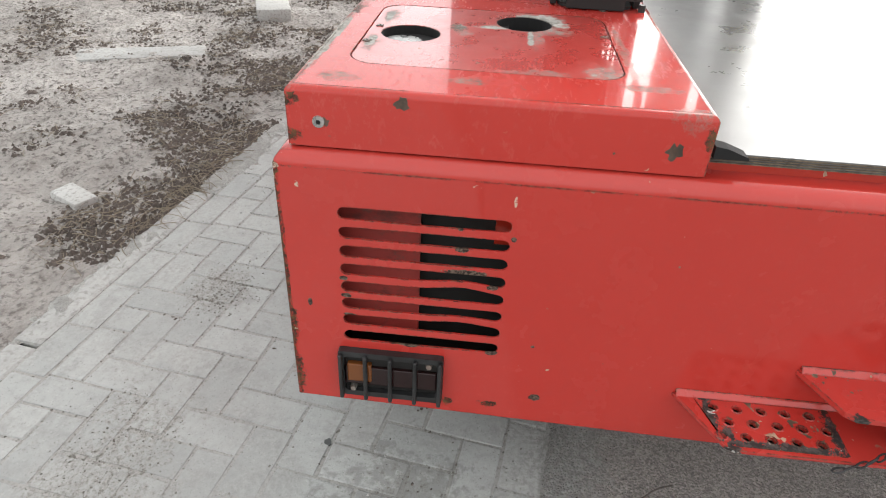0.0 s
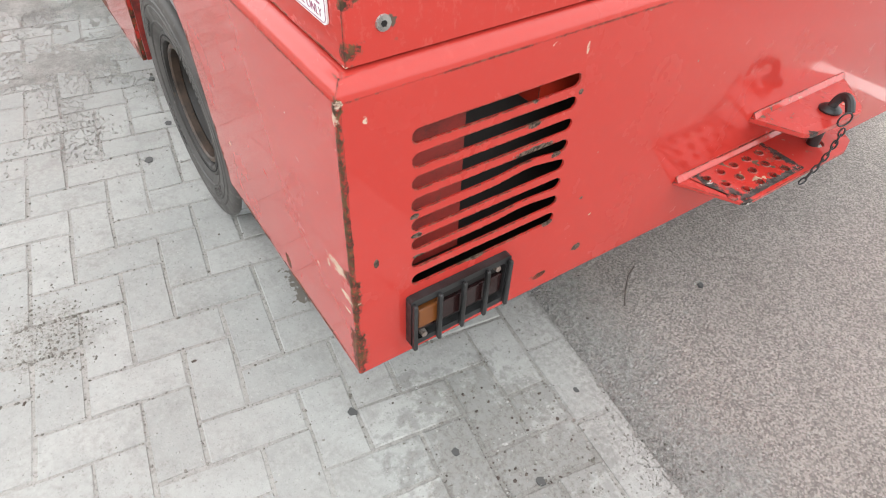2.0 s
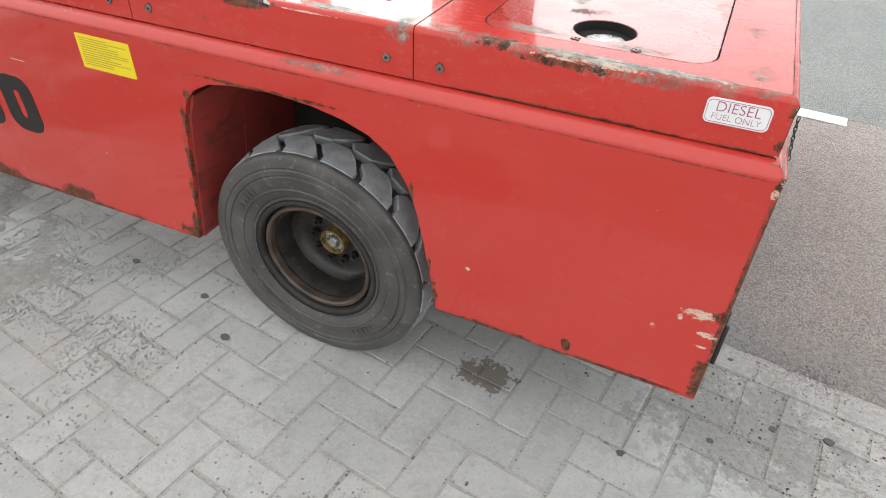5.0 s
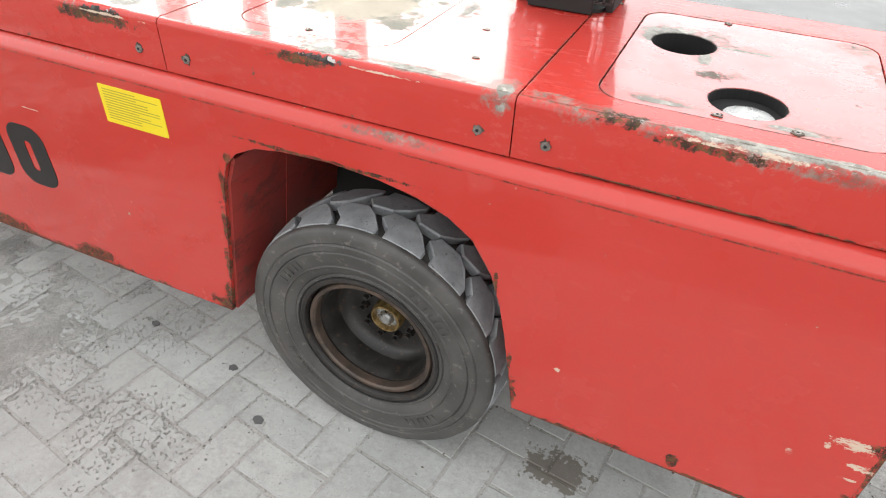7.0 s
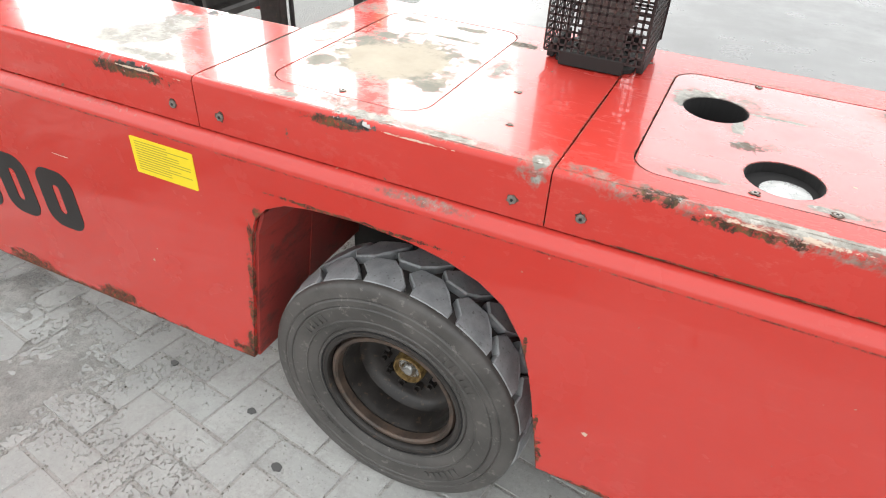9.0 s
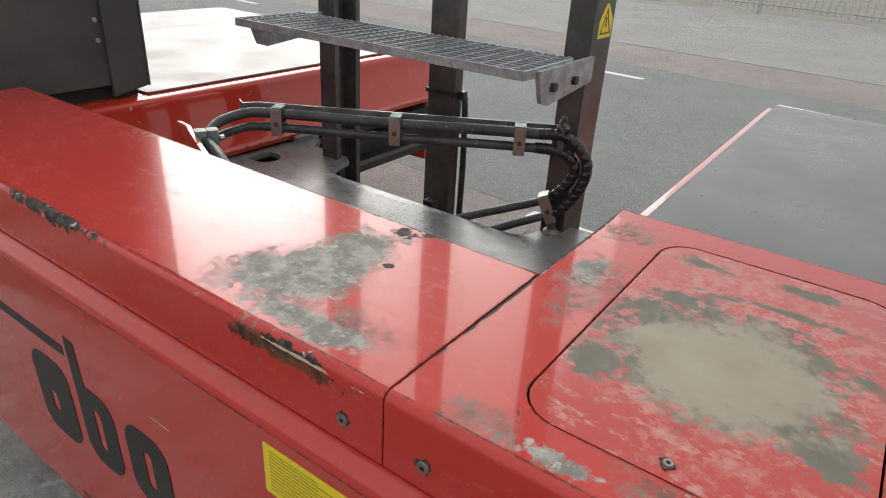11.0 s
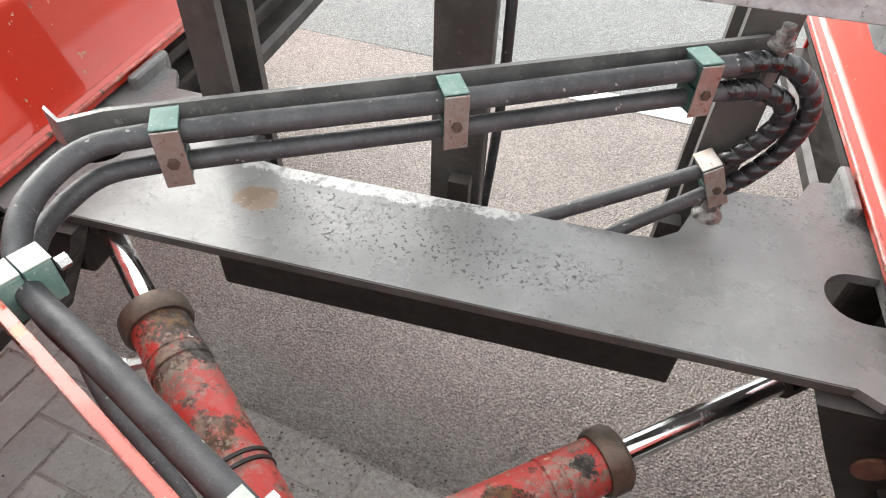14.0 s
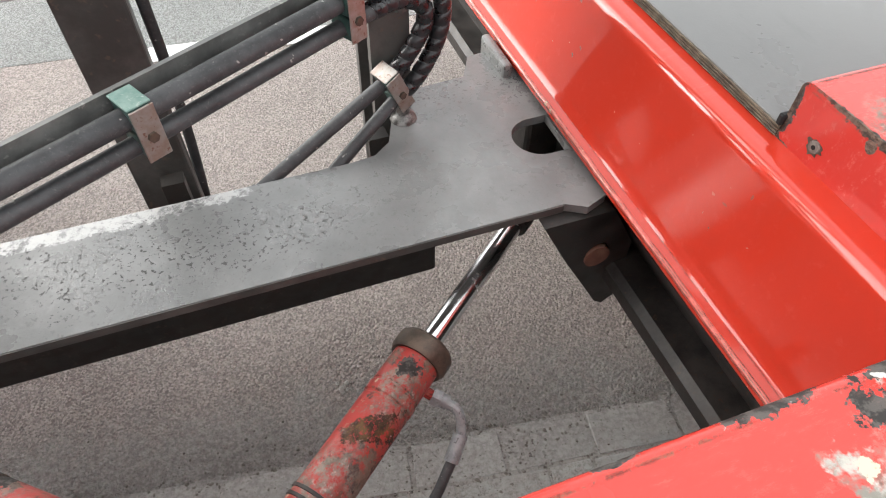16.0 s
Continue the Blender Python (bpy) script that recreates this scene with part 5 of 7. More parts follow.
for x0, x1, z0, z1, slit in ((-2.030, -1.900, 0.488, 0.664, True), (-2.190, -2.065, 0.482, 0.668, True), (-2.365, -2.222, 0.470, 0.672, False)):
    bm = bmesh.new()
    holes = [slanted(rounded((x0 + x1) / 2 - 0.012, (x0 + x1) / 2 + 0.012, z0 + 0.045, z1 - 0.045, 0.011, 4))] if slit else [slanted(rounded(x0 + 0.05, x0 + 0.075, z0 + 0.06, z1 - 0.09, 0.01, 4))]
    plate(bm, slanted(rounded(x0, x1, z0, z1, 0.045)), holes, "y", 0.001, -0.0012)
    part("mark_shape", bm, M_LOGO, name_mark)
bm = bmesh.new()
plate(bm, slanted([(-2.190, 0.60), (-2.152, 0.62), (-2.156, 0.762), (-2.190, 0.765)]), [], "y", 0.001, -0.001)
part("mark_shape", bm, M_LOGO, name_mark)
bm = bmesh.new()
plate(bm, slanted(rounded(-2.60, -2.205, 0.712, 0.735, 0.005, 2)), [], "y", 0.001, -0.001)
part("mark_bar", bm, M_LOGO, name_mark)


# ---- rear lamps behind guards ----
def lamp(y0, outer, low=0.0):
    lp = new("rear_lamp", None)
    lp.parent = truck
    tagged(lp, "rear lamp cluster behind a black bar guard")
    y1, z0, z1 = y0 + 0.222, 0.327 - low, 0.452 - low
    bm = bmesh.new()
    plate(bm, rounded(y0, y1, z0, z1, 0.006, 2), [rounded(y0 + 0.012, y1 - 0.012, z0 + 0.014, z1 - 0.014, 0.008, 3)], "x", 0.0005, 0.017)
    part("guard_frame", bm, M_BLACK, lp)
    for k in range(5):
        y = y0 + 0.006 + (y1 - y0 - 0.012) * k / 4
        bm = bmesh.new()
        box(bm, 0.0165, 0.0275, y - 0.0045, y + 0.0045, z0 - 0.004, z1 - 0.006, 0.0035)
        part("guard_bar", bm, M_BLACK, lp)
    bm = bmesh.new()
    box(bm, 0.0008, 0.012, y0 + 0.013, y1 - 0.013, z0 + 0.03, z1 - 0.045, 0.003)
    part("lens", bm, M_LENS, lp, "dark red lens")
    bm = bmesh.new()
    a = y0 + 0.018 if outer else y1 - 0.07
    box(bm, 0.001, 0.015, a, a + 0.052, z0 + 0.04, z1 - 0.035, 0.003)
    part("lens", bm, M_AMBER, lp, "amber lens")
    bm = bmesh.new()
    box(bm, 0.0006, 0.004, y0 + 0.013, y1 - 0.013, z0 + 0.015, z1 - 0.015)
    part("backing", bm, M_DARK, lp)
    for y, z in ((y1 - 0.03, z1 - 0.022), (y0 + 0.03, z0 + 0.02)):
        bm = bmesh.new()
        cyl(bm, (0.003, y, z), (0.018, y, z), 0.008, 0.006, 10)
        part("bolt", bm, M_ZINC, lp)


lamp(0.098, True)
lamp(W - 0.098 - 0.222, False, 0.035)

bm = bmesh.new()
plate(bm, rounded(1.86, 1.935, 0.62, 0.72, 0.003, 2), [], "x", 0.0015, -0.001)
part("rear_label", bm, M_YELLOW, truck, "small yellow label on the rear panel")

# ---- rear step and tow hitch ----
ZT, ZH = 0.415, 0.508
step_out = [(0.0, 0.795), (0.128, 0.868), (0.138, 0.885), (0.138, 1.25), (0.12, 1.30), (0.0, 1.38)]
holes = []
for r_, x in enumerate((0.034, 0.070, 0.106)):
    for k in range(5):
        y = 0.868 + k * 0.047 + (0.022 if r_ == 1 else 0.0)
        holes.append(ring(x, y, 0.0085, 10))
bm = bmesh.new()
plate(bm, step_out, holes + [ring(0.08, 1.215, 0.020, 16)], "z", ZT, ZT - 0.008)
step = part("rear_step", bm, M_STEP, truck, "red perforated step plate with scuffed rim")
for h in holes:
    cx, cy = sum(p[0] for p in h) / len(h), sum(p[1] for p in h) / len(h)
    bm = bmesh.new()
    lathe(bm, [(0.0088, 0.0), (0.0095, 0.0032), (0.0108, 0.0032), (0.0135, 0.0)], (cx, cy, ZT + 0.0002), (0, 0, 1), 12)
    part("raised_rim", bm, M_TREADPLATE, step, smooth="edges")
bm = bmesh.new()
plate(bm, [(0.012, 0.835), (0.118, 0.872), (0.128, 0.885), (0.128, 1.10), (0.012, 1.10)], [ring(sum(p[0] for p in h) / len(h), sum(p[1] for p in h) / len(h), 0.0087, 10) for h in holes], "z", ZT + 0.0015, ZT + 0.0002)
part("scuffed_tread", bm, M_TREADPLATE, step, "red tread plate worn dark along its rim")
# added black sheet: puts the shade seen through the step holes into colour
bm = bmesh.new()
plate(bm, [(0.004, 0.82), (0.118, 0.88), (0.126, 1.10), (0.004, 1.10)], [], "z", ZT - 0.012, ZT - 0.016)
part("step_hole_shade", bm, M_DARK, step)
bm = bmesh.new()
prism(bm, [(0.0005, ZT - 0.002), (0.0005, ZT + 0.012), (0.004, ZT + 0.010), (0.011, ZT + 0.0002), (0.011, ZT - 0.002)], "y", 0.800, 1.38)
part("weld_seam", bm, M_STEP, step)
bm = bmesh.new()
hitch_out = [(0.0, 1.015), (0.103, 1.065), (0.116, 1.085), (0.122, 1.265), (0.110, 1.29), (0.0, 1.385)]
plate(bm, hitch_out, [ring(0.078, 1.205, 0.017, 16)], "z", ZH, ZH - 0.012)
hitch = part("tow_hitch", bm, M_STEP, truck, "red tow hitch plate with pin and chain")
bm = bmesh.new()
prism(bm, [(0.0005, ZH - 0.002), (0.0005, ZH + 0.012), (0.004, ZH + 0.010), (0.011, ZH + 0.0002), (0.011, ZH - 0.002)], "y", 1.02, 1.38)
part("weld_seam", bm, M_STEP, hitch)
PX, PY = 0.078, 1.205
bm = bmesh.new()
cyl(bm, (PX, PY, ZT - 0.03), (PX, PY, ZH + 0.004), 0.0145, n=16)
part("hitch_pin", bm, M_BLACK, hitch, smooth="edges")
bm = bmesh.new()
lathe(bm, [(0.0, 0.0), (0.025, 0.0), (0.026, 0.004), (0.022, 0.008), (0.016, 0.012), (0.0, 0.014)], (PX, PY, ZH + 0.001), (0, 0, 1), 20)
part("pin_collar", bm, M_BLACK, hitch, smooth="edges")
bm = bmesh.new()
tube(bm, [(PX, PY, ZH + 0.008), (PX + 0.004, PY + 0.004, ZH + 0.030), (PX + 0.016, PY + 0.004, ZH + 0.043), (PX + 0.032, PY - 0.002, ZH + 0.040), (PX + 0.046, PY - 0.010, ZH + 0.022)], 0.0105, 10)
part("pin_handle", bm, M_BLACK, hitch, smooth="edges")
RX, RY, RZ = PX + 0.05, PY - 0.028, ZH + 0.012
bm = bmesh.new()
rr = [(RX + 0.006 * cos(a), RY + 0.017 * cos(a), RZ + 0.017 * sin(a)) for a in [2 * pi * k / 14 for k in range(15)]]
tube(bm, rr, 0.0022, 6, curved=False)
part("pin_ring", bm, M_BLACK, hitch)
for k in range(9):
    t = k / 8
    cx, cy, z = RX + 0.012 + 0.006 * t, RY - 0.014 - 0.075 * t * t - 0.012 * t, RZ - 0.022 - 0.128 * t + 0.03 * t * t
    lean = 0.15 + 0.9 * t * t
    bm = bmesh.new()
    ang = (k % 2) * pi / 2 + 0.4
    link = [(cx + 0.005 * cos(a) * cos(ang), cy + 0.005 * cos(a) * sin(ang) + 0.0115 * sin(a) * sin(lean), z + 0.0115 * sin(a) * cos(lean)) for a in [2 * pi * j / 10 for j in range(11)]]
    tube(bm, link, 0.002, 5, curved=False)
    part("chain_link", bm, M_BLACK, hitch)

# ---- exhaust guard ----
guard = new("exhaust_guard", None)
guard.parent = truck
tagged(guard, "sooty perforated sheet guard round the exhaust")
GX, GY, GZ = (-0.885, -0.675), (0.495, 0.71), (1.032, 1.95)


def mesh_sheet(bm, p, du, dv, nu, nv, w, th):
    """A sheet with square holes: crossing strips."""
    p, du, dv = Vector(p), Vector(du), Vector(dv)
    nrm = du.cross(dv).normalized() * th
    for a, b, n1, L1 in ((du, dv, nu, nv), (dv, du, nv, nu)):
        for k in range(n1 + 1):
            c = p + a * k
            wa = a.normalized() * (w / 2)
            q = [c - wa, c + wa, c + wa + b * L1, c - wa + b * L1]
            lo, hi = [bm.verts.new(v) for v in q], [bm.verts.new(v + nrm) for v in q]
            bm.faces.new(lo), bm.faces.new(list(reversed(hi)))
            for i in range(4):
                bm.faces.new((lo[i], lo[(i + 1) % 4], hi[(i + 1) % 4], hi[i]))


M_SOOT = worn_metal("sooty_mesh_steel", (0.02, 0.018, 0.018), (0.055, 0.045, 0.042), 0.45, 0.3, 9, (0.10, 0.06, 0.045))
P = 0.0152
nu, nw, nv = 14, 14, 60
for pp, du, dv, n1 in (((GX[0], GY[0], GZ[0]), (P, 0, 0), (0, 0, P), nu), ((GX[1], GY[0], GZ[0]), (0, P, 0), (0, 0, P), nw),
                       ((GX[0], GY[1], GZ[0]), (P, 0, 0), (0, 0, P), nu), ((GX[0], GY[0], GZ[0]), (0, P, 0), (0, 0, P), nw)):
    bm = bmesh.new()
    mesh_sheet(bm, pp, du, dv, n1, nv, 0.0046, 0.0015)
    part("perforated_sheet", bm, M_SOOT, guard)
bm = bmesh.new()
lathe(bm, [(0.048, 0.0), (0.05, 0.01), (0.05, 0.07), (0.060, 0.075), (0.062, 0.10), (0.052, 0.105), (0.052, 0.13), (0.074, 0.15), (0.080, 0.17), (0.080, 0.20), (0.03, 0.20), (0.03, 0.0)], (-0.78, 0.60, 1.01), (0, 0, 1), 24)
part("exhaust_pipe", bm, M_PIPE, guard, "sooty rusty exhaust pipe joint", smooth="edges")
bm = bmesh.new()
lathe(bm, [(0.078, 0.0), (0.085, 0.01), (0.085, 0.72), (0.078, 0.73), (0.05, 0.73), (0.05, 0.0)], (-0.78, 0.60, 1.205), (0, 0, 1), 28)
part("muffler", bm, M_MUFFLER, guard, "dull grey muffler", smooth="edges")
# black ring, plate and strips closing the space under the guard sheets
bm = bmesh.new()
lathe(bm, [(0.075, 0.0), (0.075, 0.012), (0.06, 0.018), (0.06, 0.0)], (-0.78, 0.60, 1.003), (0, 0, 1), 24)
plate(bm, rounded(-0.868, -0.692, 0.512, 0.693, 0.03), [], "z", 1.004, 1.012)
for cx_, cy_, dx_, dy_ in ((-0.78, 0.50, 0.07, 0.008), (-0.78, 0.705, 0.07, 0.008), (-0.88, 0.60, 0.008, 0.07), (-0.68, 0.60, 0.008, 0.07)):
    box(bm, cx_ - dx_, cx_ + dx_, cy_ - dy_, cy_ + dy_, 1.0055, 1.036, 0.002)
part("dark_base", bm, M_DARK, guard)
for x, y in ((-0.69, 0.715), (-0.86, 0.715)):
    bm = bmesh.new()
    cyl(bm, (x, y, 1.003), (x, y, 1.02), 0.009, n=6)
    part("bolt", bm, M_BLACK, guard)
bm = bmesh.new()
tube(bm, [(-0.72, 0.74, 1.19), (-0.692, 0.75, 1.205), (-0.676, 0.75, 1.25), (-0.672, 0.75, 1.36), (-0.672, 0.75, 1.95)], 0.011, 10)
part("intake_hose", bm, M_HOSE, guard, smooth=True)

# ---- load decks ----
bm = bmesh.new()
box(bm, -1.452, -0.048, 0.744, 2.33, 0.912, 0.930, 0.001, 1)
part("load_deck", bm, M_PLY, truck, "film-faced plywood load deck")
bm = bmesh.new()
for k in range(4):
    box(bm, -1.4545, -0.046, 0.742, 2.332, 0.9125 + 0.0045 * k, 0.9145 + 0.0045 * k)
part("deck_edge", bm, M_PLYEDGE, truck, "layered plywood edge")
bm = bmesh.new()
box(bm, -1.45, -0.06, 0.40, W, 0.70, DECK_Z + 0.0065)
part("deck_frame", bm, M_ARM, truck)


def arm_side(sign, xo, name, y0, y1):
    """The folded inner side of a deck arm: ledge, rounded bend, leaning face, lip. xo: where the deck edge stands."""
    prof = [(0.0, DECK_Z + 0.006)]
    for k in range(7):
        a = pi / 2 * k / 6
        prof.append((0.028 + 0.022 * sin(a), DECK_Z - 0.020 + 0.022 * cos(a)))
    prof += [(0.078, 0.712), (0.090, 0.694), (0.105, 0.688), (0.105, 0.668), (0.098, 0.664), (0.07, 0.672), (0.0, 0.672)]
    bm = bmesh.new()
    prism(bm, [(xo + sign * x, z) for x, z in prof], "y", y0, y1)
    part(name, bm, M_ARM, truck, "glossy red folded side of the load deck arm", smooth="edges")


for x in (-1.449 - 0.104, -3.128 + 0.104):
    bm = bmesh.new()
    tube(bm, [(x + 0.0012 * noise.noise(Vector((0, k * 0.7, x))), 0.36 + (W - 0.37) * k / 90, 0.6845 + 0.0012 * noise.noise(Vector((x, k * 0.9, 3)))) for k in range(91)], 0.0055, 8, curved=False)
    part("lip_weld", bm, M_LIP, truck, "pale worn weld along the lower lip", smooth=True)
bm = bmesh.new()
box(bm, -1.4585, -1.40, 0.7395, 0.7485, 0.9305, 0.948, 0.002, 1)
part("black_seal", bm, M_WEDGE, truck)
arm_side(-1, -1.449, "arm_side", 0.35, W)
arm_side(1, -3.128, "arm_side", 0.35, W)
bm = bmesh.new()
box(bm, -4.8, -3.127, 0.40, W, 0.68, DECK_Z + 0.0065)
part("deck_frame", bm, M_ARM, truck)
bm = bmesh.new()
box(bm, -4.82, -3.13, 0.78, 2.36, 0.913, 0.919, 0.001, 1)
part("load_deck", bm, M_DECK, truck, "pale worn deck sheet, shiny in the light")
bm = bmesh.new()
box(bm, -3.122, -1.455, 0.36, 0.375, 0.45, 0.90)
part("well_wall", bm, M_INNER, truck)


def rail(xs, sgn):
    """A mast guide rail: a channel along the load arms, opening inwards."""
    bm = bmesh.new()
    prof = [(0, 0.43), (0.10, 0.43), (0.10, 0.462), (0.085, 0.475), (0.03, 0.482), (0.03, 0.545), (0.07, 0.552), (0.07, 0.566), (0, 0.572)]
    prism(bm, [(xs + sgn * x, z) for x, z in prof], "y", 0.42, W - 0.03)
    for v in bm.verts:
        if v.co.y > W - 0.1 and v.co.z < 0.47:
            v.co.y -= 0.05
    part("guide_rail", bm, M_RAIL, truck, "dark greasy mast guide rail")
    bm = bmesh.new()
    prism(bm, [(xs + sgn * x, z) for x, z in ((-0.03, 0.42), (-0.0005, 0.42), (-0.0005, 0.575), (0.035, 0.585), (0.045, 0.60), (0.045, 0.625), (0.012, 0.64), (0.0, 0.662), (-0.03, 0.662))], "y", 0.45, W - 0.10)
    part("rail_web", bm, M_RAIL, truck)


rail(-3.10, 1)
rail(-1.415, -1)

# ---- mast and carriage ----
MX = -2.27
ZP = 0.655


def mirror(pts):
    return [(2 * MX - x, y) for x, y in reversed(pts)]


half = [(MX, 0.928), (-1.625, 0.928), (-1.590, 0.908), (-1.545, 0.925), (-1.535, 1.34), (-1.583, 1.405), (-1.625, 1.400), (-1.66, 1.335), (-1.80, 1.325), (-1.835, 1.30),
        (-1.850, 1.235), (-1.870, 1.185), (-1.905, 1.158), (-1.95, 1.152), (MX, 1.150)]
plate_out = half[:-1] + [(2 * MX - x - (0.045 if x > -1.7 else 0), y) for x, y in reversed(half[1:-1])]
hole = [(-1.55, 1.162)] + [(-1.590 - 0.0535 * sin(radians(15 * k)), 1.109 + 0.053 * cos(radians(15 * k))) for k in range(13)] + [(-1.55, 1.056)]
bm = bmesh.new()
plate(bm, plate_out, [hole, mirror(hole)], "z", ZP, ZP - 0.018)
carriage = part("mast_plate", bm, M_PLATE, truck, "worn grey steel mast carriage plate")
# strip in a darker steel along the plate's front edge
bm = bmesh.new()
box(bm, -2.895, -1.628, 0.9255, 0.9283, ZP - 0.0178, ZP - 0.0012)
part("plate_edge", bm, M_MAST, carriage, "dark strip along the front edge of the plate")
for s in (1, -1):
    bm = bmesh.new()
    x = -1.58 if s > 0 else 2 * MX + 1.58 - 0.05
    box(bm, x - 0.004, x + 0.018, 1.30, 1.43, ZP - 0.1, ZP + 0.03, 0.008)
    part("corner_tab", bm, M_PLATE, carriage)
    # lug with pin hole under the plate
    bm = bmesh.new()
    cx = -1.55
    out = [(-1.675, ZP - 0.019), (-1.62, 0.53), (-1.515, 0.345), (-1.495, 0.330), (-1.470, 0.350), (-1.472, 0.525), (-1.535, ZP - 0.019)]
    pin = ring(-1.547, 0.518, 0.026, 18, 0.030)
    if s < 0:
        out, pin = mirror(out), mirror(pin)
    plate(bm, out, [pin], "y", 0.90, 0.95)
    lug_ob = part("carriage_lug", bm, M_RAIL, truck, "black steel lug with a rusty pin")
    bm = bmesh.new()
    px = -1.547 if s > 0 else 2 * MX + 1.547
    cyl(bm, (px, 0.896, 0.512), (px, 0.95, 0.512), 0.027, n=18)
    part("pin", bm, worn_metal("rusty_pin", (0.16, 0.07, 0.05), (0.25, 0.14, 0.10), 0.6, 0.3, 40), lug_ob)
    bm = bmesh.new()
    bx = -1.555 if s > 0 else 2 * MX + 1.555
    box(bm, bx - 0.03, bx + 0.06, 0.955, 1.05, 0.46, ZP - 0.02, 0.01)
    part("roller_block", bm, M_RAIL, truck)
    bm = bmesh.new()
    box(bm, bx - 0.02, bx + 0.06, 1.18, 1.33, 0.46, ZP - 0.02, 0.01)
    part("roller_block", bm, M_RAIL, truck)
bm = bmesh.new()
box(bm, -2.797, -1.785, 1.15, 1.26, 0.267, 0.397, 0.006, 2)
part("cross_beam", bm, M_DUCT, truck, "black lower cross beam")
bm = bmesh.new()
box(bm, -2.74, -1.81, 1.154, 1.257, 0.3965, 0.3995)
part("beam_top", bm, M_STEEL, truck, "bare worn top of the beam")
for x in (-2.70, -2.27, -1.88):
    bm = bmesh.new()
    box(bm, x - 0.02, x + 0.02, 1.222, 1.254, 0.398, ZP - 0.0185)
    part("beam_hanger", bm, M_DUCT, truck)

Z_MAST = 3.0


def channel(x, sgn, name, label):
    """A mast upright, a rolled channel that opens towards the middle."""
    bm = bmesh.new()
    y0, y1 = 1.275, 1.405
    prof = [(x, y0), (x + sgn * 0.075, y0), (x + sgn * 0.075, y0 + 0.022), (x + sgn * 0.02, y0 + 0.03), (x + sgn * 0.02, y1 - 0.03), (x + sgn * 0.075, y1 - 0.022), (x + sgn * 0.075, y1), (x, y1)]
    prism(bm, prof, "z", 0.36, Z_MAST)
    return part(name, bm, M_MAST, truck, label)


channel(-2.818, 1, "mast_upright", "dark grey mast upright channel")
post = channel(-1.795, -1, "mast_upright", "dark grey mast upright channel with warning sticker")
bm = bmesh.new()
box(bm, -2.345, -2.240, 1.295, 1.345, 0.36, Z_MAST, 0.006)
part("lift_column", bm, M_MAST, truck, "dark grey lift column with a black strap")
bm = bmesh.new()
box(bm, -2.350, -2.235, 1.29, 1.35, 0.985, 0.997)
box(bm, -2.236, -2.214, 1.31, 1.335, 0.975, 1.0, 0.002)
part("strap", bm, M_BLACK, truck)
bm = bmesh.new()
tube(bm, [(-2.221, 1.328, 0.985), (-2.221, 1.338, 0.92), (-2.223, 1.35, 0.75), (-2.234, 1.365, 0.55), (-2.25, 1.38, 0.36)], 0.0105, 8)
part("lift_hose", bm, M_HOSE, truck, smooth=True)
bm = bmesh.new()
box(bm, -2.80, -1.81, 1.30, 1.39, 0.345, 0.40, 0.006)
part("mast_foot", bm, M_DUCT, truck)
# warning sticker
sticker = new("warning_sticker", None)
sticker.parent = truck
bm = bmesh.new()
cy, cz, xs = 1.352, 1.262, -1.795
plate(bm, [(cy - 0.044, cz - 0.042), (cy + 0.044, cz - 0.042), (cy + 0.044, cz + 0.005), (cy + 0.004, cz + 0.047), (cy - 0.008, cz + 0.047), (cy - 0.044, cz + 0.005)], [], "x", xs - 0.001, xs + 0.0012)
part("sticker_film", bm, M_YELLOW, sticker, "yellow triangular warning sticker")
bm = bmesh.new()
plate(bm, [(cy - 0.036, cz - 0.032), (cy + 0.036, cz - 0.032), (cy, cz + 0.035)], [[(cy - 0.029, cz - 0.028), (cy + 0.029, cz - 0.028), (cy, cz + 0.027)]], "x", xs + 0.001, xs + 0.0018)
part("sticker_rim", bm, M_LOGO, sticker)
bm = bmesh.new()
plate(bm, [(cy - 0.003, cz - 0.014), (cy + 0.003, cz - 0.014), (cy + 0.004, cz + 0.012), (cy - 0.004, cz + 0.012)], [], "x", xs + 0.001, xs + 0.0018)
part("sticker_sign", bm, M_LOGO, sticker)

# ---- galvanised step grating ----
grating = new("step_grating", None)
grating.parent = truck
tagged(grating, "galvanised bar grating step on angle brackets")
X0, X1, Y0, Y1, ZS = -2.80, -1.79, 0.905, 1.165, 1.185
for a in ((X0, X1, Y0, Y0 + 0.005), (X0, X1, Y1 - 0.005, Y1), (X0, X0 + 0.005, Y0, Y1), (X1 - 0.005, X1, Y0, Y1)):
    bm = bmesh.new()
    box(bm, *a, ZS - 0.021, ZS + 0.002, 0.001, 1)
    part("border_bar", bm, M_GALV, grating)
for k in range(1, 9):
    y = Y0 + (Y1 - Y0) * k / 9
    bm = bmesh.new()
    box(bm, X0 + 0.005, X1 - 0.005, y - 0.0011, y + 0.0011, ZS - 0.020, ZS - 0.001)
    ob = part("bearing_bar", bm, M_GALVD, grating)
    # paler strip along the top of each bar
    bm = bmesh.new()
    box(bm, X0 + 0.005, X1 - 0.005, y - 0.0014, y + 0.0014, ZS - 0.0009, ZS + 0.0008)
    part("top_edge", bm, M_GALVL, ob)
n_cross = 24
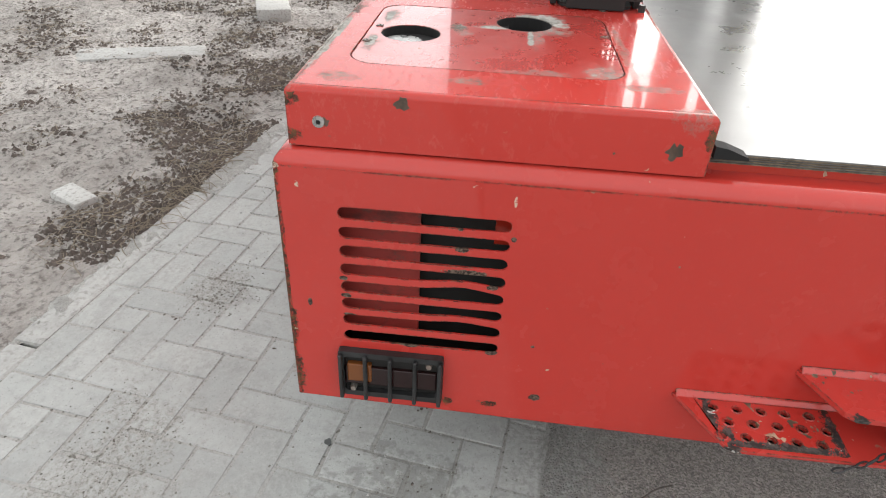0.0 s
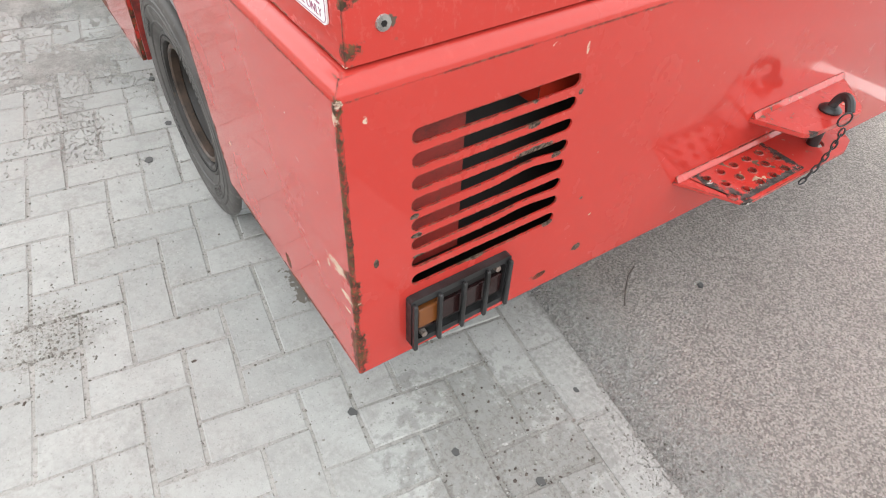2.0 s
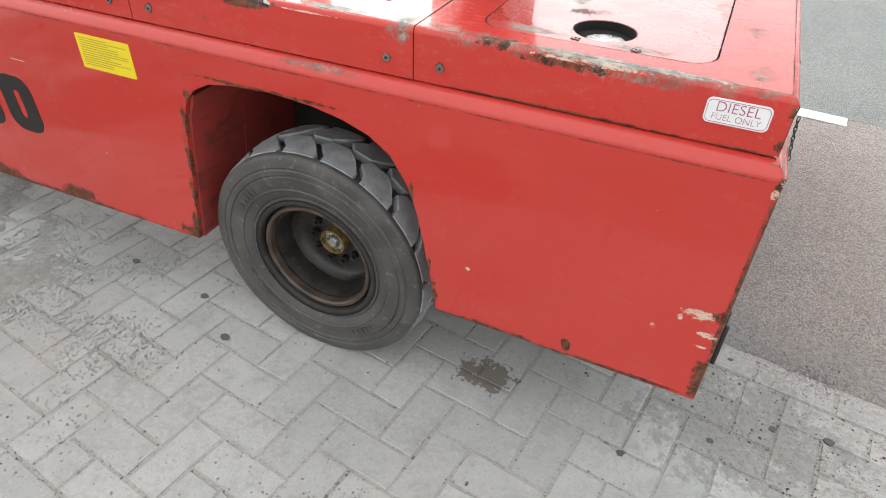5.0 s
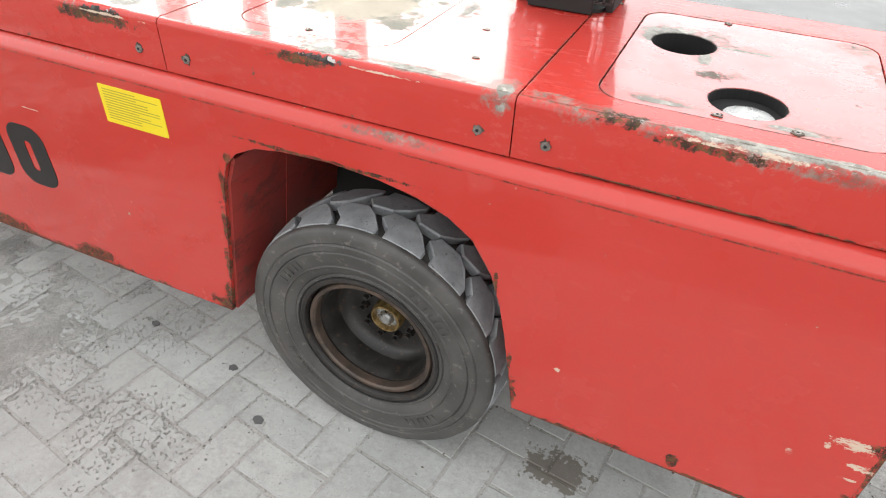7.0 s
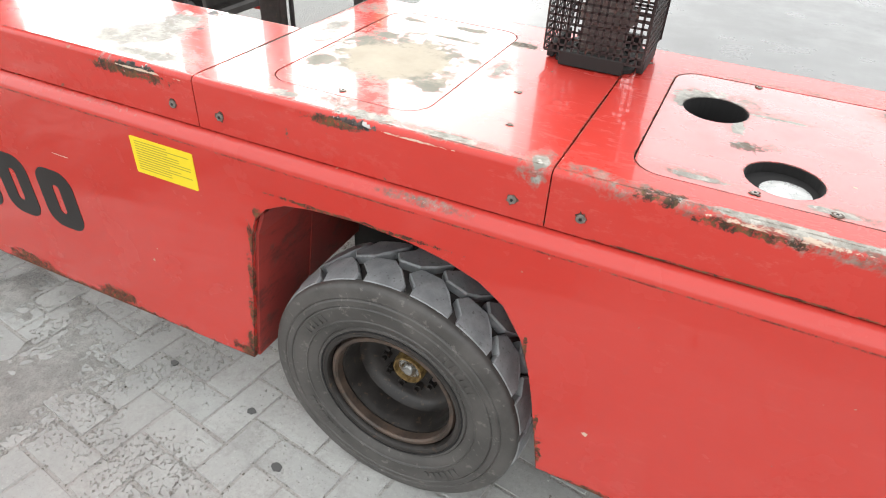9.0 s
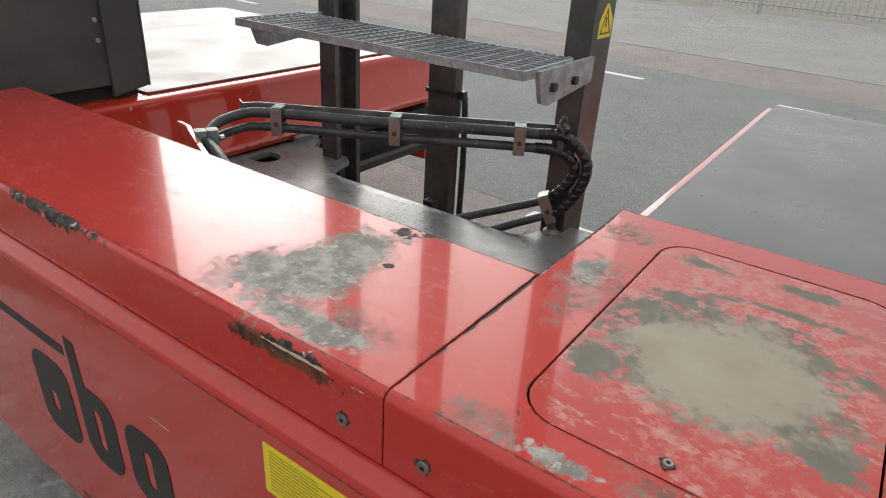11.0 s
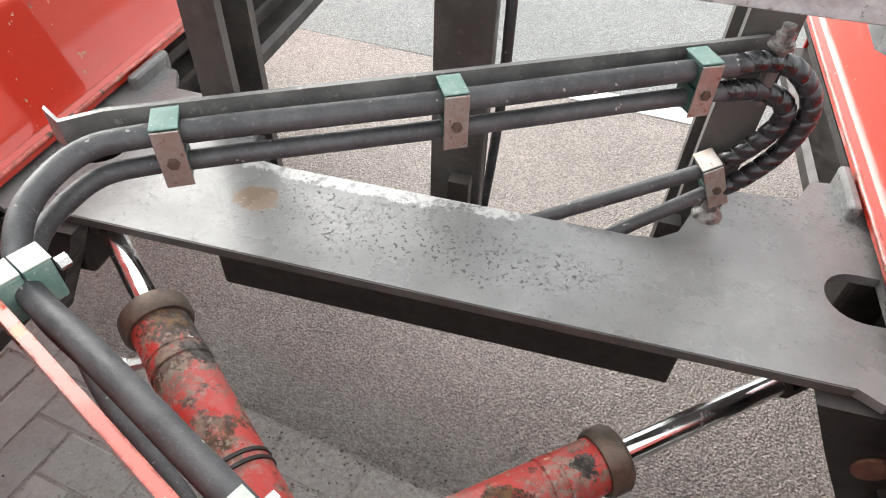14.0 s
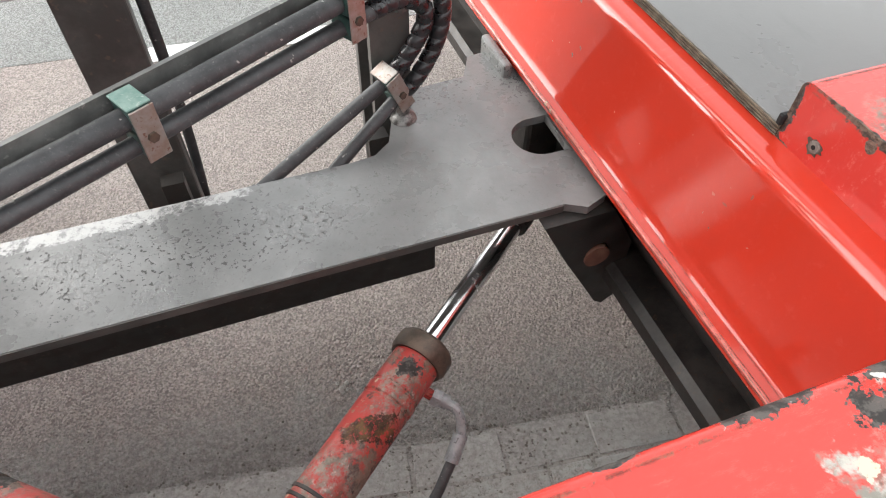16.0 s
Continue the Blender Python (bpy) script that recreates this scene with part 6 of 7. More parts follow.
for k in range(1, n_cross):
    x = X0 + (X1 - X0) * k / n_cross
    bm = bmesh.new()
    pts = [(x + (0.0012 if i % 2 else -0.0012), Y0 + 0.004 + (Y1 - Y0 - 0.008) * i / 36, ZS - 0.0012 + (0.0 if i % 2 else 0.0014)) for i in range(37)]
    tube(bm, pts, 0.0012, 5, curved=False)
    part("twisted_rod", bm, M_GALVL, grating)
for k in range(44):
    x = X0 + 0.01 + (X1 - X0 - 0.02) * k / 43
    bm = bmesh.new()
    box(bm, x - 0.005, x + 0.005, Y1 - 0.0055, Y1 - 0.0005, ZS + 0.001, ZS + 0.0045)
    part("edge_tooth", bm, M_GALV, grating)
for x, w in ((X1 - 0.001, 0.012), (X0 + 0.001, -0.012)):
    bm = bmesh.new()
    plate(bm, [(Y0 + 0.06, ZS - 0.022), (Y0 + 0.085, ZS - 0.085), (Y0 + 0.12, ZS - 0.095), (1.275, ZS - 0.07), (1.275, ZS - 0.005), (Y0 + 0.06, ZS - 0.005)], [], "x", x, x + w)
    br = part("bracket", bm, M_GALV, grating)
    for y in (Y0 + 0.13, Y0 + 0.25):
        bm = bmesh.new()
        s = 1 if w > 0 else -1
        cyl(bm, (x + w, y, ZS - 0.05), (x + w + s * 0.012, y, ZS - 0.05), 0.012, n=6)
        part("bolt", bm, M_BLACK, br)

# ---- hose bar, hoses and clamps ----
C1, C2, C3 = Vector((-2.545, 0.836, 0.955)), Vector((-2.240, 1.006, 0.958)), Vector((-1.926, 1.177, 0.962))
ALONG = (C3 - C1).normalized()
ACROSS = Vector((-ALONG.y, ALONG.x, 0))
bm = bmesh.new()
b0, b1 = C1 - ALONG * 0.09 + ACROSS * 0.030, C3 + ALONG * 0.125 + ACROSS * 0.030
bar = [Vector((-2.693, 0.814, 0.972)), (b0 - ALONG * 0.03 - ACROSS * 0.008 + Vector((0, 0, 0.016))), b0 + ALONG * 0.02 + Vector((0, 0, 0.019)), b1 + Vector((0, 0, 0.019))]
bent_bar(bm, bar, Vector(), ACROSS * 0.008, 0.044)
part("hose_bar", bm, M_BAR, truck, "dark steel flat bar carrying hoses")
zu, zl = Vector((0, 0, -0.002)), Vector((0, 0, -0.044))
clamp0 = Vector((-2.578, 0.610, 0.918))
down = Vector((0.335, -0.156, 0.0)).normalized()
for dz, dc, dx in ((zu, 0.0, 0.0), (zl, 0.035, 0.035)):
    bm = bmesh.new()
    s = Vector((dx, dc * 0.3, 0))
    low = dz.z + 0.002
    inn = 0.032 if dc else 0.0
    pts = [C3 + ALONG * 0.06 + dz, C3 + dz, C3 - ALONG * 0.1 + dz, C2 + dz + Vector((0, 0, -0.003)), C1 + ALONG * 0.1 + dz, C1 + ALONG * 0.03 + dz, C1 - ALONG * 0.03 + dz, Vector((-2.617, 0.785, 0.951 + low)), Vector((-2.635, 0.733, 0.943 + low)), Vector((-2.627, 0.673, 0.933 + low * 0.9)),
           clamp0 + Vector((0, 0, low * 0.8)), clamp0 + down * 0.12 + Vector((0, 0, low * 0.8)),
           clamp0 + down * 0.24 + Vector((0, 0, low * 0.8)), clamp0 + down * 0.36 + Vector((0, 0, low * 0.8 - 0.006)), clamp0 + down * 0.46 + Vector((0, 0, low * 0.8 - 0.03))]
    tube(bm, pts, 0.0160 if dc == 0 else 0.0136, 14, slim=0.84)
    part("hydraulic_hose", bm, M_HOSE, truck, "black rubber hydraulic hose", smooth=True)
    # loop at the far end, in spiral wrap, turning back down and under the plate
    bm = bmesh.new()
    if dc == 0:
        loop = [C3 + ALONG * 0.05 + dz, C3 + ALONG * 0.11 + dz, Vector((-1.787, 1.243, 0.947)), Vector((-1.749, 1.250, 0.906)), Vector((-1.741, 1.250, 0.860)), Vector((-1.757, 1.247, 0.802)), Vector((-1.79, 1.243, 0.750)), Vector((-1.820, 1.240, 0.720))]
        tail = [loop[-1], Vector((-1.835, 1.238, 0.712)), Vector((-1.961, 1.172, 0.651)), Vector((-2.03, 1.135, 0.612)), Vector((-2.09, 1.10, 0.57))]
    else:
        loop = [C3 + ALONG * 0.05 + dz, C3 + ALONG * 0.08 + dz, Vector((-1.820, 1.235, 0.911)), Vector((-1.785, 1.245, 0.893)), Vector((-1.774, 1.247, 0.865)), Vector((-1.787, 1.247, 0.828)), Vector((-1.815, 1.245, 0.788)), Vector((-1.835, 1.243, 0.767))]
        tail = [loop[-1], Vector((-1.850, 1.240, 0.755)), Vector((-2.085, 1.170, 0.652)), Vector((-2.16, 1.145, 0.616)), Vector((-2.22, 1.12, 0.58))]
    tube(bm, loop, 0.0148, 14, 16)
    wrapped = part("wrapped_hose", bm, M_HOSE, truck, "hose bend in glossy black spiral wrap", smooth=True)
    bm = bmesh.new()
    spiral_band(bm, loop, 0.0160, 0.0235, 0.025)
    part("spiral_wrap", bm, M_WRAP, wrapped, smooth=True)
    bm = bmesh.new()
    tube(bm, tail, 0.0125, 10)
    back = part("hydraulic_hose", bm, M_HOSE, truck, smooth=True)
    bm = bmesh.new()
    q = smooth_line(tail, 6)
    tube(bm, [q[k] for k in (14, 15, 16, 17, 18)], 0.0165, 10, 4, 0.12)
    part("hose_tape", bm, M_WRAP, back, "black tape bound round the hose", smooth=True)
bm = bmesh.new()
tube(bm, [(-2.60, 0.64, 0.80), (-2.52, 0.58, 0.77), (-2.42, 0.53, 0.74), (-2.30, 0.46, 0.70)], 0.010, 8)
part("hydraulic_hose", bm, M_HOSE, truck, smooth=True)


def clamp(p, along, up, length, face, top=M_GREEN):
    """A two-bolt hose clamp: green halves under a rusty zinc cover strap."""
    cl = new("hose_clamp", None)
    cl.parent = truck
    tagged(cl, "green plastic hose clamp under a rusty strap")
    m = oriented(p, along, up)
    for a, b in ((-length, -length * 0.34), (-length * 0.32, 0.0185)):
        bm = bmesh.new()
        box(bm, -0.015, 0.015, -0.022, 0.022, a, b - 0.002, 0.003, turn=m)
        part("clamp_half", bm, M_GREENDARK, cl)
    # green tops are a lighter tone than the halves below
    bm = bmesh.new()
    box(bm, -0.0165, 0.0165, -0.0235, 0.024, 0.0175, 0.020, 0.001, 1, turn=m)
    part("clamp_top", bm, top, cl, "lighter green clamp top" if top is M_GREEN else "bare zinc clamp top")
    bm = bmesh.new()
    box(bm, -0.0165, 0.0165, face * 0.0265, face * 0.0235, -length - 0.003, 0.0168, 0.001, 1, turn=m)
    part("strap", bm, M_ZINC, cl)
    bm = bmesh.new()
    c = m @ Vector((0, face * 0.026, -length * 0.45))
    d = m @ Vector((0, face * 0.031, -length * 0.45))
    cyl(bm, c, d, 0.0075, n=6)
    part("bolt", bm, M_CAP, cl)


for c in (C1, C2, C3):
    clamp(c + Vector((0, 0, 0.0)), ALONG, (0, 0, 1), 0.060, -1)
clamp(Vector((-1.850, 1.240, 0.757)), Vector((0.2, 0.075, 0.095)), (0, 0, 1), 0.066, -1, M_ZINC)
for c in (clamp0, Vector((-2.262, 0.437, 0.918))):
    cl = new("hose_clamp", None)
    cl.parent = truck
    tagged(cl, "weathered green plastic hose clamp")
    m = oriented(c, down, (0, 0, 1))
    for a, b in ((-0.029, -0.001), (0.001, 0.029)):
        bm = bmesh.new()
        box(bm, -0.016, 0.016, a, b, -0.03, 0.024, 0.003, turn=m)
        part("clamp_half", bm, M_GREEN, cl)
    # tops in a paler green than the halves
    bm = bmesh.new()
    box(bm, -0.0165, 0.0165, -0.030, -0.001, 0.0245, 0.0265, 0.0005, 1, turn=m)
    part("strap", bm, M_GREENTOP, cl, "pale green clamp top")
    bm = bmesh.new()
    box(bm, -0.0165, 0.0165, 0.001, 0.030, 0.0245, 0.0265, 0.0005, 1, turn=m)
    part("strap", bm, M_GREENTOP, cl, "pale green clamp top")
    bm = bmesh.new()
    cyl(bm, m @ Vector((0, 0.034, 0.0)), m @ Vector((0, 0.046, 0.0)), 0.008, n=6)
    part("bolt", bm, M_STEEL, cl)
# bolt at the bar's end and at the foot of the upright
for p in (C3 + ALONG * 0.118 + Vector((0, 0, 0.02)),):
    bm = bmesh.new()
    cyl(bm, p, p + Vector((0, 0, 0.004)), 0.019, n=20)
    cyl(bm, p + Vector((0, 0, 0.004)), p + Vector((0, 0, 0.008)), 0.0165, n=20)
    cyl(bm, p + Vector((0, 0, 0.008)), p + Vector((0, 0, 0.021)), 0.014, n=6)
    cyl(bm, p + Vector((0, 0, 0.021)), p + Vector((0, 0, 0.032)), 0.0095, n=12)
    part("bar_bolt", bm, M_BOLT, truck)
    bm = bmesh.new()
    cyl(bm, p - Vector((0, 0, 0.09)), p, 0.012, n=12)
    part("bolt_shank", bm, M_MAST, truck)
bm = bmesh.new()
lathe(bm, [(0.027, 0.0), (0.025, 0.006), (0.019, 0.012), (0.013, 0.016), (0.011, 0.085), (0.0, 0.085)], (-1.822, 1.245, ZP), (0, 0, 1), 20)
part("hose_stand", bm, M_BOLT, truck, smooth="edges")

# red arm that carries the near hoses
bm = bmesh.new()
arm = [Vector((-2.715, 0.620, 0.938)), Vector((-2.675, 0.622, 0.932)), Vector((-2.640, 0.604, 0.930)), Vector((-2.30, 0.443, 0.930)), Vector((-2.22, 0.403, 0.930))]
sd = Vector((0.42, 0.9, 0.0)).normalized() * 0.006
bent_bar(bm, arm, -sd, sd, 0.045)
part("hose_arm", bm, M_LIP, truck, "red flat bar arm carrying the hoses")


# ---- reach cylinders ----
def reach(cap, end, base):
    cap, end, base = Vector(cap), Vector(end), Vector(base)
    d = (end - cap).normalized()
    cy = new("reach_cylinder", None)
    cy.parent = truck
    tagged(cy, "red hydraulic cylinder with peeling paint and chrome rod")
    bm = bmesh.new()
    L = (cap - base).length
    lathe(bm, [(0.0, 0.0), (0.045, 0.0), (0.045, L - 0.112), (0.0435, L - 0.111), (0.0435, L - 0.106), (0.046, L - 0.104), (0.046, L - 0.086), (0.0435, L - 0.085), (0.0435, L - 0.080), (0.0445, L - 0.079), (0.0445, L - 0.01), (0.0, L - 0.01)], base, cap - base, 28)
    tube_ob = part("cylinder_tube", bm, M_CYL, cy, smooth="edges")
    for off in (0.296, 0.310):
        bm = bmesh.new()
        lathe(bm, [(0.044, 0.0), (0.0475, 0.001), (0.0475, 0.006), (0.044, 0.007)], base + (cap - base).normalized() * (L - off), cap - base, 28)
        part("weld_ring", bm, M_RAIL, tube_ob, "thin dark ring round the tube", smooth="edges")
    bm = bmesh.new()
    lathe(bm, [(0.0, -0.012), (0.050, -0.014), (0.0545, -0.006), (0.0545, 0.020), (0.049, 0.027), (0.030, 0.028), (0.028, 0.020), (0.0, 0.020)], cap, cap - base, 28)
    part("end_cap", bm, M_CAP, cy, "rusty brown end cap", smooth="edges")
    bm = bmesh.new()
    cyl(bm, cap, end, 0.0205, n=20)
    part("piston_rod", bm, M_CHROME, cy, "mirror-bright chrome rod", smooth="edges")
    bm = bmesh.new()
    cyl(bm, end - d * 0.01, end + d * 0.06, 0.03, n=16)
    part("rod_eye", bm, M_DUCT, cy)
    return cy


rc = reach((-1.932, 0.826, 0.468), (-1.640, 1.063, 0.472), (-2.29, 0.535, 0.46))
lc = reach((-2.640, 0.790, 0.608), (-2.860, 0.975, 0.600), (-2.28, 0.500, 0.60))
bm = bmesh.new()
f = Vector((-1.930, 0.764, 0.435))
cyl(bm, (-1.967, 0.796, 0.46), f, 0.010, n=10)
part("port_boss", bm, M_CYL, rc)
bm = bmesh.new()
cyl(bm, f, f + Vector((0.012, -0.010, -0.004)), 0.0165, n=6)
cyl(bm, f + Vector((0.012, -0.010, -0.004)), f + Vector((0.022, -0.019, -0.008)), 0.0135, n=12)
tube(bm, [f + Vector((0.02, -0.018, -0.007)), f + Vector((0.034, -0.032, -0.012)), f + Vector((0.037, -0.05, -0.03)), f + Vector((0.030, -0.068, -0.048))], 0.0092, 10)
part("elbow_fitting", bm, M_GALV, rc, smooth="edges")
bm = bmesh.new()
g0 = f + Vector((0.030, -0.066, -0.046))
g1 = g0 + Vector((-0.030, -0.034, -0.020))
cyl(bm, g0, g1, 0.0135, n=14)
part("hose_ferrule", bm, M_GALV, rc, smooth="edges")
bm = bmesh.new()
tube(bm, [g1, g1 + Vector((-0.05, -0.045, -0.025)), g1 + Vector((-0.12, -0.085, -0.045)), g1 + Vector((-0.20, -0.12, -0.055))], 0.0095, 10)
part("supply_hose", bm, M_HOSE, rc, smooth=True)
bm = bmesh.new()
f2 = Vector((-2.645, 0.715, 0.60))
cyl(bm, (-2.59, 0.75, 0.60), f2, 0.010, n=8)
cyl(bm, f2, f2 + Vector((-0.025, -0.02, 0)), 0.0125, n=6)
part("port_boss", bm, M_STEEL, lc)

# ---- cab ----
cab = new("cab", None)
cab.parent = truck
tagged(cab, "dark grey sheet-metal cab standing on the deck")
bm = bmesh.new()
box(bm, -4.6, -3.135, 0.06, 0.765, 0.955, 2.35, 0.004, 1)
part("cab_wall", bm, M_CAB, cab)
bm = bmesh.new()
plate(bm, [(0.665, 0.925), (0.785, 0.945), (0.785, 2.35), (0.665, 2.35)], [], "x", -3.134, -3.120)
part("corner_strip", bm, M_CAB, cab)
bm = bmesh.new()
box(bm, -3.134, -3.115, 0.784, 0.789, 0.945, 2.35)
part("strip_flange", bm, M_CAB, cab)
for z in (1.098, 1.158, 1.7):
    bm = bmesh.new()
    cyl(bm, (-3.136, 0.648, z), (-3.129, 0.648, z), 0.0075, 0.0065, n=12)
    part("bolt", bm, M_GALV, cab)
bm = bmesh.new()
box(bm, -4.5, -3.16, 0.10, 0.764, DECK_Z + 0.0065, 0.956)
part("cab_mount", bm, M_DARK, cab)

# black rubber wedge at the hood's corner
bm = bmesh.new()
prism(bm, [(0.744, 0.9305), (0.744, 0.952), (0.765, 0.949), (0.800, 0.936), (0.803, 0.9305)], "x", -0.052, -0.021)
part("rubber_wedge", bm, M_WEDGE, truck, "black rubber wedge on the deck edge")

# ---- far fence ----
fence = thing("steel_fence", "pale grey vertical-bar steel fence across the road", "fence")
FV = 16.5
for u in range(-22, 13, 3):
    bm = bmesh.new()
    box(bm, -0.04, 0.04, -0.04, 0.04, 0.0, 1.85, 0.005)
    ob = part("post", bm, M_FENCE, fence)
    ob.matrix_basis = Matrix.Translation(road(u, FV)) @ Matrix.Rotation(ROAD_TURN, 4, "Z")
for z in (0.22, 1.65):
    bm = bmesh.new()
    a, b = Vector(road(-22, FV, z)), Vector(road(11, FV, z))
    cyl(bm, a, b, 0.02, n=6)
    part("rail", bm, M_FENCE, fence)
bm = bmesh.new()
box(bm, -0.010, 0.010, -0.010, 0.010, 0.12, 1.75)
picket = None
for k in range(220):
    if picket is None:
        ob = part("picket", bm, M_FENCE, fence)
        picket = ob.data
    else:
        ob = new("picket", picket)
        ob.parent = fence
    ob.matrix_basis = Matrix.Translation(road(-22 + 0.15 * k, FV))

# ---- loose things on the soil ----
def stone(name, label, at, size, turn, material):
    th = thing(name, label, "stone", at)
    bm = bmesh.new()
    box(bm, -size[0] / 2, size[0] / 2, -size[1] / 2, size[1] / 2, 0, size[2], 0.012, 2)
    for v in bm.verts:
        v.co += Vector([0.006 * noise.noise(v.co * 12 + Vector((k * 7, 0, 0))) for k in range(3)])
    ob = part("block", bm, material, th, smooth="edges")
    ob.matrix_basis = Matrix.Rotation(turn, 4, "Z")


stone("paving_stone", "loose pale concrete paving stone lying on the soil", (-1.23, -1.35, -0.048), (0.20, 0.105, 0.055), radians(62), M_STONE)
stone("concrete_block", "pale weathered concrete block on the soil", (-4.2, -1.45, -0.03), (0.34, 0.26, 0.12), radians(20), M_STONE)
stone("concrete_slab", "half-buried pale concrete slab in the soil", (-3.06, -1.97, -0.062), (0.24, 0.80, 0.075), radians(20), M_KERB)


def scatter(name, label, category, material, count, place, size, squash=0.6, seed=1):
    """Many small uneven lumps as one mesh."""
    rnd = random.Random(seed)
    verts, faces = [], []
    base = [(1, 0, 0), (0.3, 0.95, 0), (-0.8, 0.6, 0), (-0.8, -0.6, 0), (0.3, -0.95, 0), (0, 0, 0.9)]
    for _ in range(count):
        x, y, z = place(rnd)
        s = size[0] + (size[1] - size[0]) * rnd.random() ** 2.5
        a, st = rnd.random() * 6.28, rnd.uniform(0.5, 1.6)
        k = len(verts)
        for bx, by, bz in base:
            bx, by = bx * s * st * rnd.uniform(0.75, 1.2), by * s * rnd.uniform(0.75, 1.2)
            verts.append((x + bx * cos(a) - by * sin(a), y + bx * sin(a) + by * cos(a), z + bz * s * squash + (0 if bz else -0.002)))
        faces += [(k + i, k + (i + 1) % 5, k + 5) for i in range(5)] + [(k + 4, k + 3, k + 2, k + 1, k)]
    me = bpy.data.meshes.new(name)
    me.from_pydata(verts, [], faces)
    me.materials.append(material)
    return tagged(new(name, me), label, category, kind="stuff")


twig = thing("twig", "dark thin curved twig lying on the asphalt", "twig", (0, 0, 0))
bm = bmesh.new()
tube(bm, [(-0.09, 0.91, 0.001), (-0.072, 0.868, 0.003), (-0.05, 0.838, 0.002), (-0.02, 0.80, 0.004), (0.0, 0.78, 0.001)], 0.0022, 6)
part("stem", bm, M_CLOD, twig)


def on_soil(rnd):
    while True:
        u, v = rnd.uniform(-7, 2.0), V_KERB - 0.05 - 5.0 * rnd.random() ** 1.6
        d = noise.fractal(Vector((u * 1.6, v * 1.6, 5)), 1.0, 2.0, 3)
        band = 0.42 * math.exp(-((v - V_KERB + 0.34) / 0.26) ** 2) - 0.45 * max(0, u + 1.35)
        fine = 0.5 * noise.noise(Vector((u * 7, v * 7, 8)))
        if 1.1 * d + band + fine > -0.12 + 0.85 * rnd.random():
            return road(u, v, soil_height(u, v) + 0.001)


scatter("mulch", "dark scattered mulch and clods on the soil", "mulch", M_CLOD, 60000, on_soil, (0.0012, 0.0175), 1.0, 3)
scatter("soil_chips", "pale small stones and chips on the soil", "gravel", M_PEBBLE, 4000, on_soil, (0.002, 0.014), 0.6, 4)


def on_paving(rnd):
    if rnd.random() < 0.35:
        return road(rnd.uniform(0.0, 0.9), V_EDGE + rnd.gauss(-0.12, 0.2), 0.002)
    return road(rnd.uniform(-4.5, 1.0), rnd.uniform(V_KERB + 0.05, V_EDGE + 0.2), 0.002)


def on_drift(rnd):
    while True:
        u, v = rnd.gauss(-2.55, 0.65), rnd.gauss(-0.42, 0.32)
        if V_KERB + 0.03 < v < 0.3 and noise.fractal(Vector((u * 5, v * 5, 6)), 0.8, 2.0, 5) > rnd.uniform(-0.25, 0.6):
            return road(u, v, 0.0025)


def on_edge(rnd):
    while True:
        u, v = rnd.uniform(-3.0, 1.3), V_EDGE + rnd.gauss(0.0, 0.05)
        if noise.fractal(Vector((u * 4, v * 4, 9)), 0.8, 2.0, 4) > rnd.uniform(-0.5, 0.5):
            return road(u, v, 0.0018)


scatter("edge_grit", "grey-brown grit along the asphalt's edge", "grit", M_GRIME, 7000, on_edge, (0.0008, 0.0042), 0.5, 14)
scatter("paving_grit", "fine pale grit lying in the joints", "grit", M_PEBBLE, 2600, on_paving, (0.0012, 0.0045), 0.6, 5)
scatter("dark_grit", "dark crumbs scattered over the pavement", "grit", M_CLOD, 420, on_paving, (0.001, 0.0055), 0.6, 6)
scatter("soil_drift", "dry soil crumbs drifted over the paving", "soil", M_DRIFT, 26000, on_drift, (0.0008, 0.0050), 0.6, 8)
scatter("corner_grit", "loose pale pebbles on the dirty paving", "grit", M_PEBBLE, 260, lambda r: road(r.gauss(0.25, 0.2), r.gauss(0.22, 0.16), 0.002), (0.0015, 0.006), 0.7, 12)
scatter("dark_pebbles", "dark crumbs on the dirty paving", "grit", M_CLOD, 110, lambda r: road(r.gauss(0.2, 0.2), r.gauss(0.2, 0.16), 0.002), (0.001, 0.006), 0.7, 13)
scatter("soil_crumbs", "pale soil crumbs drifted over the paving", "soil", M_PEBBLE, 2500, on_drift, (0.0008, 0.0060), 0.6, 9)

# stalks
rnd = random.Random(11)
verts, faces = [], []
for _ in range(4200):
    x, y, z = on_soil(rnd)
    a, L, w = rnd.random() * 6.28, rnd.uniform(0.03, 0.14), rnd.uniform(0.0008, 0.002)
    k = len(verts)
    bend = rnd.uniform(-0.3, 0.3)
    for i in range(4):
        t = i / 3
        px, py, pz = x + L * t * cos(a + bend * t), y + L * t * sin(a + bend * t), z + 0.006 + 0.02 * math.sin(3.1 * t) * rnd.random()
        verts += [(px - w * sin(a), py + w * cos(a), pz), (px + w * sin(a), py - w * cos(a), pz), (px, py, pz + w * 1.6)]
    for i in range(3):
        for j in range(3):
            faces.append((k + 3 * i + j, k + 3 * i + (j + 1) % 3, k + 3 * i + 3 + (j + 1) % 3, k + 3 * i + 3 + j))
me = bpy.data.meshes.new("dry_stalks")
me.from_pydata(verts, [], faces)
me.materials.append(M_STRAW)
tagged(new("dry_stalks", me), "dry straw-coloured stalks lying on the soil", "stalks", kind="stuff")

# ---- herringbone paving ----
PW, PL = 0.1093, 0.2186
V0, U0 = 0.015, -0.002
V_HI_EDGE = V0 + 5 * PW + 0.004
paving = thing("pavement", "grey concrete pavers laid in herringbone with sandy joints", "pavement", kind="structure")
bm = bmesh.new()
strip(bm, -12, 7, V_KERB + 0.05, V_HI_EDGE, -0.0010, 0.04)
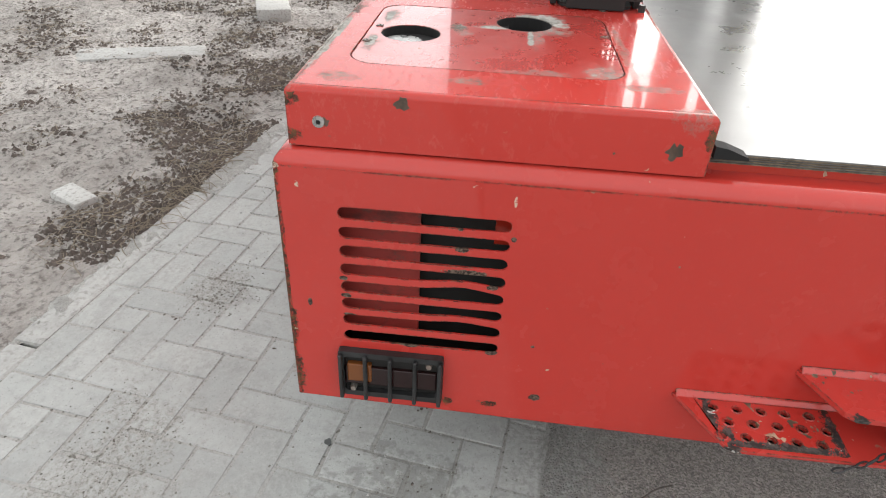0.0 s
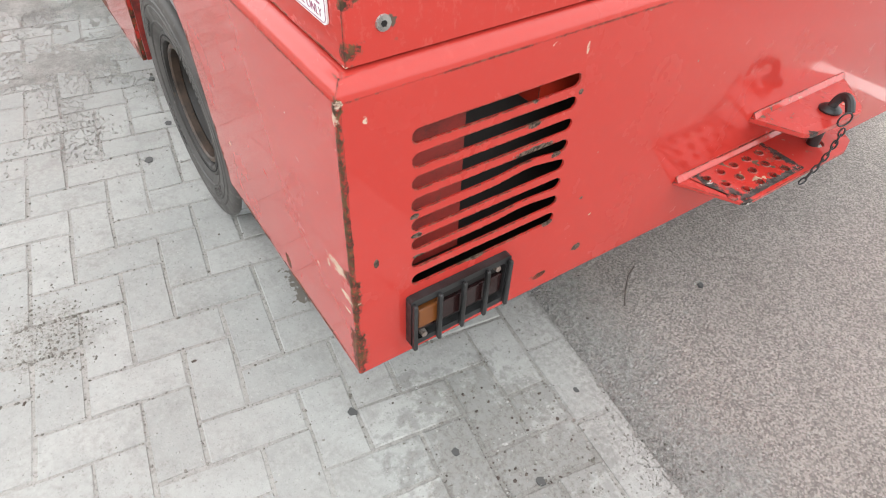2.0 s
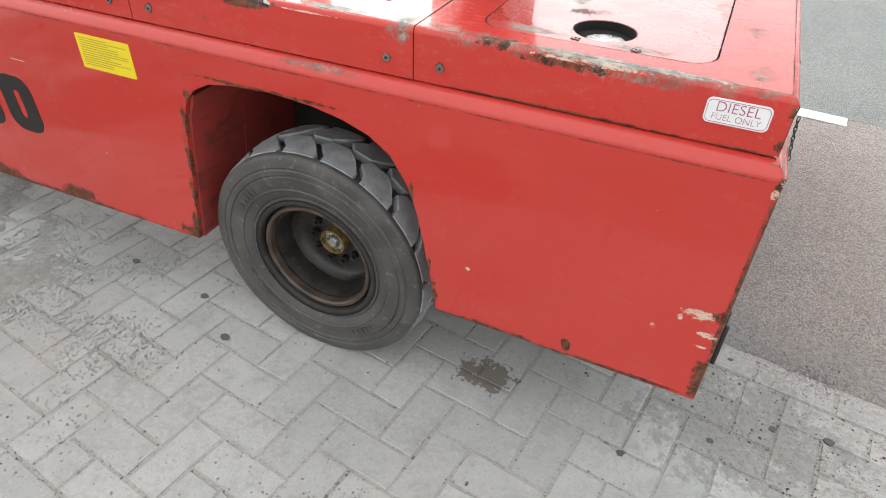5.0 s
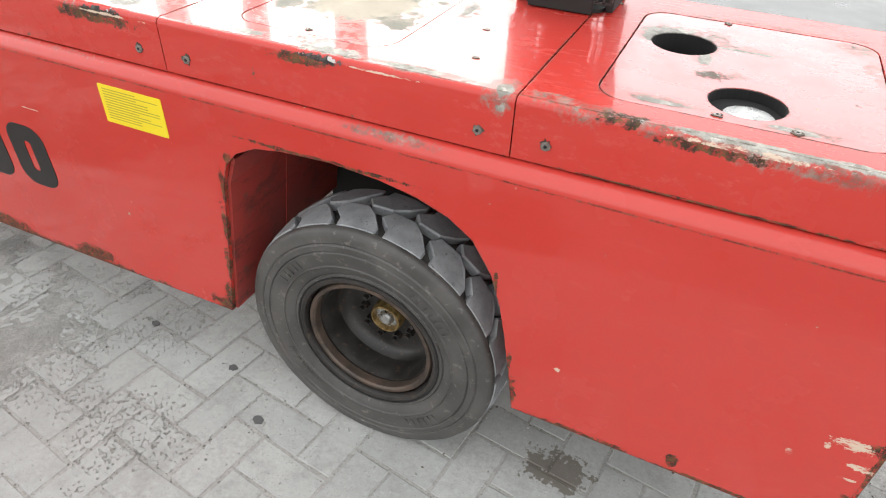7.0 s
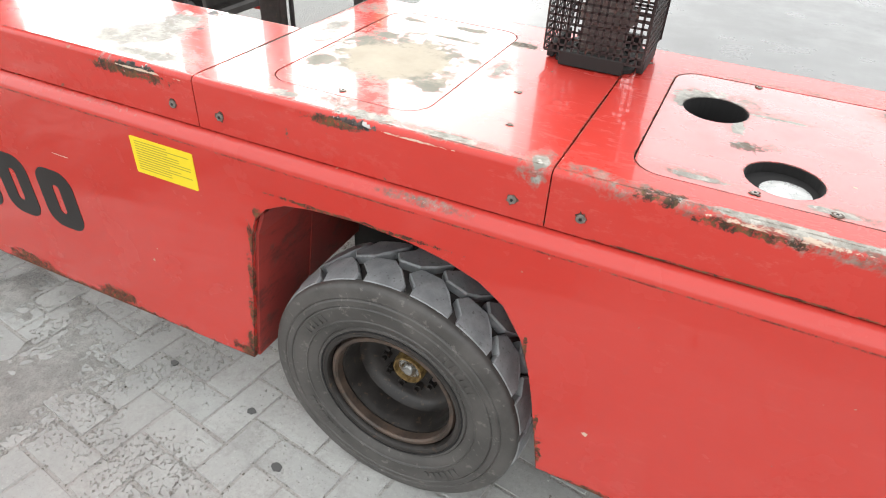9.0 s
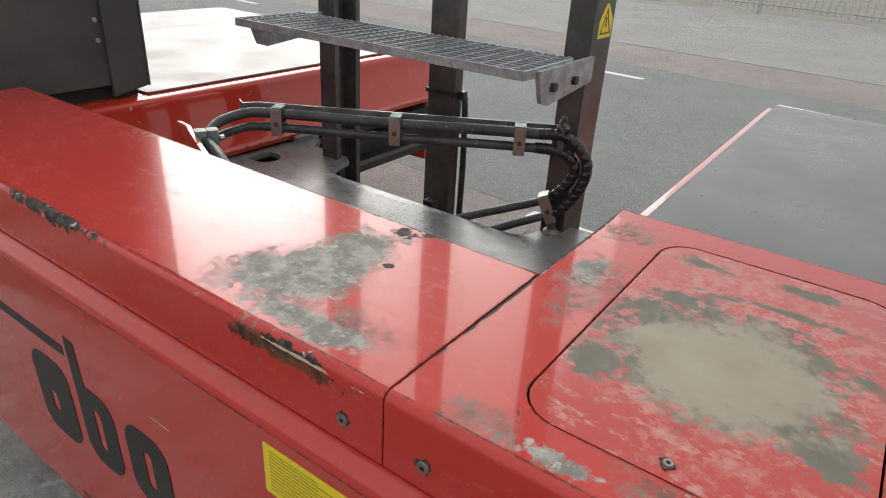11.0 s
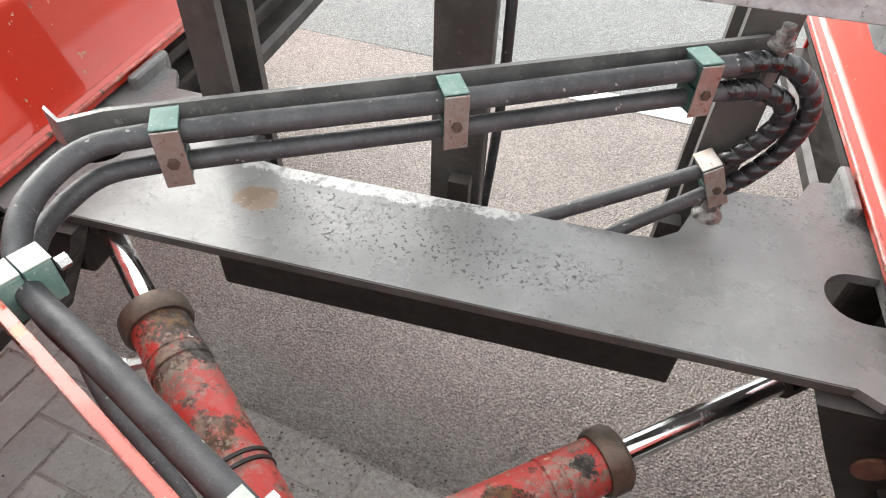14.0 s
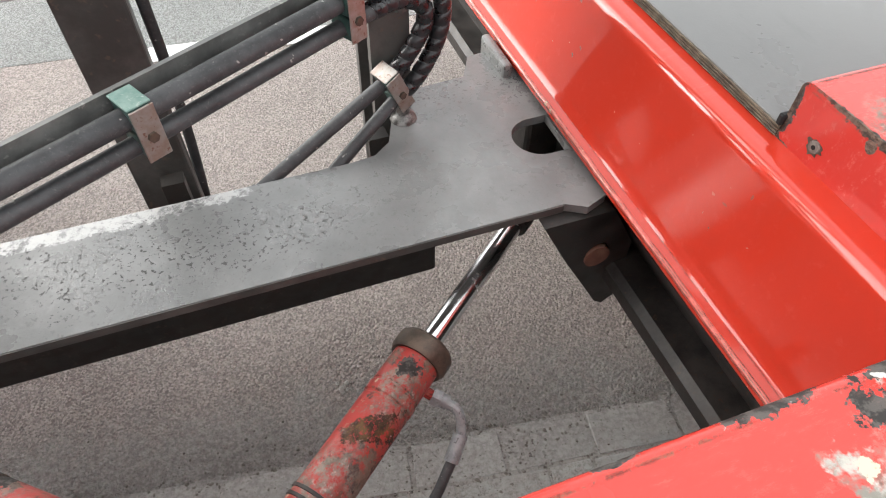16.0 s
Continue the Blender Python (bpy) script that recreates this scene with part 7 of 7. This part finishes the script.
part("joint_sand", bm, M_JOINT, paving)


def paver_verts(rnd, length):
    """A paver 0.21 by 0.105 with a worn, slightly uneven upper edge; its top lies at z 0."""
    out = []
    hx, hy = length / 2 - 0.0027, PW / 2 - 0.0027
    for z, ins in ((-0.05, 0.0), (-0.004, 0.0), (0.0, 0.0038)):
        for sx, sy in ((-1, -1), (1, -1), (1, 1), (-1, 1)):
            out.append((sx * (hx - ins) + rnd.uniform(-1, 1) * 0.0024, sy * (hy - ins) + rnd.uniform(-1, 1) * 0.0024, z + (rnd.uniform(-1, 1) * 0.001 if z == 0 else 0)))
    return out


P_FACES = [(8, 9, 10, 11)] + [(r * 4 + i, r * 4 + (i + 1) % 4, r * 4 + 4 + (i + 1) % 4, r * 4 + 4 + i) for r in (0, 1) for i in range(4)]
rnd = random.Random(21)
shapes = {}
for length in (PL, PW):
    shapes[length] = []
    for k in range(6):
        me = bpy.data.meshes.new("paver")
        me.from_pydata(paver_verts(rnd, length), [], P_FACES)
        me.materials.append(M_PAVER)
        shapes[length].append(me)
slots_ = []
# soldier rows beside the kerb and the asphalt
V_LO, V_HI = V0 - 8 * PW, V0 + 4 * PW
for v in (V_LO - PW / 2, V_HI + PW / 2):
    u = -11.9
    while u < 6.8:
        slots_.append((u + PL / 2, v, 0.0, PL))
        u += PL
# 90 degree herringbone on a grid of half-paver cells, half pavers where it meets the borders
for i in range(-110, 64):
    for j in range(-9, 4):
        k = (i + j) % 4
        if k == 1 and j > -9:
            slots_.append((U0 + (i + 1) * PW, V0 + (j + 0.5) * PW, 0.0, PL))
        elif k == 3 and -8 <= j <= 2:
            slots_.append((U0 + (i + 0.5) * PW, V0 + (j + 1) * PW, pi / 2, PL))
        elif k == 3:
            slots_.append((U0 + (i + 0.5) * PW, V0 + (3.5 if j == 3 else -7.5) * PW, 0.0, PW))
near = sorted(slots_, key=lambda c: abs(c[0] + 0.75) + 0.6 * abs(c[1] + 0.1))
verts, faces = [], []
for n_, (u, v, a, length) in enumerate(near):
    m = Matrix.Translation(road(u, v, rnd.uniform(0.0002, 0.0022))) @ Matrix.Rotation(ROAD_TURN + a + rnd.uniform(-0.012, 0.012), 4, "Z") @ Matrix.Rotation(rnd.uniform(-0.005, 0.005), 4, "X") @ Matrix.Rotation(rnd.uniform(-0.004, 0.004), 4, "Y")
    if n_ < 300:
        ob = new("paver", rnd.choice(shapes[length]))
        ob.parent = paving
        ob.matrix_basis = m
    else:
        k = len(verts)
        verts += [tuple(m @ Vector(p)) for p in paver_verts(rnd, length)]
        faces += [tuple(k + i for i in f) for f in P_FACES]
me = bpy.data.meshes.new("pavers_beyond")
me.from_pydata(verts, [], faces)
me.materials.append(M_PAVERS)
ob = new("pavers_beyond", me)
ob.parent = paving
ob["kind"] = "stuff"

# crumbs of soil lying in and along the joints
def along_joints(rnd):
    while True:
        u, v, a, length = rnd.choice(near[:900])
        p, q = rnd.uniform(-0.5, 0.5) * length, rnd.choice((-0.5, 0.5)) * PW
        if rnd.random() < 0.33:
            p, q = rnd.choice((-0.5, 0.5)) * length, rnd.uniform(-0.5, 0.5) * PW
        w = 0.006 if rnd.random() < 0.75 else 0.016
        p, q = p + rnd.gauss(0, w), q + rnd.gauss(0, w)
        uu, vv = (u + p, v + q) if a == 0 else (u - q, v + p)
        if noise.fractal(Vector((uu * 4, vv * 4, 2)), 0.8, 2.0, 4) > rnd.uniform(-0.5, 0.55):
            return road(uu, vv, 0.0008)


scatter("joint_crumbs", "brown-grey soil crumbs lying in the paving joints", "soil", M_CRUMB, 17000, along_joints, (0.0008, 0.0048), 0.55, 31)
for at, spread in (((0.04, -0.50), (0.16, 0.09)), ((-0.70, -0.50), (0.08, 0.06)), ((0.28, 0.26), (0.2, 0.14)), ((-1.75, 0.78), (0.3, 0.07)), ((-2.4, 0.86), (0.3, 0.07))):
    scatter("dirt_crumbs", "loose brown-grey soil crumbs in a patch on the pavers", "soil", M_CRUMB, 900, lambda r: (r.gauss(at[0], spread[0]), r.gauss(at[1], spread[1]), 0.0012), (0.0008, 0.0055), 0.6, 33)
scatter("joint_grit", "pale grit lying in the paving joints", "grit", M_PEBBLE, 3500, along_joints, (0.0008, 0.0042), 0.6, 32)

# flattened dark spots trodden onto the paving
for k, (x, y, r) in enumerate(((-0.108, 0.02, 0.012), (-1.286, -0.09, 0.017), (-1.793, 0.067, 0.014), (-1.464, 0.028, 0.014), (0.252, 0.273, 0.012), (0.392, 0.295, 0.014), (0.126, 0.489, 0.008), (0.1, 0.16, 0.011), (0.06, 1.016, 0.009))):
    bm = bmesh.new()
    ringv = [bm.verts.new((x + r * random.uniform(0.7, 1.2) * cos(2 * pi * i / 12), y + r * random.uniform(0.6, 1.0) * sin(2 * pi * i / 12), 0.0035)) for i in range(12)]
    lo = [bm.verts.new((v.co.x, v.co.y, -0.004)) for v in ringv]
    bm.faces.new(ringv)
    for i in range(12):
        bm.faces.new((ringv[i], lo[i], lo[(i + 1) % 12], ringv[(i + 1) % 12]))
    tagged(part("gum_spot", bm, M_SPOT, None), "flattened dark gum spot on the ground", "gum", "gum spots")


# soil drifted thinly over the paving and along the asphalt
def drift(label, u0, u1, v0, v1, weight, seed, material=M_DRIFT):
    nu_, nv_ = int((u1 - u0) / 0.010), int((v1 - v0) / 0.010)
    bm = bmesh.new()
    rows = []
    for i in range(nu_ + 1):
        row = []
        for j in range(nv_ + 1):
            u, v = u0 + (u1 - u0) * i / nu_, v0 + (v1 - v0) * j / nv_
            edge = min(1, 6 * i / nu_, 6 * (nu_ - i) / nu_, 5 * j / nv_, 5 * (nv_ - j) / nv_)
            h = 0.5 * noise.fractal(Vector((u * 3, v * 3, seed)), 0.8, 2.1, 6) + 0.22 * noise.noise(Vector((u * 31, v * 31, seed))) + 0.20 * noise.noise(Vector((u * 74, v * 74, seed))) + weight(u, v)
            crumb = 0.0022 * noise.noise(Vector((u * 55, v * 55, seed + 4)))
            row.append(bm.verts.new(road(u, v, max(-0.012, min(0.0042 + 0.0015 * h + crumb, 0.034 * h)) * edge - 0.008 * (1 - edge))))
        rows.append(row)
    for i in range(nu_):
        for j in range(nv_):
            q = (rows[i][j], rows[i + 1][j], rows[i + 1][j + 1], rows[i][j + 1])
            if max(w.co.z for w in q) > -0.0035:
                bm.faces.new(q)
    for w in [w for w in bm.verts if not w.link_faces]:
        bm.verts.remove(w)
    tagged(part("soil_sheet", bm, material, None, smooth=True), label, "soil", kind="stuff")


drift("dry sandy soil drifted thinly over the pavers", -4.2, -1.25, -0.95, 0.05, lambda u, v: 0.10 - 0.40 * max(0, (u + 2.3) / 0.5) - 0.3 * max(0, -v - 0.40), 1.5)
drift("soil washed over the kerb stones", -7.0, 1.9, -1.13, -0.80, lambda u, v: 0.0 - 3.5 * max(0, v + 1.04) - 6 * max(0, -1.06 - v), 10.5)

# small clods of earth on the asphalt
CLODS = ((-2.058, 1.071, 0.016), (-1.956, 1.174, 0.006), (-2.142, 1.123, 0.005), (0.057, 1.018, 0.012), (0.101, 0.909, 0.007), (0.39, 0.885, 0.005), (0.112, 0.688, 0.006))
for x, y, r in CLODS:
    bm = bmesh.new()
    for _ in range(7):
        c = Vector((x + random.uniform(-1, 1) * r, y + random.uniform(-1, 1) * r, -0.004))
        bmesh.ops.create_icosphere(bm, subdivisions=1, radius=r * random.uniform(0.25, 0.5), matrix=Matrix.Translation(c))
    tagged(part("earth_clod", bm, M_DRIFT, None), "crumbly brown clod of earth on the asphalt", "clod", "clods on the asphalt")
